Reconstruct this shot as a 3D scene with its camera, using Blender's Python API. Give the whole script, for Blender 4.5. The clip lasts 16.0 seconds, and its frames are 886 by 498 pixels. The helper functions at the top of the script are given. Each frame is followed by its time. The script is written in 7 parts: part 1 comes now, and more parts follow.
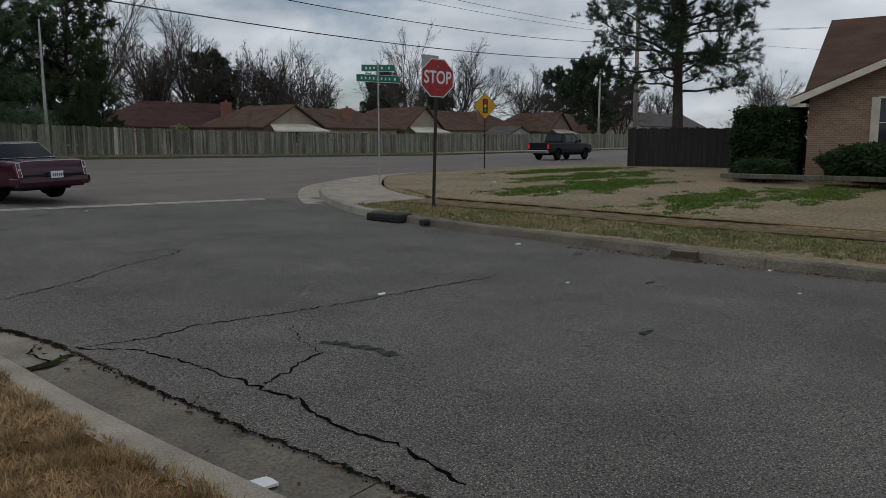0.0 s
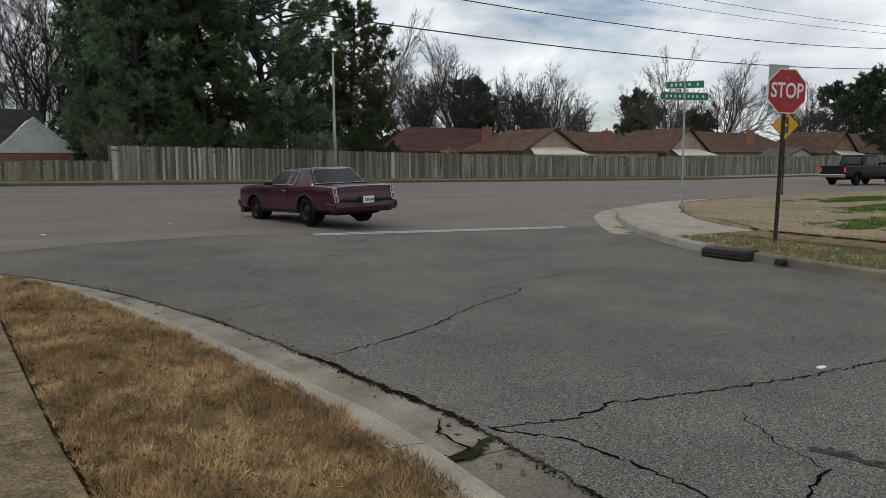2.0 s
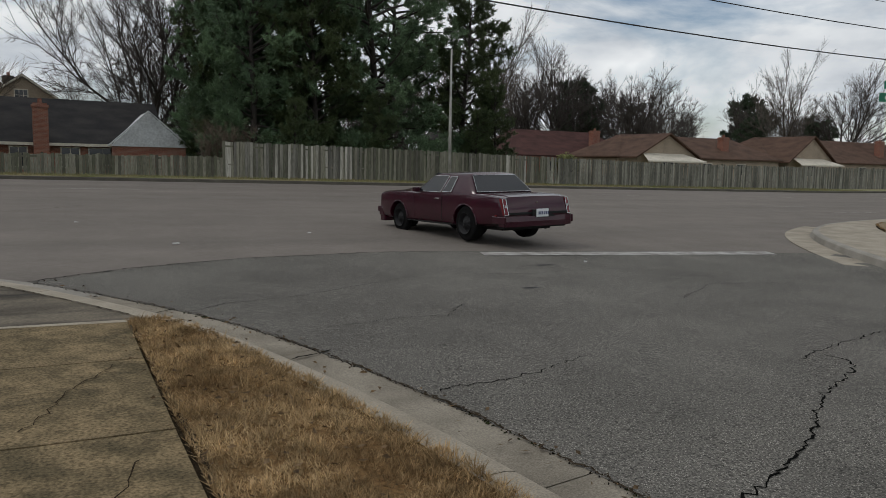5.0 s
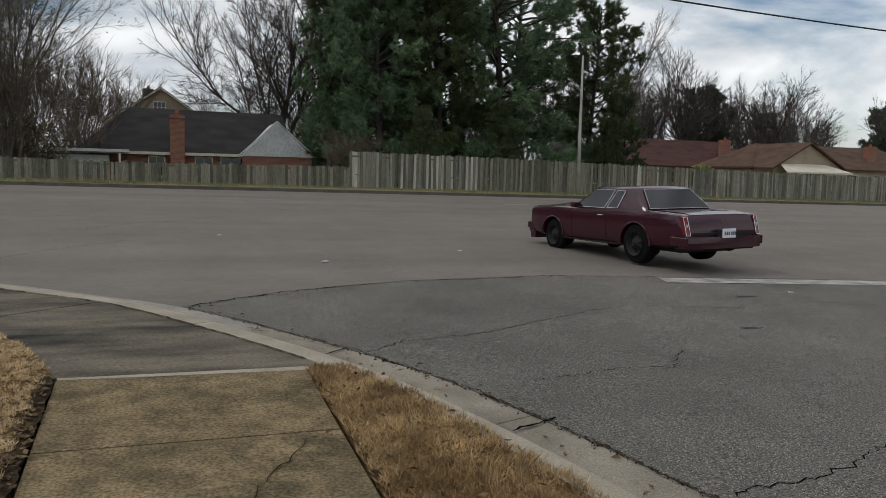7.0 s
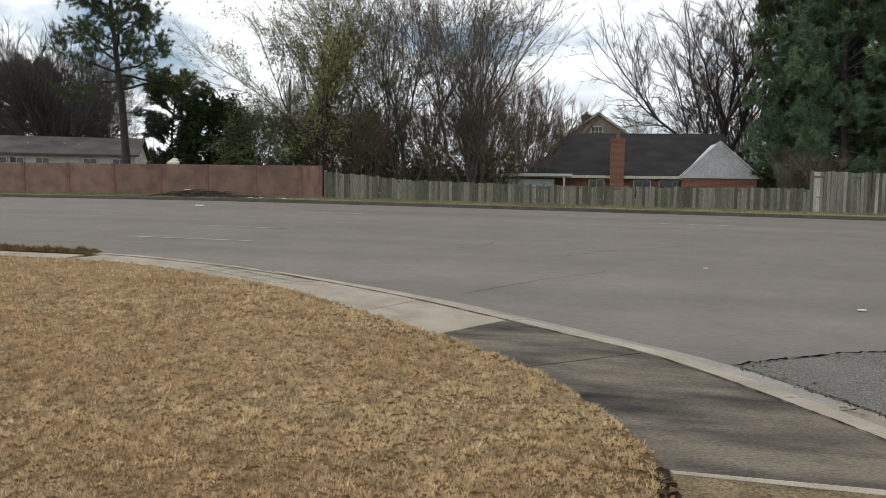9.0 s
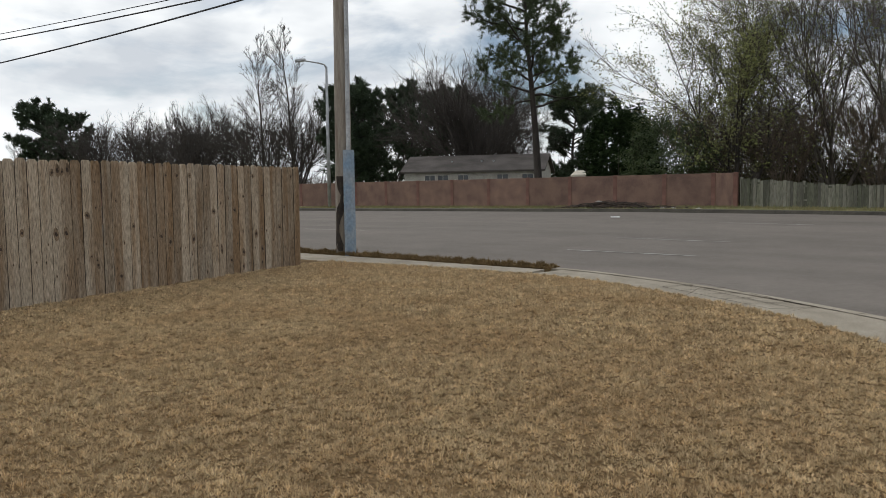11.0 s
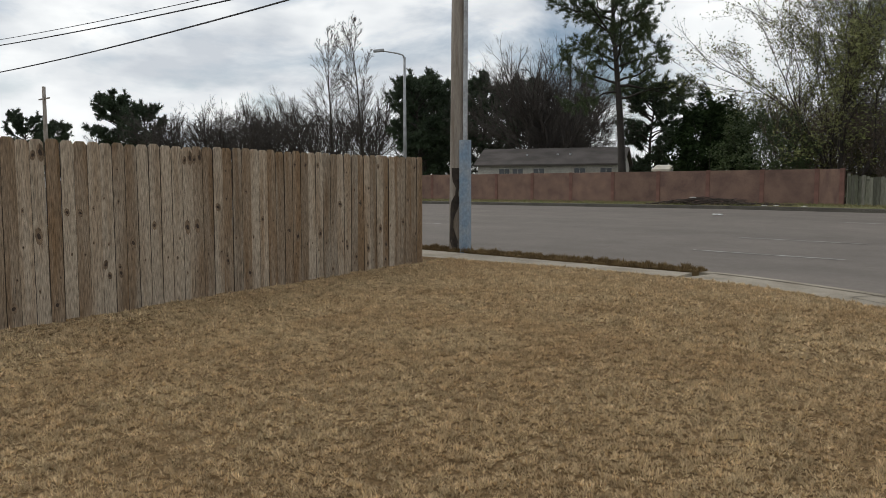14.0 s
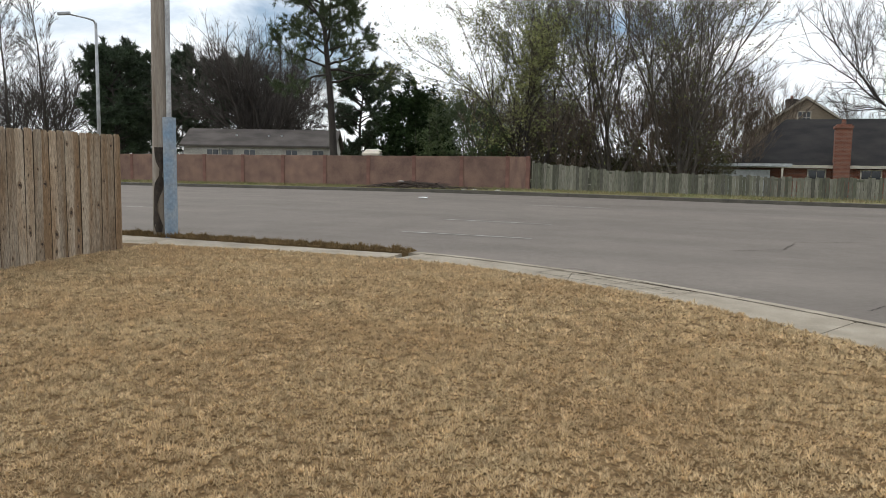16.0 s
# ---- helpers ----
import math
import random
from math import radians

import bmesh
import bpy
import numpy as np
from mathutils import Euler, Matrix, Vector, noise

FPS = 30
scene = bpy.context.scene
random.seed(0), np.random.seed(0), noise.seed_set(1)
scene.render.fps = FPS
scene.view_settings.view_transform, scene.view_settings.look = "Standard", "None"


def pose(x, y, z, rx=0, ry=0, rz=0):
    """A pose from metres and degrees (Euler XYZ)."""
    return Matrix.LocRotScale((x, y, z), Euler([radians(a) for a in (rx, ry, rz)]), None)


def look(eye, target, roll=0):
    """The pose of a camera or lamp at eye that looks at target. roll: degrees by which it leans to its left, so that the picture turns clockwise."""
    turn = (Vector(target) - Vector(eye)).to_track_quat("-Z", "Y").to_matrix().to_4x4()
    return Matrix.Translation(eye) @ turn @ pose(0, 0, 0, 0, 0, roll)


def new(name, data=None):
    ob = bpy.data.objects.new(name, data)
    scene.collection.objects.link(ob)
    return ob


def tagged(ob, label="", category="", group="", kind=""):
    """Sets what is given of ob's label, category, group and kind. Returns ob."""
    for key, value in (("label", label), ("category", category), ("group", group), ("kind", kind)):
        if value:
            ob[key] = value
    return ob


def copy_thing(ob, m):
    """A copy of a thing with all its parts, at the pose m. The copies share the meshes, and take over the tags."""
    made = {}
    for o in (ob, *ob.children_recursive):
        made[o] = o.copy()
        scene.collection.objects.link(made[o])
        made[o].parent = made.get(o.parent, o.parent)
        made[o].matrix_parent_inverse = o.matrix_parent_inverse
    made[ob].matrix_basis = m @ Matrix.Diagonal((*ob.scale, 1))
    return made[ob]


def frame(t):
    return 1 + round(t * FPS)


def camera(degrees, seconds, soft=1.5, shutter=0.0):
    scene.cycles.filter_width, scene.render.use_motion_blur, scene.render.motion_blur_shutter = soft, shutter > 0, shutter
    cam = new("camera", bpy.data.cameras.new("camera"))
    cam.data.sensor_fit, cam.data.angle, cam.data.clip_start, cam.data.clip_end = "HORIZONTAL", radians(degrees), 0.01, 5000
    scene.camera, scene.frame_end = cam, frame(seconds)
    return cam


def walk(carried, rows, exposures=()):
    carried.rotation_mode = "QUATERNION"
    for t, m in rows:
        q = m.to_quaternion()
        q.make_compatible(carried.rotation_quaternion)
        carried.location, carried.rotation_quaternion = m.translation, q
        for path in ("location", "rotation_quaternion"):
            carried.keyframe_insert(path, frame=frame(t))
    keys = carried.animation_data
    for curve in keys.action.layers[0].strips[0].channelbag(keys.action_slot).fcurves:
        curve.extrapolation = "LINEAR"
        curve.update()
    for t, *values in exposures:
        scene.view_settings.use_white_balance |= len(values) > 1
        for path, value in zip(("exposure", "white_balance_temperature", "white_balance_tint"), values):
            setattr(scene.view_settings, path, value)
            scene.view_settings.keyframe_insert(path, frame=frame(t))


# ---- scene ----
cam = camera(59.78, 16.0, soft=0.8)

# seconds, eye, then yaw (from +y to the left), pitch and roll in degrees
PATH = [
    (0, (0.897, -2.092, 1.658), -53.85, -8.14, -0.09),
    (0.5, (0.939, -1.604, 1.675), -49.31, -6.58, 0.43),
    (1, (1.001, -1.080, 1.688), -40.56, -6.51, -0.43),
    (1.5, (0.990, -0.489, 1.670), -39.43, -6.39, -0.18),
    (2, (0.986, 0.077, 1.683), -35.87, -6.37, -0.34),
    (2.5, (0.991, 0.624, 1.714), -31.89, -6.50, 0.08),
    (3, (0.987, 1.174, 1.719), -30.67, -6.55, 0.71),
    (3.5, (1.025, 1.703, 1.739), -28.62, -6.48, 0.39),
    (3.7, (1.035, 1.930, 1.759), -28.50, -6.40, 0.52),
    (5.8, (0.945, 3.931, 1.749), -30.04, -6.19, 1.40),
    (6, (0.943, 4.059, 1.754), -29.84, -6.17, 1.19),
    (6.5, (0.893, 4.497, 1.765), -23.24, -5.85, 1.16),
    (7, (0.766, 4.949, 1.781), -21.42, -5.73, 1.38),
    (7.5, (0.604, 5.408, 1.783), -17.27, -5.49, 1.12),
    (8, (0.329, 5.824, 1.811), -7.02, -4.59, 1.07),
    (8.5, (-0.017, 6.122, 1.838), -1.52, -4.61, 1.24),
    (9, (-0.362, 6.367, 1.855), 8.86, -4.77, 0.84),
    (9.5, (-0.739, 6.480, 1.896), 15.33, -4.35, 0.78),
    (10, (-1.114, 6.484, 1.930), 23.78, -4.36, 0.06),
    (10.2, (-1.238, 6.519, 1.922), 26.95, -4.28, -0.26),
    (12.3, (-2.596, 6.541, 1.952), 43.53, -4.41, -0.58),
    (12.5, (-2.734, 6.537, 1.944), 43.13, -4.48, -0.55),
    (13, (-2.972, 6.487, 1.980), 42.28, -4.60, -0.53),
    (13.5, (-3.174, 6.537, 1.960), 41.77, -4.62, -0.66),
    (14, (-3.298, 6.572, 1.946), 41.23, -4.62, -0.09),
    (14.5, (-3.301, 6.554, 1.971), 38.26, -4.84, 0.22),
    (15, (-3.313, 6.616, 1.958), 25.31, -5.23, 0.98),
    (15.5, (-3.318, 6.604, 1.954), 20.45, -5.64, 1.12),
    (16, (-3.332, 6.603, 1.952), 20.07, -5.78, 0.81),
]


def aim(eye, yaw, pitch, roll):
    return pose(*eye, 90 + pitch, 0, yaw) @ pose(0, 0, 0, 0, 0, roll)


walk(cam, [(t, aim(eye, yaw, pitch, roll)) for t, eye, yaw, pitch, roll in PATH],
     exposures=[(0.0, -1.0, 6100, 10), (0.5, -1.05, 6250, 10), (1.0, -0.64, 6350, 10), (1.5, -0.45, 6400, 10), (2.0, -0.38, 6400, 10), (2.5, -0.60, 6420, 10), (3.0, -0.60, 6440, 10), (3.5, -0.53, 6450, 10), (6.0, -0.58, 6480, 10), (6.5, -0.54, 6500, 10), (7.0, -0.38, 6500, 10), (7.6, -0.46, 6500, 10), (8.0, -0.32, 6500, 10), (9.0, 0.16, 6500, 10), (9.5, 0.02, 6500, 10), (10.2, -0.10, 6500, 10), (12.3, -0.38, 6550, 10), (13.5, -0.27, 6550, 10), (14.0, -0.30, 6550, 10), (14.5, -0.18, 6550, 10), (15.5, 0.08, 6500, 10), (16.0, 0.28, 6500, 10)])

# ---------------------------------------------------------------- light
world = bpy.data.worlds.new("world")
scene.world = world
world.use_nodes = True
wn, wl = world.node_tree.nodes, world.node_tree.links
wn.clear()
sky = wn.new("ShaderNodeTexSky")
sky.sky_type, sky.sun_disc = "NISHITA", False
sky.sun_elevation, sky.sun_rotation = radians(42), radians(250)
sky_gain = wn.new("ShaderNodeVectorMath")
sky_gain.operation = "SCALE"
sky_gain.inputs["Scale"].default_value = 0.10
coord = wn.new("ShaderNodeTexCoord")
stretch = wn.new("ShaderNodeMapping")
stretch.inputs["Scale"].default_value = (1.5, 1.5, 4.0)
billow = wn.new("ShaderNodeTexNoise")
billow.inputs["Scale"].default_value, billow.inputs["Detail"].default_value = 2.6, 7
billow.inputs["Roughness"].default_value, billow.inputs["Distortion"].default_value = 0.55, 0.4
cover = wn.new("ShaderNodeValToRGB")
cover.color_ramp.elements[0].position, cover.color_ramp.elements[1].position = 0.30, 0.52
shade = wn.new("ShaderNodeTexNoise")
shade.inputs["Scale"].default_value, shade.inputs["Detail"].default_value = 4.5, 8
tone = wn.new("ShaderNodeValToRGB")
tone.color_ramp.elements[0].position, tone.color_ramp.elements[1].position = 0.32, 0.68
tone.color_ramp.elements[0].color = (0.74, 0.795, 0.86, 1)
tone.color_ramp.elements[1].color = (1.29, 1.32, 1.325, 1)
both = wn.new("ShaderNodeMix")
both.data_type = "RGBA"
back = wn.new("ShaderNodeBackground")
back.inputs["Strength"].default_value = 1.0
out = wn.new("ShaderNodeOutputWorld")
wl.new(coord.outputs["Generated"], stretch.inputs["Vector"])
for n in (billow, shade):
    wl.new(stretch.outputs["Vector"], n.inputs["Vector"])
wl.new(billow.outputs["Fac"], cover.inputs["Fac"])
wl.new(shade.outputs["Fac"], tone.inputs["Fac"])
wl.new(sky.outputs["Color"], sky_gain.inputs[0])
wl.new(cover.outputs["Color"], both.inputs["Factor"])
wl.new(sky_gain.outputs["Vector"], both.inputs["A"])
wl.new(tone.outputs["Color"], both.inputs["B"])
wl.new(both.outputs["Result"], back.inputs["Color"])
wl.new(back.outputs["Background"], out.inputs["Surface"])

sun = new("sun", bpy.data.lights.new("sun", "SUN"))
sun.data.energy, sun.data.angle, sun.data.color = 0.75, radians(12), (1.0, 0.96, 0.90)
sun.matrix_world = look((-30, 10, 40), (0, 0, 0))

# ---------------------------------------------------------------- materials


def material(name, colour, rough=0.85, vary=0.25, scale=3.0, fine=60.0, bump=0.15, metal=0.0, tint=None, each=0.0, coat=0.0,
             spec=0.5, stretch_by=(1, 1, 1), fine_vary=0.18, hues=0.0):
    """A procedural surface: a colour that drifts at two scales, with grain in its relief; each: how far single pieces differ."""
    m = bpy.data.materials.new(name)
    m.use_nodes = True
    n, l = m.node_tree.nodes, m.node_tree.links
    p = n["Principled BSDF"]
    p.inputs["Roughness"].default_value, p.inputs["Metallic"].default_value = rough, metal
    p.inputs["Coat Weight"].default_value, p.inputs["Coat Roughness"].default_value = coat, 0.05
    p.inputs["Specular IOR Level"].default_value = spec
    tc, mp = n.new("ShaderNodeTexCoord"), n.new("ShaderNodeMapping")
    mp.inputs["Scale"].default_value = stretch_by
    l.new(tc.outputs["Object"], mp.inputs["Vector"])
    if each:
        own, far = n.new("ShaderNodeObjectInfo"), n.new("ShaderNodeVectorMath")
        far.operation = "MULTIPLY_ADD"
        far.inputs[1].default_value = (37, 53, 71)
        l.new(own.outputs["Random"], far.inputs[0])
        l.new(tc.outputs["Object"], far.inputs[2])
        l.new(far.outputs["Vector"], mp.inputs["Vector"])
    a, b = n.new("ShaderNodeTexNoise"), n.new("ShaderNodeTexNoise")
    for t, s, d in ((a, scale, 5), (b, fine, 3)):
        t.inputs["Scale"].default_value, t.inputs["Detail"].default_value = s, d
        l.new(mp.outputs["Vector"], t.inputs["Vector"])
    mix = n.new("ShaderNodeMix")
    mix.data_type = "RGBA"
    mix.inputs["A"].default_value = (*colour, 1)
    mix.inputs["B"].default_value = (*(tint or [c * (1 - 1.6 * vary) for c in colour]), 1)
    ra = n.new("ShaderNodeMapRange")
    ra.inputs["From Min"].default_value, ra.inputs["From Max"].default_value = 0.35, 0.68
    l.new(a.outputs["Fac"], ra.inputs["Value"])
    if hues:
        who, span, plus = n.new("ShaderNodeObjectInfo"), n.new("ShaderNodeMapRange"), n.new("ShaderNodeMath")
        span.inputs["To Min"].default_value, span.inputs["To Max"].default_value = -hues, hues
        plus.use_clamp = True
        l.new(who.outputs["Random"], span.inputs["Value"])
        l.new(span.outputs["Result"], plus.inputs[0])
        l.new(ra.outputs["Result"], plus.inputs[1])
        l.new(plus.outputs[0], mix.inputs["Factor"])
    else:
        l.new(ra.outputs["Result"], mix.inputs["Factor"])
    hsv = n.new("ShaderNodeHueSaturation")
    rb = n.new("ShaderNodeMapRange")
    rb.inputs["From Min"].default_value, rb.inputs["From Max"].default_value = 0.3, 0.7
    rb.inputs["To Min"].default_value, rb.inputs["To Max"].default_value = 1 - fine_vary, 1 + fine_vary
    l.new(b.outputs["Fac"], rb.inputs["Value"])
    l.new(mix.outputs["Result"], hsv.inputs["Color"])
    value = rb.outputs["Result"]
    if each:
        info, re, mul = n.new("ShaderNodeObjectInfo"), n.new("ShaderNodeMapRange"), n.new("ShaderNodeMath")
        geo, add, frac = n.new("ShaderNodeNewGeometry"), n.new("ShaderNodeMath"), n.new("ShaderNodeMath")
        add.operation, frac.operation, mul.operation = "ADD", "FRACT", "MULTIPLY"
        l.new(info.outputs["Random"], add.inputs[0])
        l.new(geo.outputs["Random Per Island"], add.inputs[1])
        l.new(add.outputs[0], frac.inputs[0])
        re.inputs["To Min"].default_value, re.inputs["To Max"].default_value = 1 - each, 1 + each * 0.6
        l.new(frac.outputs[0], re.inputs["Value"])
        l.new(re.outputs["Result"], mul.inputs[0])
        l.new(value, mul.inputs[1])
        value = mul.outputs[0]
    l.new(value, hsv.inputs["Value"])
    l.new(hsv.outputs["Color"], p.inputs["Base Color"])
    if bump:
        bp = n.new("ShaderNodeBump")
        bp.inputs["Strength"].default_value, bp.inputs["Distance"].default_value = bump, 0.01
        l.new(b.outputs["Fac"], bp.inputs["Height"])
        l.new(bp.outputs["Normal"], p.inputs["Normal"])
    return m


def brick_material(name, c1, c2, mortar, along="x"):
    m = bpy.data.materials.new(name)
    m.use_nodes = True
    n, l = m.node_tree.nodes, m.node_tree.links
    p = n["Principled BSDF"]
    p.inputs["Roughness"].default_value = 0.9
    tc, sep, com, br = (n.new("ShaderNode" + k) for k in ("TexCoord", "SeparateXYZ", "CombineXYZ", "TexBrick"))
    add = n.new("ShaderNodeMath")
    l.new(tc.outputs["Object"], sep.inputs[0])
    l.new(sep.outputs["X"], add.inputs[0])
    l.new(sep.outputs["Y"], add.inputs[1])
    l.new(add.outputs[0], com.inputs["X"])
    l.new(sep.outputs["Z"], com.inputs["Y"])
    l.new(com.outputs[0], br.inputs["Vector"])
    br.inputs["Scale"].default_value = 1.0
    br.inputs["Brick Width"].default_value, br.inputs["Row Height"].default_value = 0.21, 0.075
    br.inputs["Mortar Size"].default_value = 0.006
    for k, c in (("Color1", c1), ("Color2", c2), ("Mortar", mortar)):
        br.inputs[k].default_value = (*c, 1)
    bp = n.new("ShaderNodeBump")
    bp.inputs["Strength"].default_value, bp.inputs["Distance"].default_value, bp.invert = 0.5, 0.008, True
    l.new(br.outputs["Fac"], bp.inputs["Height"])
    l.new(bp.outputs["Normal"], p.inputs["Normal"])
    l.new(br.outputs["Color"], p.inputs["Base Color"])
    return m


def plain(name, colour, rough=0.5, metal=0.0, coat=0.0, emit=0.0):
    m = bpy.data.materials.new(name)
    m.use_nodes = True
    p = m.node_tree.nodes["Principled BSDF"]
    p.inputs["Base Color"].default_value = (*colour, 1)
    p.inputs["Roughness"].default_value, p.inputs["Metallic"].default_value = rough, metal
    p.inputs["Coat Weight"].default_value = coat
    if emit:
        p.inputs["Emission Color"].default_value, p.inputs["Emission Strength"].default_value = (*colour, 1), emit
    return m


def asphalt(name, colour, patch, speck, streak=(1, 1, 1), much=0.75, stones=58, grain=0.35, relief=0.4, drift=0.16):
    """Worn asphalt: scattered pale stones in a dark binder, wheel-worn drifts and old stains."""
    m = material(name, colour, rough=0.9, vary=0.2, scale=0.35, fine=75, bump=relief, tint=patch, fine_vary=grain, stretch_by=streak, spec=0.15)
    n, l = m.node_tree.nodes, m.node_tree.links
    p = n["Principled BSDF"]
    src_ = p.inputs["Base Color"].links[0].from_socket
    tc, v, rg, pick, sep, mul, mx = (n.new("ShaderNode" + k) for k in ("TexCoord", "TexVoronoi", "MapRange", "MapRange", "SeparateColor", "Math", "Mix"))
    v.inputs["Scale"].default_value = stones
    l.new(tc.outputs["Object"], v.inputs["Vector"])
    rg.inputs["From Min"].default_value, rg.inputs["From Max"].default_value = 0.10, 0.42
    rg.inputs["To Min"].default_value, rg.inputs["To Max"].default_value = much, 0.0
    l.new(v.outputs["Distance"], rg.inputs["Value"])
    l.new(v.outputs["Color"], sep.inputs["Color"])
    pick.inputs["From Min"].default_value, pick.inputs["From Max"].default_value = 0.25, 0.80
    l.new(sep.outputs["Red"], pick.inputs["Value"])
    mul.operation = "MULTIPLY"
    l.new(rg.outputs["Result"], mul.inputs[0])
    l.new(pick.outputs["Result"], mul.inputs[1])
    mx.data_type = "RGBA"
    l.new(mul.outputs[0], mx.inputs["Factor"])
    l.new(src_, mx.inputs["A"])
    mx.inputs["B"].default_value = (*speck, 1)
    wide, span, tone_ = (n.new("ShaderNode" + k) for k in ("TexNoise", "MapRange", "HueSaturation"))
    wide.inputs["Scale"].default_value, wide.inputs["Detail"].default_value, wide.inputs["Roughness"].default_value = 0.9, 6, 0.62
    l.new(tc.outputs["Object"], wide.inputs["Vector"])
    span.inputs["From Min"].default_value, span.inputs["From Max"].default_value = 0.3, 0.7
    span.inputs["To Min"].default_value, span.inputs["To Max"].default_value = 1 - drift, 1 + drift
    l.new(wide.outputs["Fac"], span.inputs["Value"])
    l.new(mx.outputs["Result"], tone_.inputs["Color"])
    l.new(span.outputs["Result"], tone_.inputs["Value"])
    l.new(tone_.outputs["Color"], p.inputs["Base Color"])
    return m


M_STREET = asphalt("street_asphalt", (0.122, 0.114, 0.100), (0.094, 0.088, 0.077), (0.50, 0.47, 0.41), (1, 0.8, 1), 1.0, 80, 0.75, 0.5)
M_MAIN = asphalt("main_asphalt", (0.190, 0.167, 0.145), (0.150, 0.132, 0.115), (0.33, 0.295, 0.26), (0.12, 1.3, 1), 0.6, 70, 0.2, 0.15, 0.10)
M_CRACK = material("crack_tar", (0.0055, 0.0055, 0.005), spec=0.02, vary=0.3, scale=9, bump=0.2)
M_STAIN = material("oil_stain", (0.072, 0.071, 0.069), spec=0.1, vary=0.5, scale=14, fine=60, bump=0.3, fine_vary=0.5)
M_PAINT = material("road_paint", (0.42, 0.405, 0.38), vary=0.4, scale=4, fine=50, tint=(0.18, 0.165, 0.148), fine_vary=0.35)
M_CONC = material("concrete", (0.375, 0.330, 0.262), spec=0.15, vary=0.26, scale=2.2, fine=90, bump=0.25, tint=(0.265, 0.230, 0.178), fine_vary=0.26)
M_PAN = material("gutter_pan", (0.300, 0.266, 0.212), spec=0.12, vary=0.3, scale=2.0, fine=90, bump=0.35, tint=(0.172, 0.150, 0.118), fine_vary=0.3)
M_WALKWAY = material("walk_concrete", (0.225, 0.168, 0.095), spec=0.08, vary=0.42, scale=4.5, fine=55, bump=0.5, tint=(0.098, 0.078, 0.045), fine_vary=0.5)
M_STAINED = material("stained_concrete", (0.165, 0.140, 0.106), spec=0.12, vary=0.3, scale=1.6, fine=60, bump=0.25, tint=(0.022, 0.021, 0.019),
                     stretch_by=(0.6, 1.7, 1), fine_vary=0.35)
M_GUTTER = material("gutter_concrete", (0.30, 0.275, 0.235), vary=0.3, scale=1.6, fine=40, bump=0.25, tint=(0.20, 0.185, 0.155))
M_JOINT = material("joint_dirt", (0.050, 0.036, 0.022), spec=0.03, vary=0.4, scale=12, fine=70, bump=0.6, tint=(0.022, 0.016, 0.010), fine_vary=0.5)
M_GUTTERDARK = material("soiled_gutter", (0.175, 0.150, 0.112), vary=0.3, scale=1.8, fine=45, bump=0.3, tint=(0.085, 0.075, 0.060), fine_vary=0.35)
M_MOSS = material("moss", (0.030, 0.040, 0.012), spec=0.03, vary=0.5, scale=9, fine=80, bump=0.6, tint=(0.016, 0.013, 0.008), fine_vary=0.5)
M_SOIL = material("wet_soil", (0.018, 0.014, 0.010), spec=0.03, vary=0.5, scale=9, fine=80, bump=0.6, fine_vary=0.5)
M_LAWN = material("dormant_lawn", (0.180, 0.120, 0.062), spec=0.03, vary=0.25, scale=1.2, fine=40, bump=0.8, tint=(0.150, 0.098, 0.050), fine_vary=0.5)
M_THATCH = material("thatch", (0.16, 0.100, 0.046), spec=0.03, vary=0.35, scale=3, fine=40, bump=0.9, tint=(0.17, 0.10, 0.045), fine_vary=0.4)
M_BLADE = material("dry_blade", (0.64, 0.495, 0.300), spec=0.08, vary=0.26, scale=1.1, fine=7, bump=0, tint=(0.56, 0.405, 0.232), each=0.36, fine_vary=0.30)
M_SHAGGY = material("shaggy_blade", (0.52, 0.375, 0.205), spec=0.08, vary=0.45, scale=1.6, fine=5, bump=0, tint=(0.27, 0.175, 0.085), each=0.5, fine_vary=0.45)
M_DULLBLADE = material("dull_blade", (0.29, 0.235, 0.12), vary=0.45, scale=0.6, fine=5, bump=0, tint=(0.12, 0.16, 0.04), each=0.4, fine_vary=0.3)
M_GROUND = material("winter_ground", (0.14, 0.115, 0.065), vary=0.35, scale=0.3, fine=9, bump=0.5, tint=(0.10, 0.12, 0.045), fine_vary=0.35)
M_VERGE = material("green_verge", (0.13, 0.145, 0.045), vary=0.4, scale=0.8, fine=12, bump=0.7, tint=(0.24, 0.19, 0.095), fine_vary=0.4)
M_GREENBLADE = material("green_blade", (0.085, 0.165, 0.024), spec=0.08, vary=0.4, scale=0.7, fine=6, bump=0, tint=(0.13, 0.165, 0.045), each=0.4)
M_PATCHY = material("patchy_lawn", (0.255, 0.185, 0.105), vary=0.3, scale=0.4, fine=11, bump=0.8, tint=(0.165, 0.140, 0.065), fine_vary=0.45)
M_BOARD = material("weathered_board", (0.385, 0.318, 0.240), spec=0.2, vary=0.38, scale=1.1, fine=22, bump=0.5, tint=(0.235, 0.155, 0.090), each=0.24,
                   stretch_by=(7, 7, 0.55), fine_vary=0.55, hues=0.42)
M_FARBOARD = material("old_grey_board", (0.195, 0.186, 0.148), vary=0.3, scale=0.7, fine=9, bump=0.2, tint=(0.115, 0.118, 0.080), each=0.5,
                      stretch_by=(3, 3, 0.6), fine_vary=0.3, hues=0.4)
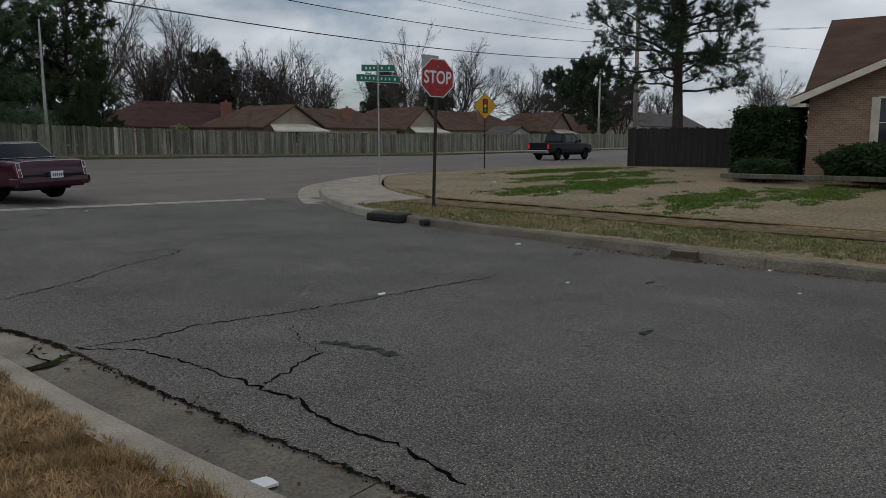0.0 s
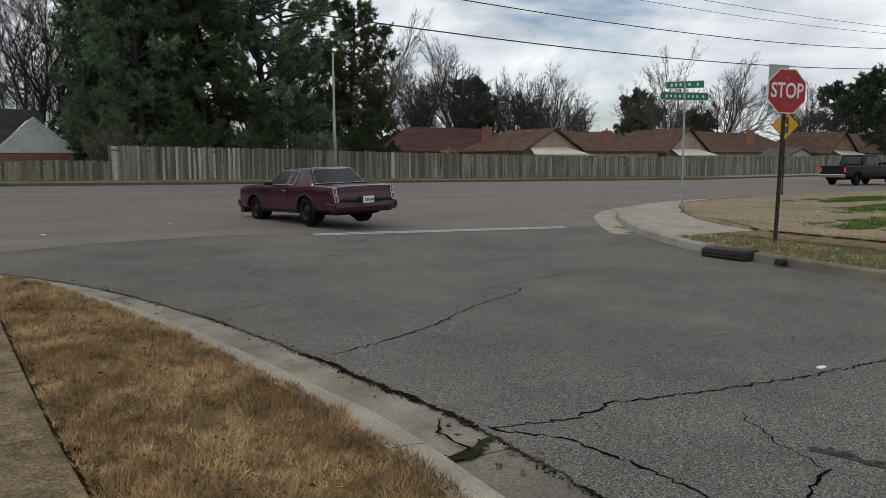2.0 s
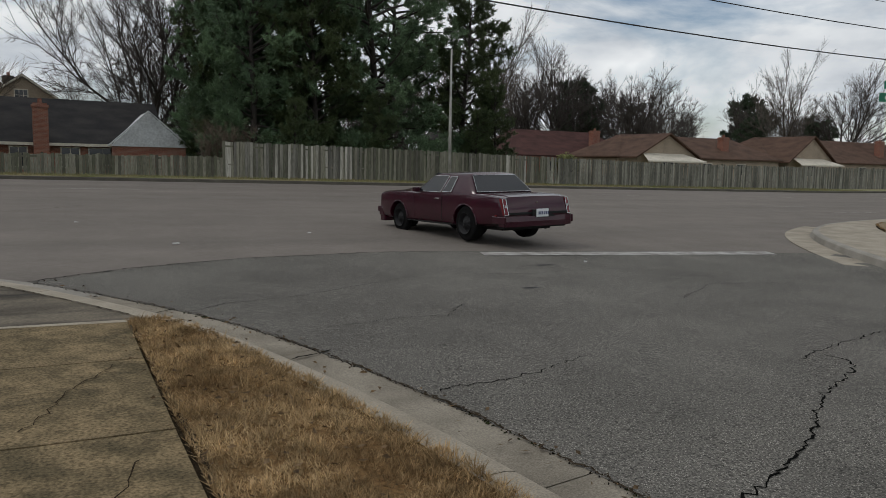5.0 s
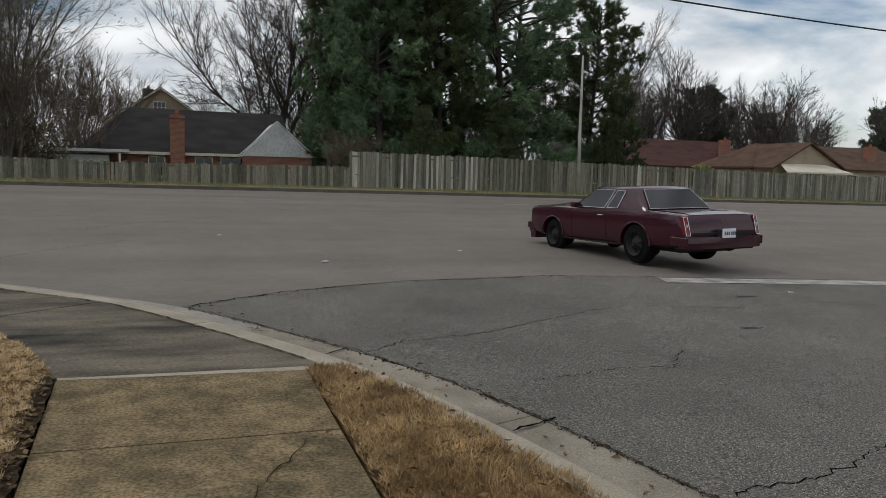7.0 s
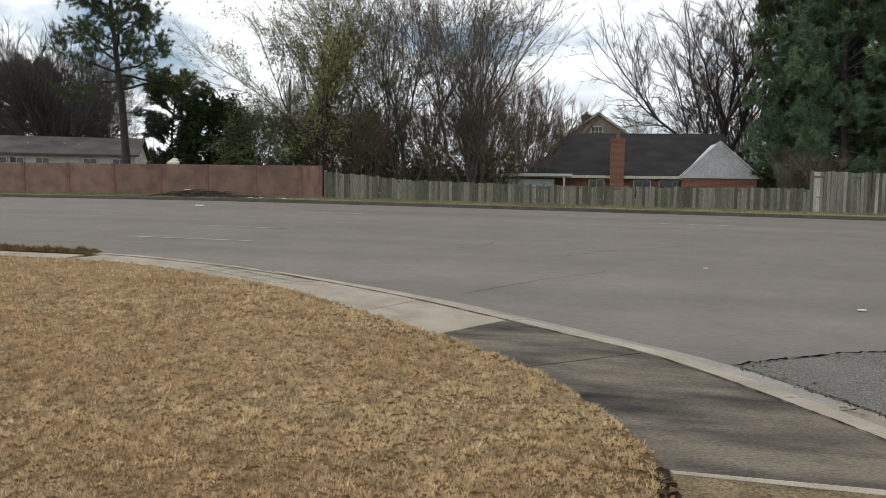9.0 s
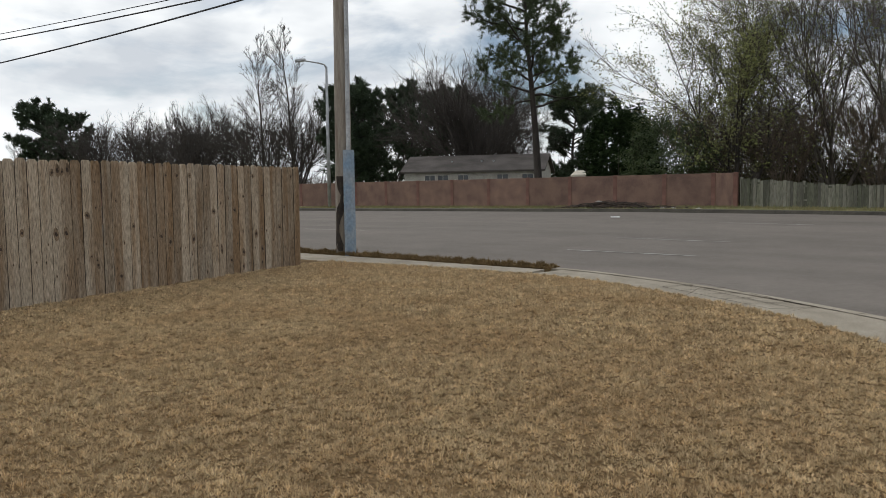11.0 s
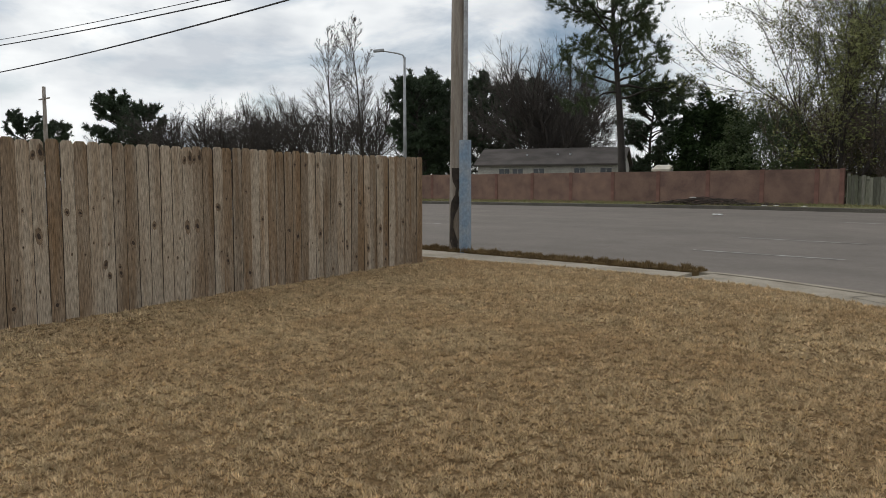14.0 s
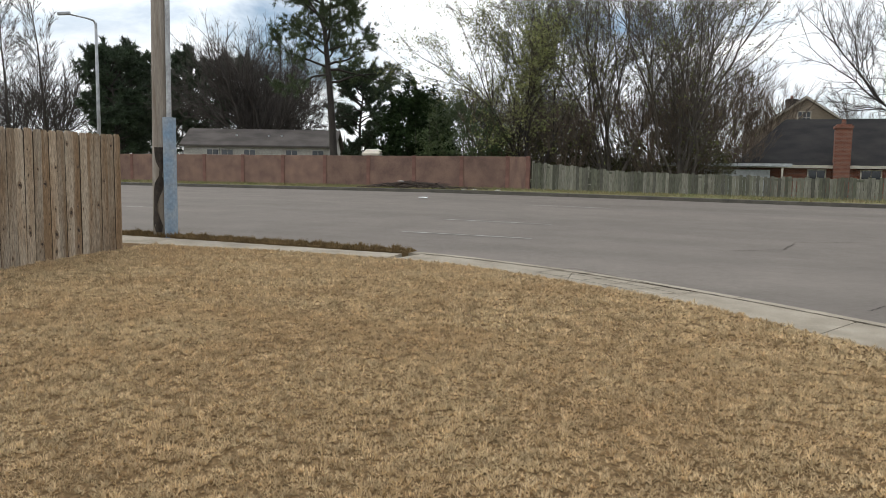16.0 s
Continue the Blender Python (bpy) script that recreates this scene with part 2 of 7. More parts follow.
M_RIGHTBOARD = material("silvered_board", (0.270, 0.262, 0.222), vary=0.3, scale=0.7, fine=9, bump=0.2, tint=(0.135, 0.132, 0.105), each=0.55,
                        stretch_by=(3, 3, 0.6), fine_vary=0.35)
M_PALEBOARD = material("bleached_board", (0.36, 0.345, 0.305), vary=0.3, scale=0.7, fine=9, bump=0.2, tint=(0.17, 0.165, 0.135), each=0.6,
                       stretch_by=(3, 3, 0.6), fine_vary=0.3, hues=0.4)
M_DARKBOARD = material("dark_old_board", (0.038, 0.033, 0.030), vary=0.3, scale=1, fine=9, each=0.3, stretch_by=(3, 3, 0.6))
# for knots and splits, and as painted shade on the board edges
M_KNOTSHADE = material("knot_and_gap_shade", (0.070, 0.045, 0.030), vary=0.4, scale=30, fine=90)
M_KNOTRING = material("knot_ring", (0.270, 0.195, 0.130), spec=0.2, vary=0.4, scale=9, fine=60, stretch_by=(3, 3, 1), fine_vary=0.4)
M_KERBDARK = material("sooty_kerb", (0.062, 0.055, 0.044), vary=0.4, scale=1.5, fine=30, bump=0.3, tint=(0.10, 0.09, 0.07), fine_vary=0.4)
M_PINKWALL = material("pink_panel", (0.232, 0.143, 0.106), vary=0.3, scale=1.6, fine=24, bump=0.15, tint=(0.150, 0.090, 0.072), each=0.14)
M_PINKPOST = material("pink_post", (0.22, 0.11, 0.085), vary=0.25, scale=2)
M_BARK = material("bark", (0.066, 0.054, 0.045), vary=0.3, scale=4, fine=25, bump=0.6, stretch_by=(1, 1, 0.3))
M_BARKGREY = material("grey_bark", (0.125, 0.106, 0.086), vary=0.3, scale=4, fine=25, bump=0.6, stretch_by=(1, 1, 0.3))
M_TWIG = material("red_twig", (0.135, 0.100, 0.070), vary=0.3, scale=3, bump=0)
M_NEEDLE = material("pine_needles", (0.150, 0.235, 0.115), vary=0.45, scale=0.35, fine=3, bump=0, tint=(0.075, 0.130, 0.066), each=0.45, rough=0.6)
M_NEEDLEDARK = material("dark_needles", (0.050, 0.078, 0.036), vary=0.4, scale=0.5, fine=4, bump=0, tint=(0.028, 0.045, 0.022), each=0.4, rough=0.7)
M_DARKBARK = material("dark_bark", (0.052, 0.043, 0.036), vary=0.3, scale=4, fine=25, bump=0.6, stretch_by=(1, 1, 0.3))
M_NEEDLE2 = material("bright_needles", (0.075, 0.105, 0.033), vary=0.4, scale=0.5, fine=4, bump=0, tint=(0.045, 0.07, 0.025), each=0.4, rough=0.6)
M_BUD = material("spring_buds", (0.23, 0.25, 0.080), vary=0.35, scale=0.6, fine=5, bump=0, tint=(0.17, 0.165, 0.060), each=0.4)
M_LEAF = material("hedge_leaf", (0.036, 0.058, 0.021), vary=0.4, scale=2, fine=8, bump=0, tint=(0.014, 0.024, 0.010), each=0.4, rough=0.85, spec=0.06)
M_OLIVE = material("olive_scrub", (0.095, 0.092, 0.042), spec=0.06, vary=0.4, scale=1.2, fine=6, bump=0, tint=(0.060, 0.052, 0.028), each=0.4)
M_UTIL = material("utility_pole_wood", (0.31, 0.275, 0.235), vary=0.3, scale=2, fine=14, bump=0.5, tint=(0.19, 0.155, 0.12), stretch_by=(5, 5, 0.5))
M_SCAR = material("pole_scar", (0.045, 0.032, 0.022), vary=0.4, scale=12, bump=0.8)
M_BLUEPIPE = material("faded_blue_guard", (0.19, 0.27, 0.36), vary=0.35, scale=3, fine=18, tint=(0.30, 0.33, 0.35))
M_GALV = material("galvanised_steel", (0.42, 0.43, 0.44), vary=0.2, scale=3, fine=20, metal=0.5, rough=0.5)
M_WHITEPOLE = material("pale_pole", (0.43, 0.42, 0.39), vary=0.25, scale=1.5)
M_WIRE = plain("cable_black", (0.012, 0.012, 0.013), 0.6)
M_IRON = material("cast_iron", (0.020, 0.019, 0.018), vary=0.3, scale=12)
M_LITTER = plain("white_litter", (0.75, 0.75, 0.73), 0.7)
M_LEAFLITTER = material("dead_leaves", (0.19, 0.125, 0.068), spec=0.1, vary=0.5, scale=12, each=0.5)
M_LEDGE = material("dark_dry_grass", (0.260, 0.180, 0.090), spec=0.05, vary=0.4, scale=3, fine=12, bump=0, tint=(0.160, 0.112, 0.056), each=0.3)
M_BRUSH = material("cut_brush", (0.075, 0.052, 0.040), vary=0.4, scale=4, each=0.3)
M_SHINGLE = material("dark_shingles", (0.026, 0.025, 0.026), spec=0.15, vary=0.3, scale=0.7, fine=16, bump=0.4, tint=(0.046, 0.043, 0.041), stretch_by=(1, 1, 3))
M_BROWNROOF = material("brown_shingles", (0.112, 0.066, 0.046), spec=0.2, vary=0.25, scale=0.7, fine=16, bump=0.4, stretch_by=(1, 1, 3))
M_REDROOF = material("red_shingles", (0.080, 0.036, 0.031), spec=0.2, vary=0.25, scale=0.7, fine=16, bump=0.4, stretch_by=(1, 1, 3))
M_GREYROOF = material("grey_shingles", (0.105, 0.092, 0.084), spec=0.2, vary=0.25, scale=0.7, fine=16, bump=0.4, stretch_by=(1, 1, 3))
M_BRICK = brick_material("brown_brick", (0.26, 0.165, 0.105), (0.19, 0.115, 0.075), (0.33, 0.29, 0.24))
M_REDBRICK = brick_material("red_brick", (0.27, 0.105, 0.065), (0.19, 0.07, 0.045), (0.30, 0.24, 0.2))
M_SIDING = material("pale_siding", (0.42, 0.40, 0.36), vary=0.15, scale=1, fine=8)
M_PALEWALL = material("pale_blue_grey_siding", (0.56, 0.58, 0.585), vary=0.12, scale=1, fine=8)
M_TANSIDING = material("tan_siding", (0.36, 0.29, 0.215), vary=0.15, scale=1, fine=8)
M_TRIM = material("cream_trim", (0.62, 0.57, 0.47), vary=0.12, scale=2)
M_WINDOW = plain("window_glass", (0.02, 0.024, 0.028), 0.06)

# ---------------------------------------------------------------- building helpers


def G(x, y):
    """Height of the road surface: the ground climbs gently away from the walk and to the west."""
    return 0.0207 * min(max(y, -25.0), 40.0) - 0.01135 * max(min(x, 55.0), -14.0)


def mesh(name, verts, faces, mats, smooth=False, index=None):
    me = bpy.data.meshes.new(name)
    me.from_pydata([tuple(v) for v in verts], [], [tuple(f) for f in faces])
    for m in mats if isinstance(mats, (list, tuple)) else [mats]:
        me.materials.append(m)
    if index is not None:
        me.polygons.foreach_set("material_index", index)
    if smooth:
        me.polygons.foreach_set("use_smooth", [True] * len(me.polygons))
    me.update()
    return me


def solid(name, vf, mats, parent=None, label="", smooth=False, at=None):
    """One mesh object from a (verts, faces) pair, as a part where a parent is given."""
    ob = new(name, mesh(name, vf[0], vf[1], mats, smooth))
    if at is not None:
        ob.matrix_basis = at
    if parent is not None:
        ob.parent = parent
    return tagged(ob, label=label)


def thing(name, label, category, group="", kind="", at=None):
    ob = new(name)
    if at is not None:
        ob.matrix_basis = at
    return tagged(ob, label, category, group, kind)


def join(*some):
    verts, faces = [], []
    for v, f in some:
        k = len(verts)
        verts.extend(v)
        faces.extend([tuple(i + k for i in q) for q in f])
    return verts, faces


def moved(vf, m):
    return [tuple(m @ Vector(v)) for v in vf[0]], vf[1]


def box(x0, x1, y0, y1, z0, z1):
    v = [(x0, y0, z0), (x1, y0, z0), (x1, y1, z0), (x0, y1, z0), (x0, y0, z1), (x1, y0, z1), (x1, y1, z1), (x0, y1, z1)]
    return v, [(3, 2, 1, 0), (4, 5, 6, 7), (0, 1, 5, 4), (1, 2, 6, 5), (2, 3, 7, 6), (3, 0, 4, 7)]


def bevelled(vf, width, segments=2):
    bm = bmesh.new()
    vs = [bm.verts.new(v) for v in vf[0]]
    for f in vf[1]:
        bm.faces.new([vs[i] for i in f])
    bmesh.ops.bevel(bm, geom=list(bm.edges), offset=width, segments=segments, affect="EDGES", profile=0.6)
    bm.verts.index_update()
    res = [tuple(v.co) for v in bm.verts], [tuple(v.index for v in f.verts) for f in bm.faces]
    bm.free()
    return res


def tube(points, radii, sides=6, cap=True):
    pts = [Vector(p) for p in points]
    verts, faces = [], []
    ref = Vector((0.31, 0.17, 0.93)) if abs((pts[-1] - pts[0]).normalized().z) < 0.8 else Vector((1, 0.2, 0))
    for i, p in enumerate(pts):
        d = (pts[min(i + 1, len(pts) - 1)] - pts[max(i - 1, 0)]).normalized()
        u = d.cross(ref).normalized()
        w = d.cross(u)
        r = radii[i] if isinstance(radii, (list, tuple)) else radii
        for k in range(sides):
            a = 2 * math.pi * k / sides
            verts.append(tuple(p + r * (math.cos(a) * u + math.sin(a) * w)))
    for i in range(len(pts) - 1):
        for k in range(sides):
            a, b = i * sides + k, i * sides + (k + 1) % sides
            faces.append((a, a + sides, b + sides, b))
    if cap:
        faces.append(tuple(range(sides)))
        faces.append(tuple(reversed(range((len(pts) - 1) * sides, len(pts) * sides))))
    return verts, faces


def prism(outline, z0, z1):
    """An upright slab from a counter-clockwise outline in the plan."""
    n = len(outline)
    v = [(x, y, z0) for x, y in outline] + [(x, y, z1) for x, y in outline]
    f = [tuple(reversed(range(n))), tuple(range(n, 2 * n))]
    return v, f + [(i, (i + 1) % n, n + (i + 1) % n, n + i) for i in range(n)]


def inside(x, y, poly):
    c, j = False, len(poly) - 1
    for i in range(len(poly)):
        (xi, yi), (xj, yj) = poly[i], poly[j]
        if (yi > y) != (yj > y) and x < (xj - xi) * (y - yi) / (yj - yi) + xi:
            c = not c
        j = i
    return c


def dense(line, step):
    res = []
    for (a, b), (c, d) in zip(line, line[1:]):
        n = max(1, int(math.hypot(c - a, d - b) / step))
        res += [(a + (c - a) * i / n, b + (d - b) * i / n) for i in range(n)]
    return res + [line[-1]]


def curve(line, per=6):
    """A smooth line through plan points (Catmull-Rom)."""
    p = [line[0], *line, line[-1]]
    res = []
    for i in range(1, len(p) - 2):
        for k in range(per):
            t = k / per
            res.append(tuple(0.5 * (2 * p[i][c] + (p[i + 1][c] - p[i - 1][c]) * t
                                    + (2 * p[i - 1][c] - 5 * p[i][c] + 4 * p[i + 1][c] - p[i + 2][c]) * t * t
                                    + (3 * p[i][c] - p[i - 1][c] - 3 * p[i + 1][c] + p[i + 2][c]) * t ** 3) for c in (0, 1)))
    return res + [line[-1]]


def sheet(poly, lift, step=1.0, skirt=0.2, rough=0.0, height=None):
    """A patch of ground over a plan outline, laid on the terrain, with its edge turned down."""
    from mathutils.geometry import delaunay_2d_cdt
    xs, ys = [p[0] for p in poly], [p[1] for p in poly]
    pts = [Vector(p) for p in poly]
    n = len(pts)
    for i in range(int((max(xs) - min(xs)) / step) + 1):
        for j in range(int((max(ys) - min(ys)) / step) + 1):
            x, y = min(xs) + (i + 0.5) * step, min(ys) + (j + 0.5) * step
            if inside(x, y, poly) and min(math.hypot(x - a, y - b) for a, b in poly) > 0.35 * step:
                pts.append(Vector((x, y)))
    v2, _, f2, ov, _, _ = delaunay_2d_cdt(pts, [], [list(range(n))], 1, 1e-5)
    verts = []
    for p in v2:
        z = height(p.x, p.y) if height else G(p.x, p.y) + lift
        verts.append((p.x, p.y, z + (rough * noise.noise(Vector((p.x * 0.9, p.y * 0.9, 0))) if rough else 0)))
    faces = [tuple(f) for f in f2]
    where = {}
    for i, o in enumerate(ov):
        for k in o:
            where[k] = i
    if skirt:
        ring = [where[i] for i in range(n) if i in where]
        k = len(verts)
        verts += [(verts[i][0], verts[i][1], verts[i][2] - skirt) for i in ring]
        area = sum(poly[i][0] * poly[(i + 1) % n][1] - poly[(i + 1) % n][0] * poly[i][1] for i in range(n))
        m = len(ring)
        for i in range(m):
            q = (ring[i], k + i, k + (i + 1) % m, ring[(i + 1) % m])
            faces.append(q if area > 0 else tuple(reversed(q)))
    return verts, faces


def ribbon(left, right, zl, zr):
    """A strip between two plan lines of equal count; zl and zr: heights over the terrain."""
    verts, faces = [], []
    for (a, b), (c, d) in zip(left, right):
        verts += [(a, b, G(a, b) + zl), (c, d, G(c, d) + zr)]
    for i in range(len(left) - 1):
        faces.append((2 * i, 2 * i + 2, 2 * i + 3, 2 * i + 1))
    return verts, faces


def offset(line, by):
    """The plan line moved sideways (to the left of its way)."""
    res = []
    for i, (x, y) in enumerate(line):
        a, b = line[max(i - 1, 0)], line[min(i + 1, len(line) - 1)]
        d = math.hypot(b[0] - a[0], b[1] - a[1]) or 1
        res.append((x - by * (b[1] - a[1]) / d, y + by * (b[0] - a[0]) / d))
    return res


def profile(line, section):
    """A kerb: a cross-section of (sideways, height) swept along a plan line."""
    rows = [offset(line, s) for s, _ in section]
    k = len(section)
    verts, faces = [], []
    for i in range(len(line)):
        for (s, h), row in zip(section, rows):
            x, y = row[i]
            verts.append((x, y, G(x, y) + h))
    for i in range(len(line) - 1):
        for j in range(k - 1):
            a = i * k + j
            faces.append((a, a + 1, a + k + 1, a + k))
    return verts, faces


def cut_line(line, gap_at, gap=0.004):
    """The stretches of a line between joints at the given lengths."""
    res, piece, run, want = [], [line[0]], 0.0, list(gap_at)
    for a, b in zip(line, line[1:]):
        d = math.hypot(b[0] - a[0], b[1] - a[1])
        while want and run + d >= want[0]:
            t = min(max((want.pop(0) - run) / d, 0.1), 0.9)
            for side_, done in ((-gap / d, True), (gap / d, False)):
                q = (a[0] + (b[0] - a[0]) * (t + side_), a[1] + (b[1] - a[1]) * (t + side_))
                piece = [*piece, q] if done else [q]
                if done:
                    res.append(piece)
        piece.append(b)
        run += d
    return [*res, piece]


# ---------------------------------------------------------------- ground and roads


def grid_ground():
    marks = [-2500, -1200, -600, -300, -160, -100, -60, -40, -25, -14, 0, 20, 40, 55, 80, 120, 180, 300, 600, 1200, 2500]
    verts = [(x, y, G(x, y) - 0.07) for y in marks for x in marks]
    n = len(marks)
    faces = [(j * n + i, j * n + i + 1, (j + 1) * n + i + 1, (j + 1) * n + i) for j in range(n - 1) for i in range(n - 1)]
    return verts, faces


ground = solid("ground", grid_ground(), M_GROUND)
tagged(ground, "brown winter ground reaching to the horizon", "ground", kind="structure")

EDGE = curve([(3.62, -30), (3.62, -10), (3.62, -3), (3.62, 0.2), (3.70, 2.0), (3.86, 3.7), (3.82, 4.7), (3.72, 6.2), (3.56, 7.6), (3.26, 9.1), (2.86, 10.45),
              (2.20, 11.8), (1.15, 13.5), (0.12, 14.48), (-0.75, 15.25), (-1.8, 16.12), (-3.67, 17.35), (-5.9, 18.40), (-8.5, 19.0), (-14, 19.05), (-30, 19.05), (-90, 19.05)], 5)
RIGHT = curve([(11.9, -30), (11.9, -1), (12.0, 1.5), (12.2, 4.0), (12.38, 6.0), (12.66, 7.6), (13.15, 9.1), (14.0, 10.6), (14.9, 11.85), (16.1, 13.25), (17.8, 14.95), (19.7, 16.35), (22.5, 17.6),
               (27, 18.6), (34, 19.3), (50, 20.0), (150, 20.5)], 5)
FAR_Y = 39.4

main_poly = dense([(-160, 19.0), (-8.5, 18.9), (-3.7, 17.3), (0.2, 14.2), (1.1, 13.3), (4, 13.5), (14.3, 10.9), (18.3, 15.2), (22.5, 17.5), (27, 18.4), (50, 19.9), (160, 20.4), (160, FAR_Y), (-160, FAR_Y)], 8)
main_road = solid("road_main", sheet(main_poly, -0.004, 2.5, 0.0), M_MAIN)
tagged(main_road, "wide main road of pale brownish worn asphalt", "road", kind="structure")
SEAM = curve([(1.15, 13.5), (2.35, 14.25), (4.0, 14.85), (6.3, 15.1), (8.2, 14.85), (11, 14.35), (14.2, 13.4), (15.75, 13.0)], 4)
street_poly = dense([p for p in EDGE if p[1] < 13.5 and p[0] > 0] + SEAM, 3) + dense([p for p in reversed(RIGHT) if p[1] < 13.0], 3)
street = solid("road_side_street", sheet(street_poly, 0.012, 0.8, 0.03, 0.010), M_STREET)
tagged(street, "grey cracked asphalt side street with exposed stones", "road", kind="structure")


def wander(line, amount, step=0.09, seed=0):
    rng = random.Random(seed)
    pts, res = dense(line, step), []
    for i, (x, y) in enumerate(pts):
        res.append((x + rng.gauss(0, amount) + 2 * amount * noise.noise((x * 2.1, y * 2.1, seed)), y + rng.gauss(0, amount) + 2 * amount * noise.noise((y * 2.3, x * 1.7, seed + 5))))
    return res


def strip(line, widths, lift, seed):
    rng = random.Random(seed)
    ws = [rng.uniform(*widths) for _ in line]
    ws[0] = ws[-1] = 0.004
    left = [(a[0] + (b[0] - a[0]) * w / 0.1, a[1] + (b[1] - a[1]) * w / 0.1) for a, b, w in zip(line, offset(line, 0.1), ws)]
    right = [(a[0] + (b[0] - a[0]) * w / 0.1, a[1] + (b[1] - a[1]) * w / 0.1) for a, b, w in zip(line, offset(line, -0.1), ws)]
    return ribbon(right, left, lift, lift)


CRACKS = [
    ([(3.91, 3.67), (4.5, 3.5), (4.95, 3.58), (5.85, 3.37), (6.7, 3.19), (7.55, 3.11), (8.8, 2.94)], (0.006, 0.018)),
    ([(3.91, 3.67), (4.2, 3.2), (4.23, 2.83), (4.22, 1.92), (4.17, 1.7), (4.2, 1.42), (4.07, 1.18), (4.0, 0.84), (4.04, 0.53), (3.93, 0.21), (3.84, -0.19)], (0.008, 0.03)),
    ([(4.24, 1.89), (4.51, 1.96), (5.06, 2.13)], (0.008, 0.02)),
    ([(5.06, 2.13), (5.22, 2.54), (5.5, 2.94)], (0.004, 0.01)),
    ([(3.93, 5.74), (4.6, 5.95), (5.3, 6.2), (6.2, 6.75), (7.25, 7.18), (7.5, 7.4), (7.45, 7.6)], (0.007, 0.018)),
    ([(7.1, 7.6), (7.9, 7.8), (8.9, 8.0), (10.35, 8.04)], (0.005, 0.012)),
    ([(3.62, 8.0), (4.27, 8.04), (4.68, 8.18), (5.2, 8.33)], (0.005, 0.012)),
    ([(3.6, 10.15), (4.5, 10.29), (4.98, 10.24), (5.31, 10.59), (5.54, 10.72)], (0.005, 0.011)),
    ([(2.55, 11.22), (3.02, 11.54), (3.98, 11.77), (4.68, 12.13), (5.77, 12.63), (6.16, 12.74)], (0.005, 0.012)),
    ([(-1.69, 16.79), (-0.75, 18.35), (0.46, 19.92)], (0.006, 0.013)),
    ([(1.15, 13.52), (2.35, 14.27), (4.0, 14.87), (6.3, 15.12), (8.2, 14.87)], (0.012, 0.035)),
    ([(-0.3, 22), (0.6, 23.4), (1.4, 23.9), (2.9, 25.8)], (0.008, 0.016)),
    ([(-3.2, 22.4), (-2.2, 23.1), (-1.9, 24.6), (-0.4, 25.5)], (0.008, 0.016)),
    ([(6.5, 12.75), (7.6, 12.4), (9.1, 12.6), (10.4, 12.0)], (0.005, 0.010)),
    ([(8.4, 10.2), (9.7, 10.9), (11.2, 10.6)], (0.004, 0.010)),
]
for i, (line, w) in enumerate(CRACKS):
    on = main_road if line[0][1] > 16 else street
    solid("crack", strip(wander(line, 0.016, 0.045, i), (w[0] * 0.45, w[1] * 0.62), 0.0165 if on is street else 0.003, i), M_CRACK, on)
rng = random.Random(5)
stain = curve([(5.26, 2.36), (5.40, 2.27), (5.40, 2.08), (5.45, 1.86), (5.42, 1.68), (5.36, 1.66), (5.37, 1.90), (5.32, 2.10), (5.26, 2.36)], 4)
solid("oil_stain", sheet(wander(stain, 0.02, 0.05, 77)[:-1], 0.0155, 0.1, 0.0), M_STAIN, street)
for x, y, w, h in ((11.3, 3.0, 0.16, 0.05), (7.4, 0.4, 0.16, 0.05), (9.8, 1.3, 0.12, 0.05), (8.4, 13.1, 0.22, 0.06), (6.9, 11.4, 0.2, 0.05)):
    ring = [(x + w * math.cos(a) * rng.uniform(0.6, 1.2), y + h * math.sin(a) * rng.uniform(0.6, 1.2)) for a in [k * 0.52 for k in range(12)]]
    solid("oil_stain", sheet(ring, 0.0155, 0.2, 0.0), M_STAIN, street)

# road markings
stop_line = solid("stop_line", sheet(dense([(8.05, 14.32), (14.1, 13.15), (14.3, 13.55), (8.2, 14.75)], 0.6), 0.0175, 0.6, 0.0), M_PAINT, street)
for y, first in ((22.57, -7.16), (26.08, -7.5)):
    for k in range(-8, 1):
        x1 = first + 12.2 * k
        solid("lane_dash", sheet(dense([(x1 - 3.0, y - 0.055), (x1, y - 0.055), (x1, y + 0.055), (x1 - 3.0, y + 0.055)], 1.0), 0.003, 1.0, 0.0), M_PAINT, main_road)
for y, first in ((22.57, 33.0), (26.08, 33.0), (33.2, -7.0)):
    for k in range(0, 6):
        x1 = first + 12.2 * k
        solid("lane_dash", sheet(dense([(x1 - 3.0, y - 0.05), (x1, y - 0.05), (x1, y + 0.05), (x1 - 3.0, y + 0.05)], 1.0), 0.003, 1.0, 0.0), M_PAINT, main_road)

# kerbs and gutters: the gutter pan runs beside the asphalt, the low kerb behind it
PAN = [(0.0, 0.002), (0.0, 0.010), (0.40, 0.000), (0.45, 0.018)]
LIP = [(0.45, 0.018), (0.52, 0.105), (0.56, 0.135), (0.62, 0.148), (0.79, 0.152), (0.80, 0.14), (0.80, -0.10)]


def lengths_of(line):
    return sum(math.hypot(b[0] - a[0], b[1] - a[1]) for a, b in zip(line, line[1:]))


def at_y(line, y):
    run = 0.0
    for a, b in zip(line, line[1:]):
        d = math.hypot(b[0] - a[0], b[1] - a[1])
        if a[1] <= y < b[1]:
            return run + d * (y - a[1]) / (b[1] - a[1])
        run += d
    return run


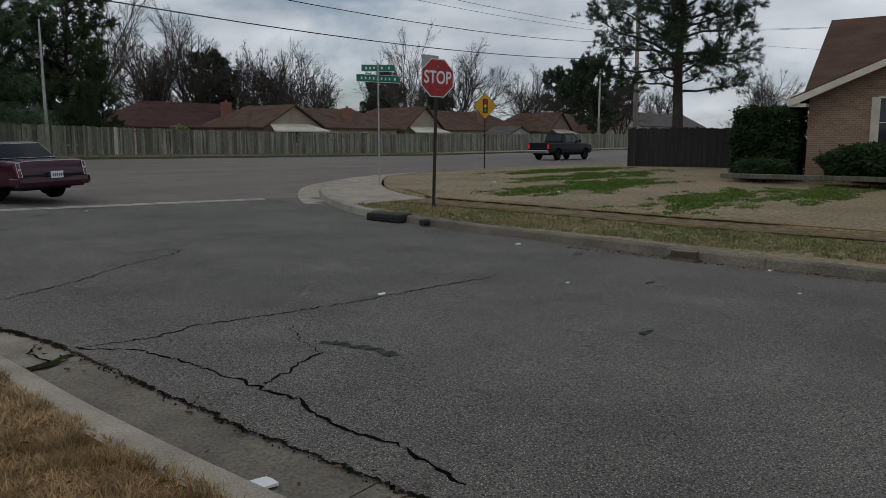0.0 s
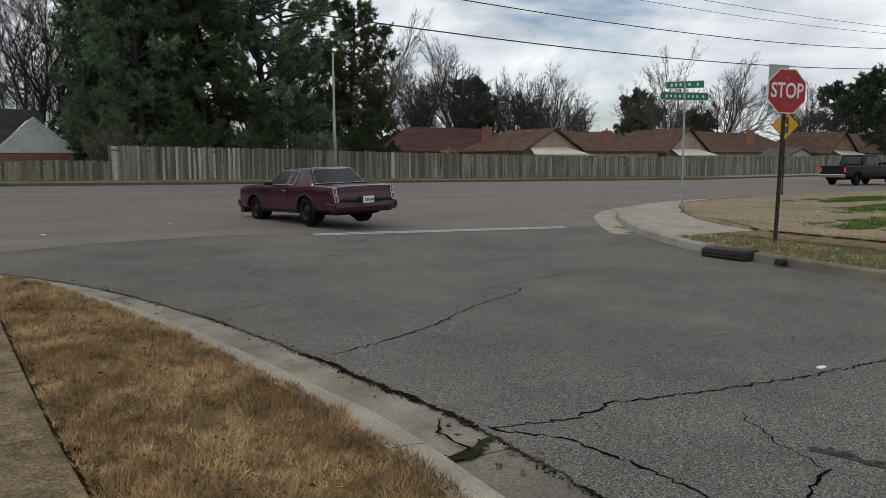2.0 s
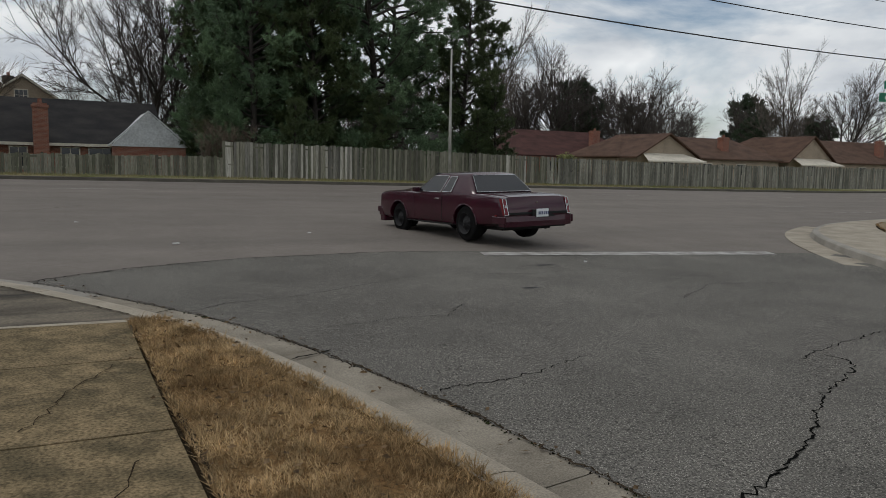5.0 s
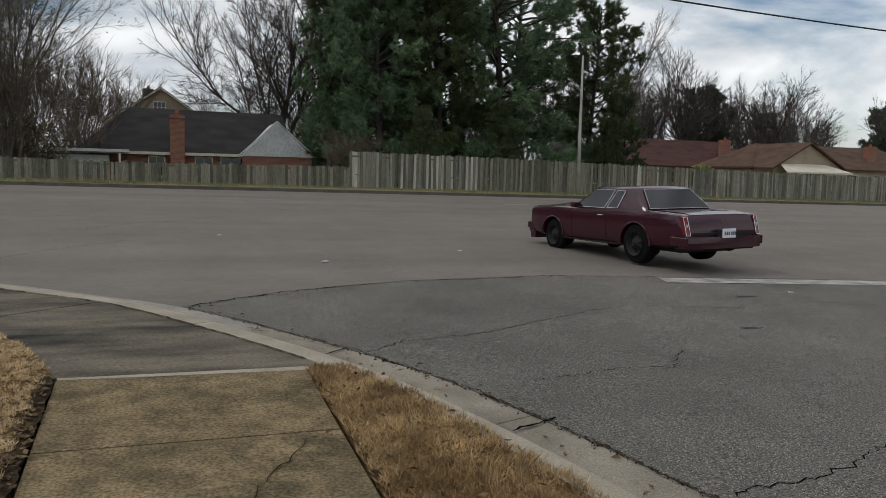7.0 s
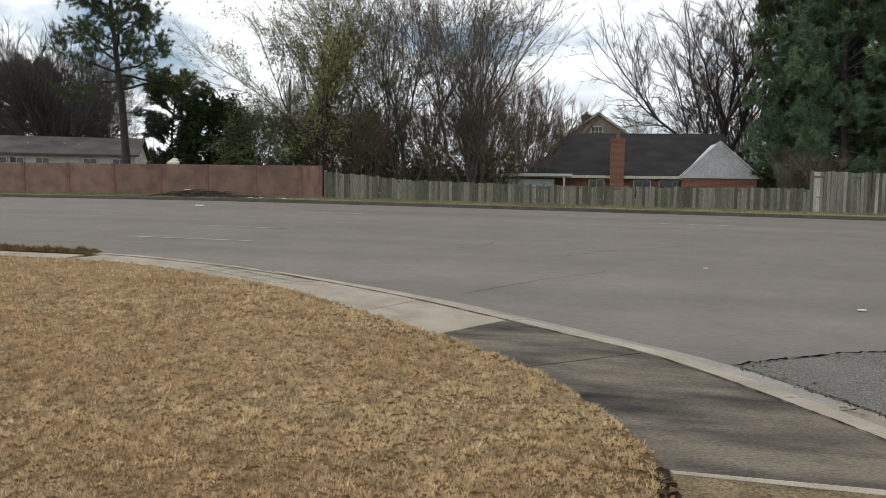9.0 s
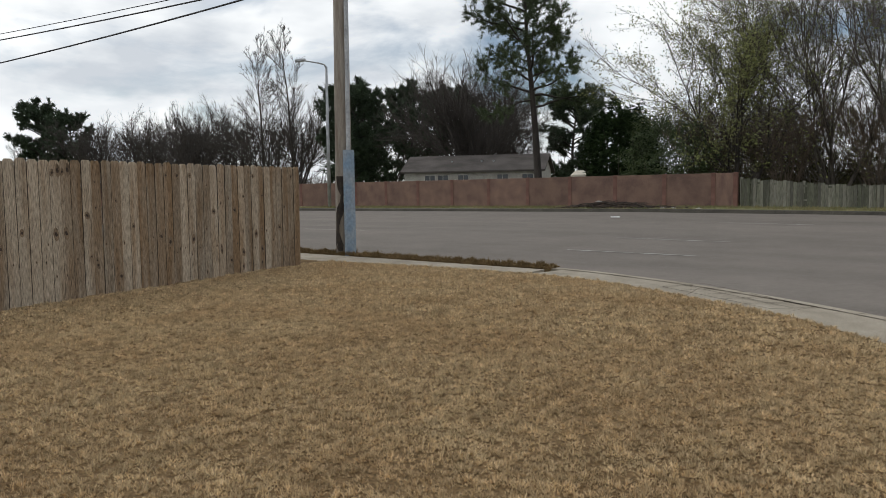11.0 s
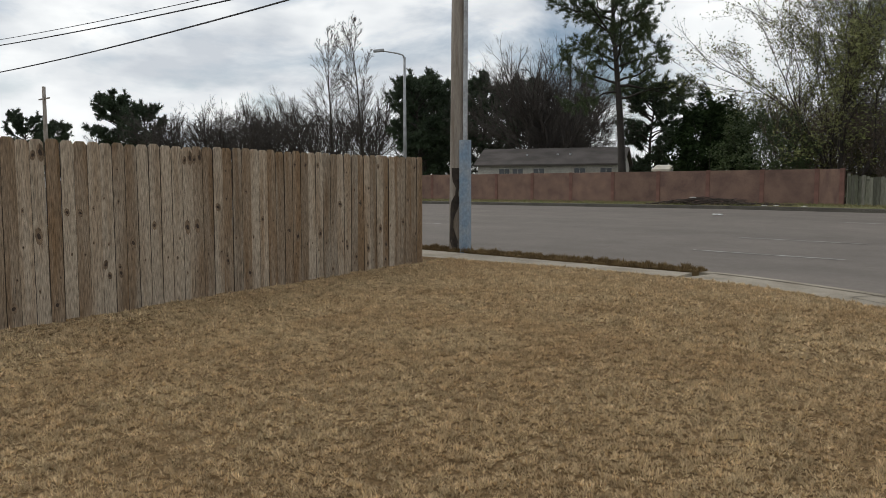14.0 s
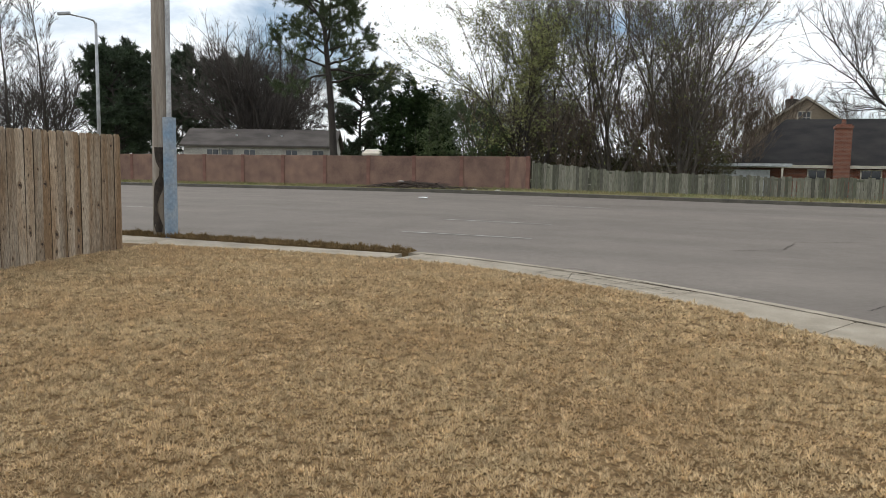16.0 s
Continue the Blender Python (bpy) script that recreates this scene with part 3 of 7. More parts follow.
kerb = tagged(new("kerb_west"), "low rolled concrete kerb with a stained gutter pan", "kerb", kind="structure")
joint_at = [at_y(EDGE, y) for y in (-6.0, -3.0, 0.3, 3.35, 6.4, 9.4, 12.4)] + [at_y(EDGE, 14.9) + 3.05 * k for k in range(0, 5)]
for piece in cut_line(EDGE, joint_at):
    solid("kerb_segment", profile(piece, LIP), M_CONC, kerb)
    solid("gutter_segment", profile(piece, PAN), M_GUTTERDARK if piece[-1][1] < 3.6 else M_PAN if piece[0][1] < 12 else M_GUTTER, kerb, smooth=False)
kerb_r = tagged(new("kerb_east"), "weathered concrete kerb along the side street", "kerb", kind="structure")
STAND = [(0.0, 0.010), (-0.02, 0.012), (-0.05, 0.13), (-0.09, 0.155), (-0.20, 0.158), (-0.20, -0.1)]
length_r = lengths_of(RIGHT)
for piece in cut_line(RIGHT, [k * 3.05 for k in range(1, int(min(length_r, 80) / 3.05))]):
    solid("kerb_segment", profile(piece, STAND), M_GUTTERDARK if piece[0][1] < 8 else M_GUTTER, kerb_r)
GUT_R = [p for p in RIGHT if p[1] > 11.2 and p[0] < 22]
solid("gutter_pan", profile(GUT_R, [(0.58, 0.0), (0.58, 0.016), (0.0, 0.014)]), M_CONC, kerb_r)
kerb_f = tagged(new("kerb_north"), "dark stained kerb on the far side of the road", "kerb", kind="structure")
FAR = dense([(-160, FAR_Y), (160, FAR_Y)], 3.0)
solid("kerb_run", profile(FAR, [(0.0, -0.02), (0.03, 0.13), (0.18, 0.14), (0.18, -0.1)]), M_KERBDARK, kerb_f)
# moss and dirt where the asphalt meets the gutter
dense_edge = [p for p in dense(EDGE, 0.02) if -1.5 < p[1] < 13.4]
for k, (a, b, low, high) in enumerate(((-2, 2.6, 0.006, 0.022), (2.6, 3.7, 0.004, 0.016), (3.9, 5.6, 0.010, 0.040), (5.6, 7.6, 0.002, 0.012), (7.6, 9.8, 0.002, 0.016), (9.8, 13.2, 0.002, 0.011))):
    line = wander([p for p in EDGE if a - 0.3 <= p[1] <= b + 0.3], 0.012, 0.05, 40 + k)
    solid("gutter_dirt", strip(wander(line, 0.007, 0.016, 60 + k), (low * 0.5, high), 0.023, k), M_SOIL if k in (0, 2) else M_JOINT, kerb)
rng = random.Random(64)
for name, m, count, size in (("gutter_crumbs", M_SOIL, 420, (0.003, 0.010)), ("moss_tufts", M_MOSS, 500, (0.005, 0.014)), ("asphalt_crumbs", M_STREET, 500, (0.003, 0.009))):
    some = []
    for _ in range(count):
        p = dense_edge[min(len(dense_edge) - 1, int(rng.random() * len(dense_edge)))]
        if name == "moss_tufts" and noise.noise(Vector((p[0] * 0.8, p[1] * 0.8, 7))) < 0.02:
            continue
        x, y, s_ = p[0] + rng.gauss(-0.008, 0.022), p[1] + rng.gauss(0, 0.02), rng.uniform(*size)
        t0 = rng.uniform(0, 2)
        ring = [(x + s_ * math.cos(t0 + 1.571 * k) * rng.uniform(0.6, 1.2), y + s_ * math.sin(t0 + 1.571 * k) * rng.uniform(0.6, 1.2), G(x, y) + 0.012) for k in range(4)]
        some.append((ring + [(x, y, G(x, y) + 0.018 + s_ * 0.55)], [(0, 1, 4), (1, 2, 4), (2, 3, 4), (3, 0, 4)]))
    tagged(solid(name, join(*some), m, kerb), kind="stuff")
solid("gutter_moss", strip(wander([(3.2, 3.3), (3.4, 3.38), (3.62, 3.42), (3.85, 3.55)], 0.015, 0.05, 9), (0.02, 0.06), 0.02, 4), M_MOSS, kerb)
for k, line in enumerate(([(3.15, 3.55), (3.3, 3.62), (3.45, 3.4)], [(3.6, 3.42), (3.62, 3.75), (3.75, 3.95)], [(3.3, 9.3), (2.9, 9.15)], [(2.42, 11.4), (2.0, 11.1)])):
    solid("crack", strip(wander(line, 0.01, 0.05, 70 + k), (0.005, 0.015), 0.022, k), M_CRACK, kerb)

# sidewalk of the near corner
walk_w = tagged(new("sidewalk_west"), "mottled tan concrete sidewalk slabs with dark joints", "sidewalk", kind="structure")
LIFT = 0.15
ys = [10.42, 9.13, 7.60, 6.10, 4.62, 3.12, 1.62, 0.12, -1.4, -2.9, -4.4, -5.9, -7.4, -8.9, -10.4]
for y1, y0 in zip(ys, ys[1:]):
    def left_x(y):
        return 0.23
    def right_x(y):
        return 1.63 + 0.22 * max(0.0, min(1.0, (y - 4.0) / 6.4)) ** 1.3
    p = dense([(left_x(y0), y0 + 0.012), (right_x(y0), y0 - 0.03), (right_x(y1), y1 - 0.045), (left_x(y1), y1 + 0.0)], 0.5)
    solid("slab", sheet(p, LIFT + random.uniform(-0.004, 0.004), 0.5, 0.14, 0.006), M_WALKWAY, walk_w)
solid("joint_dirt", sheet([(0.2, -10.4), (1.66, -10.4), (1.66, 4.0), (1.86, 10.4), (0.22, 10.5)], LIFT - 0.03, 1.0, 0.05), M_JOINT, walk_w)
for k, line in enumerate(([(0.6, 4.9), (1.0, 5.6), (1.25, 6.5), (1.5, 7.2)], [(0.3, 3.4), (0.7, 3.9), (1.1, 4.3)], [(1.0, 7.8), (1.35, 8.6), (1.62, 9.0)])):
    solid("crack", strip(wander(line, 0.012, 0.06, 90 + k), (0.002, 0.005), LIFT + 0.011, k), M_JOINT, walk_w)

BACK = offset(EDGE, 0.80)
LAWN = curve([(0.20, 10.5), (-0.06, 11.3), (-0.72, 12.4), (-1.95, 13.55), (-3.7, 15.15), (-5.2, 16.1), (-6.4, 16.85), (-7.8, 17.25), (-10, 17.2), (-13, 17.0), (-30, 17.0), (-90, 17.0)], 5)




def near(line, p):
    return min(range(len(line)), key=lambda i: math.hypot(line[i][0] - p[0], line[i][1] - p[1]))


def between(line, a, b):
    i, j = near(line, a), near(line, b)
    return line[i:j + 1]


corner = tagged(new("sidewalk_corner"), "curving corner sidewalk of pale and black-stained concrete", "sidewalk", kind="structure")
# slabs of the curved corner, each between the lawn and the kerb
STEPS = [((0.20, 10.5), (2.05, 10.70)), ((-0.72, 12.4), (0.35, 13.2)), ((-1.6, 13.3), (-1.05, 14.35)), ((-2.6, 14.15), (-2.1, 15.4)), ((-3.9, 15.25), (-3.5, 16.55)), ((-5.3, 16.15), (-5.0, 17.5)),
         ((-6.7, 16.95), (-6.6, 18.05)), ((-8.2, 17.27), (-8.2, 18.15))]
for k, ((a, b), (c, d)) in enumerate(zip(STEPS, STEPS[1:])):
    inner, outer = between(LAWN, a, c), between(BACK, b, d)
    poly = list(reversed(inner)) + outer
    poly = [p for i, p in enumerate(poly) if i == 0 or math.hypot(p[0] - poly[i - 1][0], p[1] - poly[i - 1][1]) > 0.02]
    cx, cy = sum(p[0] for p in poly) / len(poly), sum(p[1] for p in poly) / len(poly)
    poly = [(cx + (x - cx) * 0.994, cy + (y - cy) * 0.994) for x, y in poly]
    solid("slab", sheet(poly, LIFT - 0.004 + 0.002 * (k % 2), 0.5, 0.14), M_STAINED if k < 2 else M_CONC, corner)
solid("kerb_strip", sheet([(0.24, 10.43), (1.86, 10.33), (1.92, 10.42), (0.23, 10.475)], LIFT + 0.004, 0.4, 0.1), M_CONC, corner)
solid("slab", sheet([(0.23, 10.485), (1.925, 10.43), (2.0, 10.66), (0.22, 10.53)], LIFT - 0.002, 0.4, 0.1), M_STAINED, corner)
solid("joint_dirt", strip(wander([p for p in offset(EDGE, 0.805) if 10.55 < p[1] and p[0] > -8.0], 0.003, 0.05, 17), (0.005, 0.012), LIFT + 0.006, 8), M_JOINT, corner)

for x1 in [-8.24 - 1.5 * k for k in range(24)]:
    solid("slab", sheet([(x1 - 1.485, 17.1), (x1, 17.14), (x1, 18.08), (x1 - 1.485, 18.06)], LIFT - 0.01, 0.8, 0.12), M_CONC, corner)

# scored lines of the kerb ramp
for k in range(6):
    u = k / 5
    p, q = (-5.35 + 1.75 * u, 17.62 - 1.30 * u), (-5.75 + 1.70 * u, 17.02 - 1.05 * u)
    solid("score_line", strip(wander([q, p], 0.002, 0.08, 140 + k), (0.004, 0.009), LIFT + 0.008, k), M_JOINT, corner)
for k in range(3):
    u = k / 2
    p, q = (-5.35 - 0.40 * u, 17.62 - 0.60 * u), (-3.60 - 0.45 * u, 16.32 - 0.35 * u)
    solid("score_line", strip(wander([p, q], 0.002, 0.08, 150 + k), (0.004, 0.009), LIFT + 0.008, k), M_JOINT, corner)

# lawns
lawn_poly = [(-90, 16.98), (-13, 16.98)] + list(reversed([p for p in LAWN if p[0] > -13])) + [(0.18, 10.4), (0.16, -30), (-90, -30)]


def lawn_height(x, y):
    edge = min(1.0, max(0.0, (0.2 - x) / 1.5))
    return G(x, y) + 0.165 + 0.07 * edge * min(1.0, max(0.0, (17.2 - y) / 2)) + 0.02 * noise.noise(Vector((x * 0.5, y * 0.5, 3)))


lawn = solid("lawn", sheet(dense(lawn_poly, 1.0), 0, 0.9, 0.12, height=lawn_height), M_LAWN, smooth=True)
tagged(lawn, "dormant straw-brown lawn beside the sidewalk", "lawn", kind="structure")
strip_poly = [(1.66, -30), (2.72, -30), (2.82, 0.0)] + [p for p in BACK if 0.3 < p[1] < 10.35 and p[0] > 1.9] + [(2.0, 10.32), (1.88, 10.3), (1.86, 9.5), (1.70, 5.0), (1.66, 3.0)]


def strip_height(x, y):
    return G(x, y) + 0.155 + 0.05 * max(0, 1 - abs(x - 2.25) / 0.5)


verge = solid("verge_west", sheet(dense(strip_poly, 0.6), 0, 0.4, 0.12, height=strip_height), M_THATCH, smooth=True)
tagged(verge, "strip of dry brown grass between sidewalk and kerb", "verge", kind="structure")
ledge_poly = [(-8.15, 18.15), (-8.3, 18.3)] + [p for p in BACK if p[0] < -8.3 and p[0] > -60] + [(-60, 18.1), (-30, 18.1), (-10, 18.12)]
ledge = solid("verge_strip", sheet(dense(ledge_poly, 1.5), 0.17, 1.0, 0.12), M_LEDGE)
tagged(ledge, "narrow verge of dark dry grass beside the main road", "verge", kind="structure")

# far corner: grass strip, sidewalk and lawn of the brick house
inner_r = offset(RIGHT, -0.20)
r_strip = [(12.1, -30)] + [p for p in inner_r if -30 < p[1] < 9.3] + [(13.75, 9.75), (15.0, 9.9), (14.95, 5.0), (14.9, 2.0), (15.5, -2), (15.5, -30)]
solid("verge_east", sheet(dense(r_strip, 1.5), 0.15, 0.8, 0.1, 0.03), M_PATCHY)
tagged(bpy.data.objects["verge_east"], "patchy dry verge between kerb and sidewalk", "verge", kind="structure")
walk_e = tagged(new("sidewalk_east"), "narrow worn sidewalk with overgrown edges", "sidewalk", kind="structure")
for k in range(14):
    y1, y0 = 9.6 - 1.5 * k, 8.12 - 1.5 * k
    def side(y):
        return 15.0 + 0.5 * max(0.0, min(1, (2 - y) / 4))
    solid("slab", sheet([(side(y0), y0), (side(y0) + 1.35, y0), (side(y1) + 1.35, y1), (side(y1), y1)], 0.165, 0.8, 0.1), M_WALKWAY, walk_e)
corner_in = [(16.4, 9.7), (17.0, 11.0), (18.2, 12.6), (20.3, 14.6), (23, 16.6), (26, 17.7), (30, 18.6), (40, 19.3)]
corner_out = [p for p in inner_r if p[1] > 9.5 and p[0] < 40]
walk_c = tagged(new("sidewalk_ramp"), "pale concrete corner with a kerb ramp", "sidewalk", kind="structure")
solid("slab", sheet(dense([(13.75, 9.8), (16.4, 9.7)], 0.8)[:-1] + curve(corner_in, 3) + list(reversed(corner_out)), 0.16, 0.9, 0.12), M_CONC, walk_c)
lawn_e_poly = [(16.42, -30), (16.42, 9.6)] + curve([(x + 0.06, y - 0.06) for x, y in corner_in], 3) + [(80, 19.9), (150, 20.2), (150, -30)]


def east_height(x, y):
    return G(x, y) + 0.19 + 0.012 * min(max(x - 17, 0), 20) * (0.6 if y < 12 else max(0.0, (18 - y) / 10))


lawn_e = solid("lawn_east", sheet(dense(lawn_e_poly, 2.0), 0, 1.6, 0.12, height=east_height), M_PATCHY, smooth=True)
tagged(lawn_e, "dry corner lawn with patches of green grass", "lawn", kind="structure")
far_verge = solid("verge_north", sheet(dense([(-160, FAR_Y + 0.18), (160, FAR_Y + 0.18), (160, 47), (-160, 47)], 4), 0.13, 2.5, 0.1, 0.06), M_VERGE)
tagged(far_verge, "rough green and brown verge below the far fences", "verge", kind="structure")
# ragged brown edges where the grass overgrows the far sidewalk
for k, line in enumerate((dense([(15.02, 9.4), (15.0, 3), (15.45, -3), (15.5, -12)], 0.3), dense([(16.38, 9.4), (16.36, 3), (16.82, -3), (16.86, -12)], 0.3), curve([(16.46, 9.66), (17.45, 10.95), (18.76, 12.65), (20.55, 14.62), (23, 16.5), (26, 17.6), (30, 18.5)], 6))):
    solid("grass_edge", strip(wander(line, 0.02, 0.15, 120 + k), (0.03, 0.11), 0.198, k), M_THATCH, walk_e)

# ---------------------------------------------------------------- fences and walls


def board_mesh(name, w, h, t, seed, mats, knots=True, dog=0.02):
    """A fence picket with clipped corners, a few knots and long edges painted dark as gap shade; its face looks along
    +x, it stands on z = 0.
    """
    rng = random.Random(seed)
    o = [(-w / 2, 0), (w / 2, 0), (w / 2, h - dog * 1.3), (w / 2 - dog, h), (-w / 2 + dog, h), (-w / 2, h - dog * 1.3)]
    bow = rng.uniform(-0.004, 0.004)
    v = [(t / 2 + bow * (z / h), y, z) for y, z in o] + [(-t / 2 + bow * (z / h), y, z) for y, z in o]
    n = len(o)
    f = [tuple(range(n)), tuple(reversed(range(n, 2 * n)))] + [(i, n + i, n + (i + 1) % n, (i + 1) % n) for i in range(n)]
    # both long edges get the dark colour, so shade between boards is painted in
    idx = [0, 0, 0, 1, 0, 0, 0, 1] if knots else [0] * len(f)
    for _ in range(rng.randint(1, 4) if knots else 0):
        cy, cz, r = rng.uniform(-0.32, 0.32) * w, rng.uniform(0.1, h - 0.1), rng.choice((0.006, 0.008, 0.011, 0.015, 0.020))
        tall, skew = rng.uniform(0.9, 1.7), rng.uniform(-0.5, 0.5)
        for out_, size_, ind in ((0.0008, 1.9, 2), (0.0014, 1.0, 1)):
            k = len(v)
            v += [(t / 2 + out_ + bow * cz / h, cy + r * size_ * math.cos(a) + skew * r * math.sin(a), cz + r * size_ * tall * (1.5 if ind == 2 else 1) * math.sin(a)) for a in [j * math.pi / 4 for j in range(8)]]
            f.append(tuple(range(k, k + 8)))
            idx.append(ind)
    for _ in range(rng.randint(1, 3) if knots else 0):
        cy, cz, l, e = rng.uniform(-0.4, 0.4) * w, rng.uniform(0.1, h - 0.4), rng.uniform(0.08, 0.32), rng.gauss(0, 0.006)
        k = len(v)
        v += [(t / 2 + 0.0010 + bow * cz / h, cy + a, cz + b) for a, b in ((0, 0), (0.0016 + e / 2, l / 2), (e, l), (e / 2 - 0.0016, l / 2))]
        f.append((k, k + 1, k + 2, k + 3))
        idx.append(1)
    return mesh(name, v, f, mats, index=idx)


def along(a, b, d):
    n = math.hypot(b[0] - a[0], b[1] - a[1])
    return a[0] + (b[0] - a[0]) * d / n, a[1] + (b[1] - a[1]) * d / n


fence = tagged(new("wooden_fence"), "tall weathered dog-eared wooden privacy fence on the lawn", "fence")
rng = random.Random(11)
A, B = (-11.96, 15.92), (-10.72, 3.0)
turn = math.atan2(B[1] - A[1], B[0] - A[0]) + math.pi / 2
boards = [board_mesh("board", 0.1375 + 0.0008 * (s % 3), 1.80, 0.018, s, [M_BOARD, M_KNOTSHADE, M_KNOTRING], dog=0.028) for s in range(24)]
d, k = 0.0, 0
while d < 12.9:
    x, y = along(A, B, d + 0.07)
    ob = new("board", boards[rng.randrange(24)])
    ob.parent = fence
    low = lawn_height(x, y) + rng.uniform(0.0, 0.03)
    top = 2.42 + rng.uniform(-0.012, 0.012)
    ob.matrix_basis = Matrix.LocRotScale((x + rng.uniform(-0.006, 0.006), y, low), Euler((radians(rng.gauss(0, 0.07)), radians(rng.gauss(0, 0.3)), turn)), (1, 1, (top - low) / 1.80))
    d += 0.1435 + rng.uniform(-0.001, 0.002)
for z in (0.30, 0.95, 1.55):
    p, q = along(A, B, 0.03), along(A, B, 12.8)
    u = Vector((q[0] - p[0], q[1] - p[1], 0)).normalized()
    w = Vector((u.y, -u.x, 0))
    w = w if w.x < 0 else -w
    c = [Vector((*p, 0)) + w * 0.012, Vector((*q, 0)) + w * 0.012, Vector((*q, 0)) + w * 0.05, Vector((*p, 0)) + w * 0.05]
    v = [(v.x, v.y, 0.62 + z) for v in c] + [(v.x, v.y, 0.62 + z + 0.09) for v in c]
    solid("rail", (v, box(0, 1, 0, 1, 0, 1)[1]), M_BOARD, fence)
for dd in (0.1, 2.5, 4.9, 7.3, 9.7, 12.1):
    x, y = along(A, B, dd)
    solid("post", bevelled(box(x - 0.15, x - 0.06, y - 0.045, y + 0.045, lawn_height(x, y) - 0.2, 2.36), 0.006, 1), M_BOARD, fence)
# the fence turns back from the corner beside the road
for j in range(1, 12):
    ob = new("board", boards[j])
    ob.parent = fence
    ob.matrix_basis = Matrix.LocRotScale((A[0] - 0.145 * j, A[1] + 0.02, 0.66), Euler((0, 0, math.pi / 2)), (1, 1, 0.975))

WALL_Y = 44.5
pink = tagged(new("panel_wall"), "long pinkish-brown precast panel wall behind the verge", "wall")
panels = [solid("panel", bevelled(box(-1.24, 1.24, -0.05, 0.05, 0, 1.85), 0.012, 1), M_PINKWALL, pink)]
xs = [-12.70, -13.75] + [-16.2 - 2.655 * k for k in range(32)]
tops = {}
for i, (x1, x0) in enumerate(zip(xs, xs[1:])):
    ob = panels[0] if i == 0 else new("panel", panels[0].data)
    ob.parent = pink
    base = max(0.72, 1.02 + 0.006 * min(0, x0 + 12))
    ob.matrix_basis = Matrix.LocRotScale(((x0 + x1) / 2, WALL_Y, base - 0.08), None, ((x1 - x0 - 0.12) / 2.48, 1, (2.72 - base + 0.08) / 1.85))
post = bevelled(box(-0.10, 0.10, -0.09, 0.09, -0.2, 1.86), 0.01, 1)
post_mesh = mesh("post", *post, M_PINKPOST)
for x in xs:
    ob = new("post", post_mesh)
    ob.parent, ob.matrix_basis = pink, pose(x, WALL_Y, 0.88)

low_fence = tagged(new("low_plank_fence"), "greenish weathered plank fence with leaning sections", "fence")
tall_fence = tagged(new("tall_plank_fence"), "tall old grey plank fence along the verge", "fence")
right_fence = tagged(new("long_plank_fence"), "long weathered grey plank fence fading into the distance", "fence")
planks = [board_mesh("plank", 0.138, 1.0, 0.02, 50 + s, [M_FARBOARD], False, 0.0) for s in range(6)]
pale_planks = [board_mesh("plank", 0.138, 1.0, 0.02, 50 + s, [M_PALEBOARD], False, 0.0) for s in range(6)]
rng = random.Random(21)


def low_top(x):
    return float(np.interp(x, [-12.5, -11, -8, -4, 0, 4, 10.9], [2.45, 2.32, 2.06, 1.95, 1.88, 1.90, 1.92]))


def tall_top(x):
    return float(np.interp(x, [10.9, 17.4, 25, 28.4, 43, 55, 75, 111, 130], [2.72, 2.63, 2.52, 2.42, 2.16, 2.12, 2.16, 2.35, 2.4]))


def tall_base(x):
    return float(np.interp(x, [-12.5, -0.3, 10.9, 18, 39, 65, 111], [0.98, 0.76, 0.85, 0.77, 0.45, 0.15, 0.10])) - 0.05


x, rest = -12.4, []
while x < 125:
    top = (low_top(x) if x < 10.9 else tall_top(x)) + rng.uniform(-0.05, 0.04)
    base, lean = tall_base(x), radians(rng.gauss(0, 1.3))
    if x < 32:
        ob = new("plank", (pale_planks if 10.9 < x < 19 and rng.random() < 0.6 or 26 < x and rng.random() < 0.4 else planks)[rng.randrange(6)])
        ob.parent = low_fence if x < 10.9 else tall_fence
        ob.matrix_basis = Matrix.LocRotScale((x, WALL_Y + rng.uniform(-0.015, 0.015), base), Euler((0, lean, -math.pi / 2)), (1, 1.0, top - base))
    else:
        m = Matrix.LocRotScale((x, WALL_Y + rng.uniform(-0.015, 0.015), base), Euler((0, lean, 0)), None)
        rest.append(moved(box(-0.066, 0.066, -0.01, 0.01, 0, top - base), m))
    x += 0.146 + (0.03 if rng.random() < 0.04 else 0.0)
tagged(solid("planks", join(*rest), M_RIGHTBOARD, right_fence), kind="stuff")
for x in [-12.45] + [-9.7 + 2.44 * k for k in range(56)]:
    on = low_fence if x < 10.9 else tall_fence if x < 32 else right_fence
    top = low_top(x) if x < 10.9 else tall_top(x)
    solid("post", box(x - 0.06, x + 0.06, WALL_Y + 0.03, WALL_Y + 0.13, tall_base(x) - 0.1, top + 0.06), M_FARBOARD, on)
for on, x0, x1, f in ((low_fence, -12.4, 10.9, low_top), (tall_fence, 10.9, 32, tall_top), (right_fence, 32, 125, tall_top)):
    for h in (0.35, 0.85):
        pts = [(x0 + (x1 - x0) * i / 12) for i in range(13)]
        v, fcs = [], []
        for a in pts:
            zz = tall_base(a) + (f(a) - tall_base(a)) * h
            v += [(a, WALL_Y + 0.018, zz), (a, WALL_Y + 0.06, zz), (a, WALL_Y + 0.06, zz + 0.09), (a, WALL_Y + 0.018, zz + 0.09)]
        for i in range(12):
            fcs += [(4 * i + j, 4 * i + (j + 1) % 4, 4 * i + 4 + (j + 1) % 4, 4 * i + 4 + j) for j in range(4)]
        solid("rail", (v, fcs), M_FARBOARD, on)

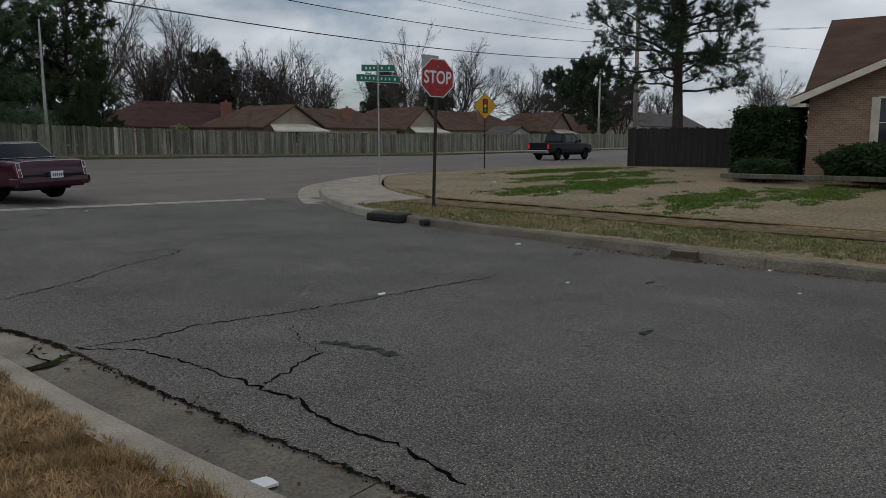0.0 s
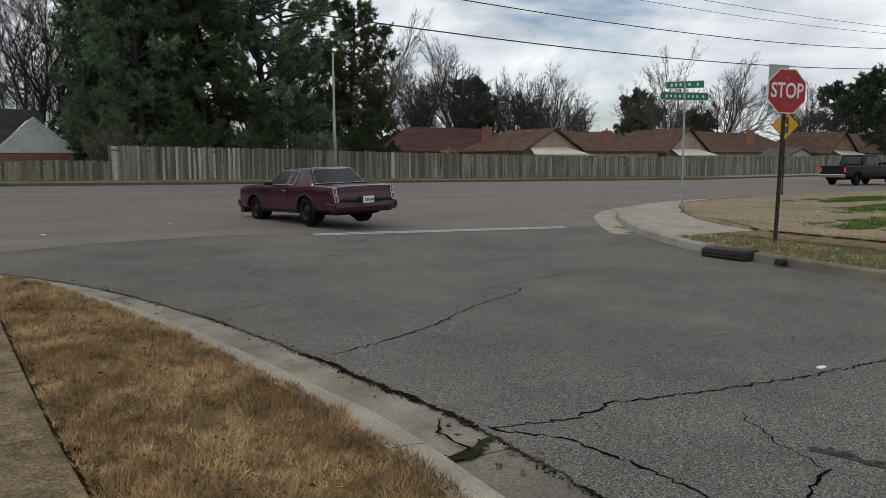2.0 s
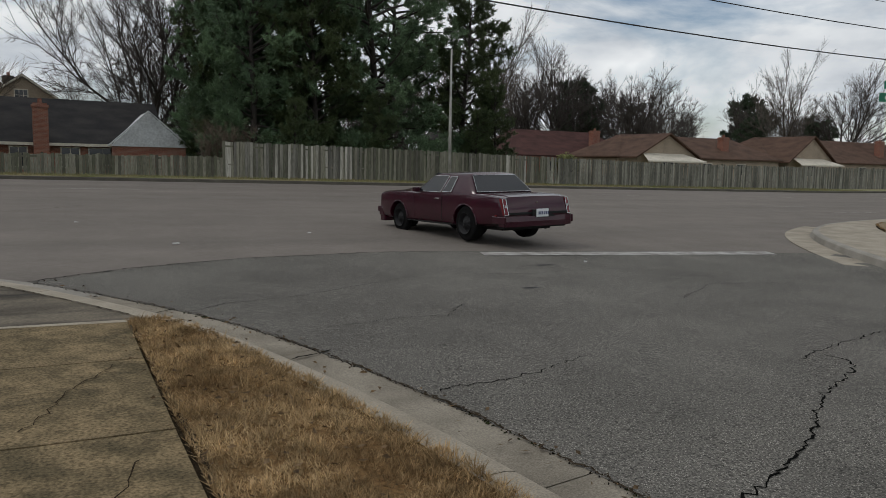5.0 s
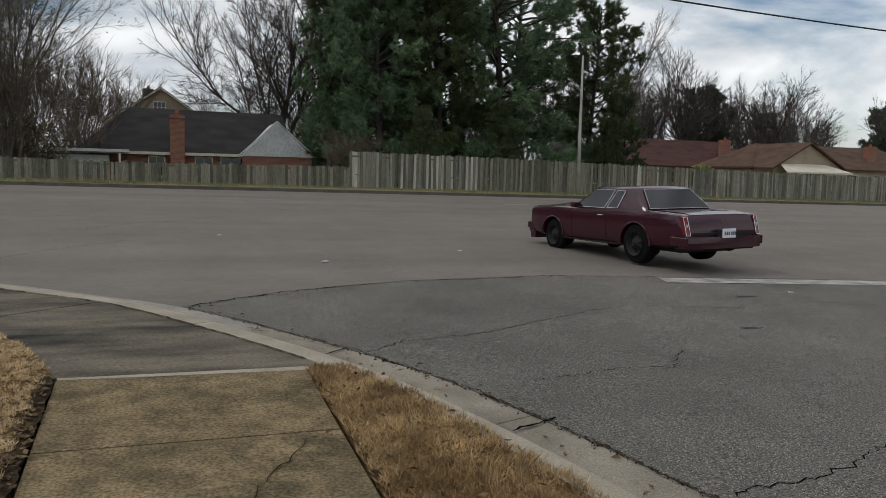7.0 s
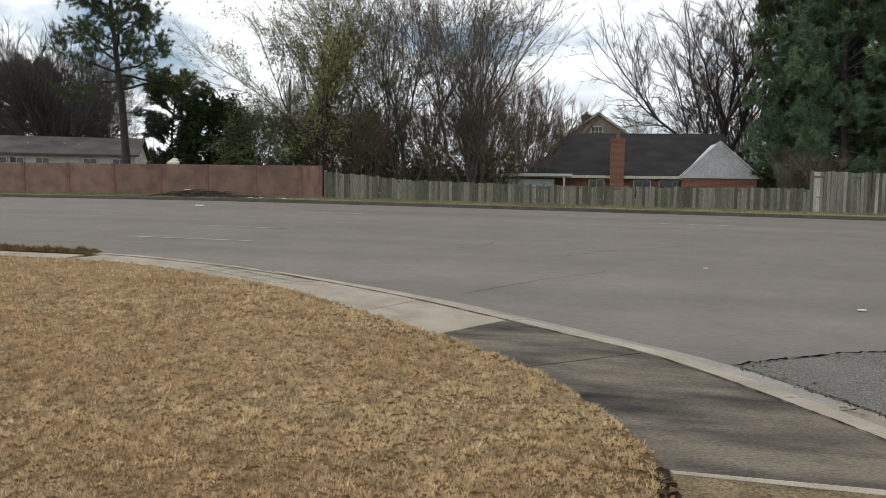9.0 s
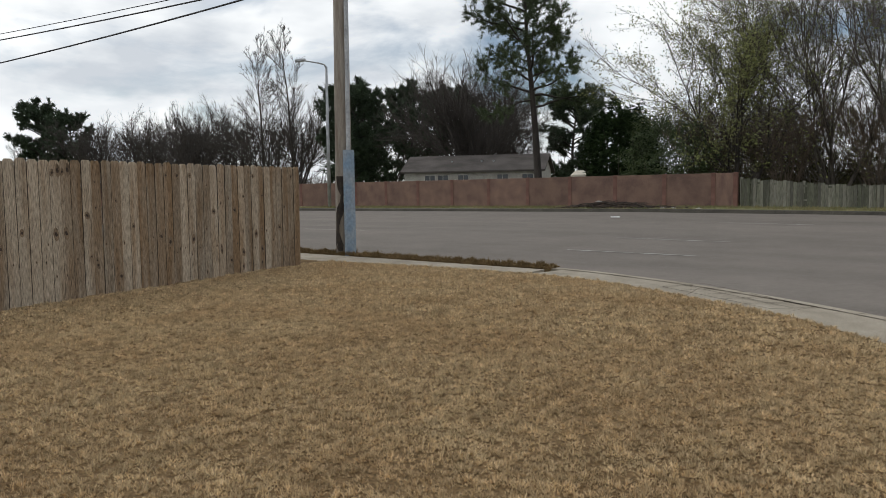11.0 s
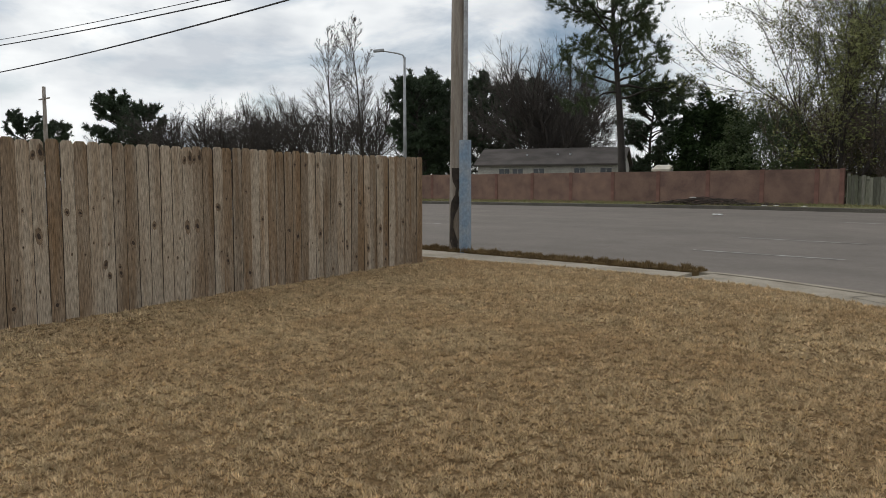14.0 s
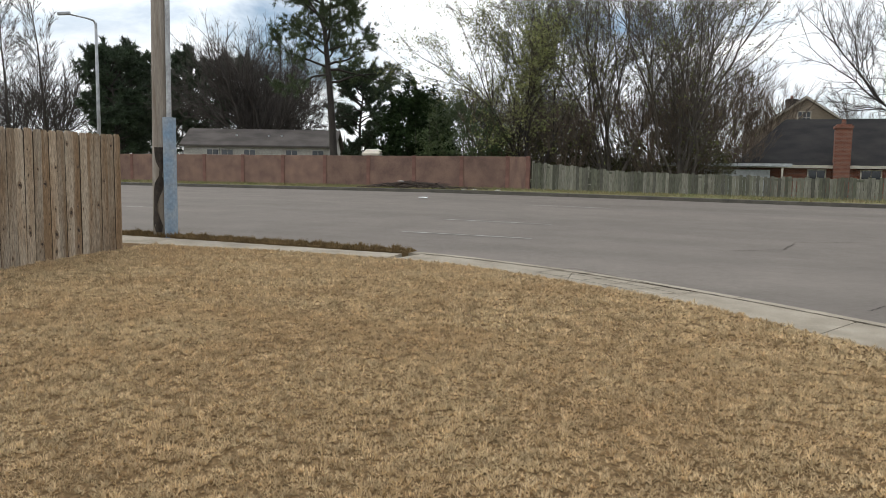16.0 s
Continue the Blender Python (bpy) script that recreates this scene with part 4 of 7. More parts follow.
dark_fence = tagged(new("dark_fence"), "nearly black old wooden fence beside the brick house", "fence")
for j in range(42):
    y = 15.5 - 0.143 * j
    ob = solid("plank", moved(box(-0.01, 0.01, -0.0765, 0.0765, 0, 2.28 + rng.uniform(-0.05, 0.05)), pose(43 + 0.25 * j * 0.143, y, east_height(43, y) - 0.12)), M_DARKBOARD, dark_fence)
for j in range(4):
    solid("rail", tube([(43.06, 15.5, 0.5 + 0.5 * j), (44.52, 9.66, 0.5 + 0.5 * j)], 0.045, 4), M_DARKBOARD, dark_fence)

# ---------------------------------------------------------------- houses


def gable_roof(x0, x1, y0, y1, eave, ridge, axis="x", over=0.4, thick=0.14):
    if axis == "x":
        ym = (y0 + y1) / 2
        sec = [(y0 - over, eave - over * (ridge - eave) / (ym - y0)), (ym, ridge), (y1 + over, eave - over * (ridge - eave) / (ym - y0))]
        pts = lambda x, dz: [(x, y, z + dz) for y, z in sec]
        v = pts(x0 - over, 0) + pts(x1 + over, 0) + pts(x0 - over, thick) + pts(x1 + over, thick)
    else:
        xm = (x0 + x1) / 2
        sec = [(x0 - over, eave - over * (ridge - eave) / (xm - x0)), (xm, ridge), (x1 + over, eave - over * (ridge - eave) / (xm - x0))]
        pts = lambda y, dz: [(x, y, z + dz) for x, z in sec]
        v = pts(y0 - over, 0) + pts(y1 + over, 0) + pts(y0 - over, thick) + pts(y1 + over, thick)
    f = [(0, 3, 4, 1), (1, 4, 5, 2), (6, 7, 10, 9), (7, 8, 11, 10), (0, 1, 7, 6), (1, 2, 8, 7), (3, 9, 10, 4), (4, 10, 11, 5), (0, 6, 9, 3), (2, 5, 11, 8)]
    return v, f


def hip_roof(x0, x1, y0, y1, eave, ridge, inset, over=0.4):
    ym = (y0 + y1) / 2
    v = [(x0 - over, y0 - over, eave), (x1 + over, y0 - over, eave), (x1 + over, y1 + over, eave), (x0 - over, y1 + over, eave), (x0 + inset, ym, ridge), (x1 - inset, ym, ridge)]
    low = [(a, b, c - 0.15) for a, b, c in v[:4]]
    return v + low, [(0, 1, 5, 4), (1, 2, 5), (2, 3, 4, 5), (3, 0, 4), (6, 7, 1, 0), (7, 8, 2, 1), (8, 9, 3, 2), (9, 6, 0, 3), (9, 8, 7, 6)]


def gable_walls(x0, x1, y0, y1, base, eave, ridge, axis="x"):
    if axis == "x":
        ym = (y0 + y1) / 2
        o = [(y0, base), (y1, base), (y1, eave), (ym, ridge), (y0, eave)]
        v = [(x0, y, z) for y, z in o] + [(x1, y, z) for y, z in o]
    else:
        xm = (x0 + x1) / 2
        o = [(x0, base), (x1, base), (x1, eave), (xm, ridge), (x0, eave)]
        v = [(x, y0, z) for x, z in o] + [(x, y1, z) for x, z in o]
    f = [(0, 1, 2, 3, 4), (9, 8, 7, 6, 5)] + [(i, 5 + i, 5 + (i + 1) % 5, (i + 1) % 5) for i in range(5)]
    return v, f


def window(parent, x, y, z, w, h, axis="y", frame=M_TRIM, bars=1):
    """A framed window; axis: the way the wall looks (towards -y or -x)."""
    m = pose(x, y, z, 0, 0, 0 if axis == "y" else -90)
    ob = solid("window", moved(join(box(-w / 2 - 0.07, w / 2 + 0.07, -0.05, 0.05, -0.07, 0), box(-w / 2 - 0.07, w / 2 + 0.07, -0.05, 0.05, h, h + 0.07),
                                    box(-w / 2 - 0.07, -w / 2, -0.05, 0.05, 0, h), box(w / 2, w / 2 + 0.07, -0.05, 0.05, 0, h),
                                    *[box(-w / 2 + w * (k + 1) / (bars + 1) - 0.015, -w / 2 + w * (k + 1) / (bars + 1) + 0.015, -0.04, 0.02, 0, h) for k in range(bars)],
                                    box(-w / 2, w / 2, -0.04, 0.02, h / 2 - 0.015, h / 2 + 0.015)), m), frame, parent)
    solid("pane", moved(box(-w / 2, w / 2, -0.01, 0.01, 0, h), m), M_WINDOW, ob)
    return ob


def chimney(parent, x, y, w, z0, z1, m, dx=0.8):
    ob = solid("chimney", join(box(x - dx / 2, x + dx / 2, y - w / 2, y + w / 2, z0, z1 - 0.25), box(x - dx / 2 - 0.06, x + dx / 2 + 0.06, y - w / 2 - 0.06, y + w / 2 + 0.06, z1 - 0.25, z1 - 0.1),
                               box(x - dx / 2 + 0.04, x + dx / 2 - 0.04, y - w / 2 + 0.04, y + w / 2 - 0.04, z1 - 0.1, z1)), m, parent)
    solid("flue", tube([(x, y, z1 - 0.02), (x, y, z1 + 0.28)], [0.14, 0.12], 8), M_REDBRICK, ob)
    return ob


# long house with dark shingles and a brick chimney
h = tagged(new("house"), "low brick house with dark shingle roof and tall chimney", "house")
v, f = gable_walls(-2.6, 9.9, 58, 67, 0.7, 2.72, 5.40, "x")
v[3] = (0.6, 62.5, 5.40)
solid("wall", (v, f), M_REDBRICK, h)
v, f = gable_roof(-2.6, 10.0, 58, 67, 2.72, 5.5, "x", 0.45)
for i in (1, 7):
    v[i] = (0.1, *v[i][1:])
solid("roof", (v, f), M_SHINGLE, h)
solid("gable_end", ([(6.9, 57.35, 2.50), (11.75, 57.35, 2.50), (9.25, 57.35, 4.75), (6.9, 58.1, 2.50), (11.75, 58.1, 2.50), (9.25, 60.6, 4.75)], [(0, 1, 2), (3, 5, 4), (0, 2, 5, 3), (1, 4, 5, 2), (0, 3, 4, 1)]), M_PALEWALL, h)
solid("rake_trim", join(tube([(6.75, 57.33, 2.50), (9.25, 57.33, 4.82)], 0.05, 4), tube([(11.9, 57.33, 2.50), (9.25, 57.33, 4.82)], 0.05, 4)), M_PALEWALL, h)
solid("wing_wall", box(7.0, 11.6, 57.45, 60.0, 0.7, 2.50), M_REDBRICK, h)
solid("fascia", box(-3.0, 11.0, 57.48, 57.56, 2.42, 2.60), M_TRIM, h)
chimney(h, 2.95, 57.55, 0.8, 0.8, 5.0, M_REDBRICK, 0.86)
window(h, 1.7, 57.95, 1.1, 0.9, 1.2)
window(h, 4.6, 57.95, 1.1, 1.0, 1.2)
window(h, 6.5, 57.95, 1.3, 1.6, 1.0, frame=M_SIDING)
lean_to = tagged(new("carport"), "flat-roofed pale carport beside the brick house", "carport")
solid("roof", box(-7.2, 0.1, 54.5, 57.4, 2.47, 2.64), M_PALEWALL, lean_to)
solid("wall", box(-6.0, -1.0, 55.2, 55.35, 0.7, 2.28), M_PALEWALL, lean_to)
for x in (-7.0, -3.7, -0.4):
    solid("post", box(x - 0.06, x + 0.06, 54.6, 54.72, 0.7, 2.45), M_TRIM, lean_to)

h = tagged(new("gabled_house"), "tall tan gabled house with white trim behind the roofs", "house")
solid("wall", gable_walls(-1.8, 6.6, 76, 88, 0.7, 5.3, 8.15, "y"), M_TANSIDING, h)
solid("roof", gable_roof(-1.8, 6.6, 76, 88, 5.3, 8.2, "y", 0.35, 0.16), M_TRIM, h)
solid("shingles", moved(gable_roof(-1.8, 6.6, 76.3, 88, 5.3, 8.2, "y", 0.30, 0.06), pose(0, 0, 0.18)), M_SHINGLE, h)
window(h, 2.3, 75.95, 6.25, 0.9, 0.85, bars=2)
chimney(h, 1.45, 78, 0.7, 6.6, 8.35, M_DARKBOARD, 0.9)

h = thing("low_house", "long low grey house with pale siding behind the panel wall", "house", at=pose(-42.3, 55.4, 0, 0, 0, 21))
solid("wall", gable_walls(0, 11.3, 0, 5.0, 0.8, 3.70, 4.85, "x"), M_SIDING, h)
solid("roof", gable_roof(0, 11.3, 0, 5.0, 3.70, 4.90, "x", 0.30), M_GREYROOF, h)
for k in range(7):
    solid("siding_board", box(0.02, 11.28, -0.025, 0.0, 2.3 + 0.2 * k, 2.47 + 0.2 * k), M_SIDING, h)
for x, w in ((2.2, 0.85), (3.3, 0.85), (5.0, 0.85), (8.2, 0.85), (10.2, 0.85)):
    window(h, x, -0.05, 2.55, w, 0.80, frame=M_SIDING)
for x in (6.2, 7.2, 3.7):
    solid("vent", tube([(x, 1.3, 4.2), (x, 1.3, 4.55)], 0.09, 8), M_GALV, h)
shed = tagged(new("white_shed"), "small white shed roof above the panel wall", "shed")
solid("wall", gable_walls(-29.4, -28.2, 60, 61.5, 0.8, 3.1, 3.4, "x"), M_SIDING, shed)
solid("roof", gable_roof(-29.4, -28.2, 60, 61.5, 3.1, 3.4, "x", 0.1), M_TRIM, shed)
shed2 = tagged(new("garden_shed"), "pale shed gable seen between the pines", "shed")
solid("wall", gable_walls(30.0, 32.6, 56.0, 59.0, 0.6, 3.5, 4.3, "y"), M_SIDING, shed2)
solid("roof", gable_roof(30.0, 32.6, 56.0, 59.0, 3.5, 4.3, "y", 0.25), M_GREYROOF, shed2)

for name, x0, x1, ridge, roof, label in (("house", 48.4, 67.6, 6.0, M_REDROOF, "low house with dark red hip roof beyond the fence"),
                                         ("house", 55.8, 81.0, 5.45, M_BROWNROOF, "long low house with brown shingle roof and tan gable"),
                                         ("house", 81.9, 118.0, 6.1, M_BROWNROOF, "low ranch house with rusty brown roof"),
                                         ("house", 122.0, 150.0, 6.4, M_BROWNROOF, "distant low house with orange brown roof")):
    h = tagged(new(name), label, "house", "houses beyond the fence")
    y0, y1 = (73, 83) if x1 < 70 else (64, 72) if x0 < 60 else (66, 77)
    solid("wall", box(x0, x1, y0, y1, 0.0, 3.05), M_TANSIDING if x0 > 50 else M_REDBRICK, h)
    solid("roof", hip_roof(x0, x1, y0, y1, 3.0, ridge, 4.0), roof, h)
    if x0 > 50:
        gx = x0 + 4.5
        solid("front_gable", gable_walls(gx - 4.2, gx + 4.2, y0 - 2.5, y0 + 1, 0.0, 3.0, ridge - 0.25, "y"), M_TANSIDING, h)
        solid("gable_roof", gable_roof(gx - 4.2, gx + 4.2, y0 - 2.5, y0 + 5, 3.0, ridge - 0.2, "y", 0.4, 0.15), roof, h)
        window(h, gx, y0 - 2.55, 1.2, 1.6, 1.3)
        solid("canopy", ([(gx - 4.6, y0 - 4.5, 2.55), (gx + 3.6, y0 - 4.5, 2.55), (gx + 2.2, y0 - 2.4, 3.35), (gx - 3.4, y0 - 2.4, 3.35), (gx - 4.6, y0 - 4.5, 2.4), (gx + 3.6, y0 - 4.5, 2.4)], [(0, 1, 2, 3), (4, 5, 1, 0)]), M_TRIM, h)
    chimney(h, x0 + (x1 - x0) * 0.69, y0 + 1.6, 0.8, 3, ridge + 0.05, M_REDBRICK, 1.0)
    for k in range(3):
        window(h, x0 + (x1 - x0) * (0.3 + 0.22 * k), y0 - 0.05, 1.2, 1.4, 1.2)
h = tagged(new("distant_house"), "far tan house with shallow grey gables", "house")
solid("wall", gable_walls(163, 199, 80, 92, -0.5, 4.3, 7.2, "x"), M_TANSIDING, h)
solid("roof", gable_roof(163, 199, 80, 92, 4.3, 7.4, "x", 0.5), M_GREYROOF, h)
h = tagged(new("distant_house"), "far house with grey gable roof beyond the junction", "house")
solid("wall", gable_walls(205, 260, 80, 95, -0.5, 5.2, 8.8, "x"), M_SIDING, h)
solid("roof", gable_roof(205, 260, 80, 95, 5.2, 9.2, "x", 0.5), M_GREYROOF, h)
shed3 = tagged(new("leaning_shed"), "pale weathered shed beside the far fence", "shed")
solid("wall", gable_walls(79, 85, 45.6, 49, 0.0, 2.0, 3.0, "y"), M_SIDING, shed3)
solid("roof", gable_roof(79, 85, 45.6, 49, 2.0, 3.0, "y", 0.2), M_GREYROOF, shed3)

# brick house on the far corner
bh = tagged(new("brick_house"), "brown brick house with brown shingles and cream eaves", "house")
solid("wall", gable_walls(32.5, 40.0, -8.6, 4.1, -0.1, 3.15, 5.85, "x"), M_BRICK, bh)
solid("main_wall", gable_walls(33.6, 43.0, -24.0, 4.05, -0.1, 3.1, 6.4, "y"), M_BRICK, bh)
solid("main_roof", moved(gable_roof(33.6, 43.0, -24.0, 4.05, 3.1, 6.45, "y", 0.5, 0.10), pose(0, 0, 0.12)), M_BROWNROOF, bh)
rv, rf = gable_roof(32.5, 38.0, -8.6, 4.1, 3.15, 5.88, "x", 0.55, 0.10)
solid("roof", moved((rv, rf), pose(0, 0, 0.14)), M_BROWNROOF, bh)
solid("rake_trim", ([(31.88, -9.2, 2.80), (31.88, -2.25, 5.80), (31.88, 4.7, 2.80), (31.88, -9.2, 3.06), (31.88, -2.25, 6.04), (31.88, 4.7, 3.06),
                     (32.02, -9.2, 2.80), (32.02, -2.25, 5.80), (32.02, 4.7, 2.80), (32.02, -9.2, 3.06), (32.02, -2.25, 6.04), (32.02, 4.7, 3.06)],
                    [(1, 0, 3, 4), (2, 1, 4, 5), (6, 7, 10, 9), (7, 8, 11, 10), (0, 1, 7, 6), (1, 2, 8, 7), (3, 9, 10, 4), (4, 10, 11, 5), (2, 5, 11, 8), (0, 6, 9, 3)]), M_TRIM, bh)
solid("soffit", box(31.95, 43.5, 4.10, 4.70, 2.80, 2.92), M_TRIM, bh)
window(bh, 32.46, 1.15, 1.35, 1.2, 1.7, axis="x")
solid("shutter", join(box(32.40, 32.46, 1.78, 2.02, 1.25, 3.1), *[box(32.38, 32.41, 1.80, 2.00, 1.3 + 0.09 * k, 1.35 + 0.09 * k) for k in range(19)]), M_TRIM, bh)
edging = tagged(new("garden_edging"), "grey timber edging round the shrub bed", "edging")
solid("timber", bevelled(box(29.7, 29.85, -8, 6.4, 0.22, 0.40), 0.02, 1), M_FARBOARD, edging)
solid("timber", bevelled(box(29.85, 33, 6.28, 6.42, 0.22, 0.38), 0.02, 1), M_FARBOARD, edging)

# ---------------------------------------------------------------- poles, signs and cables

up = tagged(new("utility_pole"), "weathered wooden utility pole with a gouged base", "utility pole")
solid("shaft", tube([(-13.17, 18.30, 0.4), (-13.17, 18.30, 1.6), (-13.15, 18.30, 3.2), (-13.11, 18.30, 9.5)], [0.185, 0.178, 0.17, 0.135], 16), M_UTIL, up, smooth=True)
rng = random.Random(3)
scar = []
for i in range(13):
    z = 0.75 + 0.13 * i
    w = 0.05 + 0.035 * math.sin(i * 1.3) + rng.uniform(0, 0.03)
    a = radians(-75 - 20 * math.sin(i * 0.5))
    scar.append([(-13.17 + 0.188 * math.cos(a + s * w / 0.18), 18.30 + 0.188 * math.sin(a + s * w / 0.18), z) for s in (-1, 0, 1)])
sv = [p for row in scar for p in row]
solid("scar", (sv, [(3 * i + j, 3 * i + j + 1, 3 * i + j + 4, 3 * i + j + 3) for i in range(12) for j in range(2)]), M_SCAR, up)
solid("guard", join(tube([(-12.93, 18.20, 0.5), (-12.93, 18.20, 2.85)], 0.10, 12), box(-13.0, -12.84, 18.18, 18.30, 0.5, 2.85)), M_BLUEPIPE, up, "faded blue plastic cable guard")
solid("conduit", tube([(-12.93, 18.22, 2.8), (-12.90, 18.24, 9.2)], 0.045, 8), M_GALV, up)
solid("crossarm", box(-13.2, -13.05, 17.4, 19.4, 8.6, 8.72), M_UTIL, up)

up2 = tagged(new("utility_pole"), "distant tall wooden utility pole", "utility pole")
solid("shaft", tube([(58.7, 21.6, -0.3), (58.5, 21.6, 12.0)], [0.2, 0.13], 10), M_UTIL, up2, smooth=True)
solid("crossarm", box(58.4, 58.6, 20.5, 22.7, 9.6, 9.72), M_UTIL, up2)
solid("transformer", tube([(58.5, 21.2, 8.3), (58.5, 21.2, 9.2)], 0.25, 10), M_GALV, up2)
up3 = tagged(new("utility_pole"), "distant wooden utility pole with crossarms beyond the fence", "utility pole")
solid("shaft", tube([(-67.9, 32.3, 0), (-67.9, 32.3, 9.9)], [0.2, 0.13], 10), M_UTIL, up3, smooth=True)
solid("crossarm", box(-68.9, -66.9, 32.25, 32.35, 8.9, 9.0), M_UTIL, up3)
up4 = tagged(new("utility_pole"), "wooden utility pole farther along the road", "utility pole")
solid("shaft", tube([(-66, 18.3, 0.5), (-66, 18.3, 12.5)], [0.2, 0.13], 10), M_UTIL, up4, smooth=True)


def cable(points, radius, label):
    ob = solid("cable", tube(points, radius, 5, False), M_WIRE)
    return tagged(ob, label, "cable", "overhead cables")


def sagging(a, b, sag, n=24):
    return [(a[0] + (b[0] - a[0]) * i / n, a[1] + (b[1] - a[1]) * i / n, a[2] + (b[2] - a[2]) * i / n - 4 * sag * (i / n) * (1 - i / n)) for i in range(n + 1)]


for a, b, sag, r in (((-13.15, 18.5, 6.75), (58.5, 21.4, 7.75), 1.55, 0.020), ((-13.15, 18.5, 7.9), (58.5, 21.4, 8.9), 1.65, 0.017), ((-13.15, 18.2, 8.75), (58.5, 20.7, 9.65), 1.2, 0.010),
                     ((-13.15, 19.2, 8.75), (58.5, 22.4, 9.65), 1.2, 0.010), ((58.5, 21.4, 7.75), (140, 24, 8.5), 1.2, 0.02), ((58.5, 21.4, 8.9), (140, 24, 9.5), 1.2, 0.016),
                     ((-13.15, 18.4, 6.55), (-66, 18.3, 8.1), 0.75, 0.022), ((-13.15, 18.4, 6.60), (-66, 18.3, 9.9), 0.55, 0.020), ((-13.15, 18.4, 6.75), (-66, 18.3, 10.2), 0.55, 0.012), ((-13.15, 18.2, 8.75), (-66, 18.0, 12.3), 0.6, 0.010), ((-13.15, 19.2, 8.75), (-66, 18.8, 12.3), 0.6, 0.010),
                     ((58.5, 20.7, 9.65), (46, -2, 5.6), 0.5, 0.008), ((58.5, 22.4, 9.65), (62, -30, 9.0), 0.6, 0.010), ((58.5, 20.7, 9.65), (64, -30, 9.2), 0.6, 0.010)):
    cable(sagging(a, b, sag), r, "thin black overhead cable sagging between poles")

lamp = tagged(new("street_lamp"), "grey steel street lamp with a long curved arm", "street lamp")
solid("pole", tube([(-38.5, 43.0, 0.7), (-38.5, 43.0, 5.5), (-38.5, 43.0, 10.3)], [0.13, 0.105, 0.08], 10), M_GALV, lamp, smooth=True)
solid("arm", tube([(-38.5, 43.0, 10.2), (-38.56, 42.9, 10.42), (-38.8, 42.6, 10.52), (-39.3, 41.9, 10.62)], [0.07, 0.055, 0.045, 0.04], 8), M_GALV, lamp, smooth=True)
solid("lamp_head", moved(bevelled(box(-0.35, 0.35, -0.14, 0.14, -0.09, 0.09), 0.06, 2), pose(-39.5, 41.65, 10.64, 0, -8, 50)), M_GALV, lamp)
lamp2 = tagged(new("street_lamp"), "pale street lamp pole beside the far fence", "street lamp")
solid("pole", tube([(98.2, 43, 0.2), (98.3, 43, 10.8)], [0.16, 0.10], 10), M_WHITEPOLE, lamp2, smooth=True)
solid("arm", tube([(98.3, 43, 10.7), (98.4, 42, 11.1), (98.4, 40.6, 11.2)], [0.08, 0.06, 0.05], 8), M_WHITEPOLE, lamp2)
solid("lamp_head", moved(bevelled(box(-0.14, 0.14, -0.4, 0.4, -0.09, 0.09), 0.05, 2), pose(98.4, 40.2, 11.2)), M_WHITEPOLE, lamp2)
pole = tagged(new("pale_pole"), "slim pale pole in front of the pines", "pole")
solid("shaft", tube([(23.85, 43.0, 0.5), (23.8, 43.0, 4.0), (23.8, 43.0, 8.4)], [0.115, 0.085, 0.05], 10), M_WHITEPOLE, pole, smooth=True)

M_SIGNRED = material("sign_red", (0.36, 0.018, 0.022), rough=0.45, vary=0.12, scale=4, bump=0)
M_SIGNWHITE = plain("sign_white", (0.72, 0.72, 0.70), 0.45)
M_SIGNYELLOW = material("sign_yellow", (0.70, 0.36, 0.015), rough=0.45, vary=0.12, scale=4, bump=0)
M_SIGNGREEN = plain("sign_green", (0.012, 0.17, 0.10), 0.45)
M_SIGNBLACK = plain("sign_black", (0.012, 0.012, 0.012), 0.5)
M_SIGNBACK = plain("sign_back", (0.36, 0.36, 0.36), 0.5, 0.6)
M_LAMPRED = plain("symbol_red", (0.45, 0.02, 0.02), 0.5)
M_LAMPAMBER = plain("symbol_amber", (0.70, 0.40, 0.02), 0.5)
M_LAMPGREEN = plain("symbol_green", (0.03, 0.25, 0.06), 0.5)
M_POST = material("rusty_post", (0.055, 0.042, 0.034), vary=0.4, scale=5, bump=0.2)


def ngon(r, n, turn=0.0, y=0.0):
    return [(r * math.sin(turn + 2 * math.pi * k / n), y, r * math.cos(turn + 2 * math.pi * k / n)) for k in range(n)]


def plate(points, t):
    """A thin plate whose face looks along -y."""
    n = len(points)
    v = [(x, -t / 2, z) for x, _, z in points] + [(x, t / 2, z) for x, _, z in points]
    return v, [tuple(range(n)), tuple(reversed(range(n, 2 * n)))] + [(i, n + i, n + (i + 1) % n, (i + 1) % n) for i in range(n)]


def lettering(text, size, m, depth=0.002):
    """Raised letters as a mesh, centred, facing -y."""
    cu = bpy.data.curves.new("letters", "FONT")
    cu.body, cu.size, cu.extrude, cu.align_x, cu.align_y = text, size, depth, "CENTER", "CENTER"
    cu.offset = 0.006
    tmp = bpy.data.objects.new("letters", cu)
    scene.collection.objects.link(tmp)
    me = bpy.data.meshes.new_from_object(tmp.evaluated_get(bpy.context.evaluated_depsgraph_get()))
    bpy.data.objects.remove(tmp)
    me.transform(Euler((math.pi / 2, 0, 0)).to_matrix().to_4x4())
    me.materials.clear()
    me.materials.append(m)
    return me


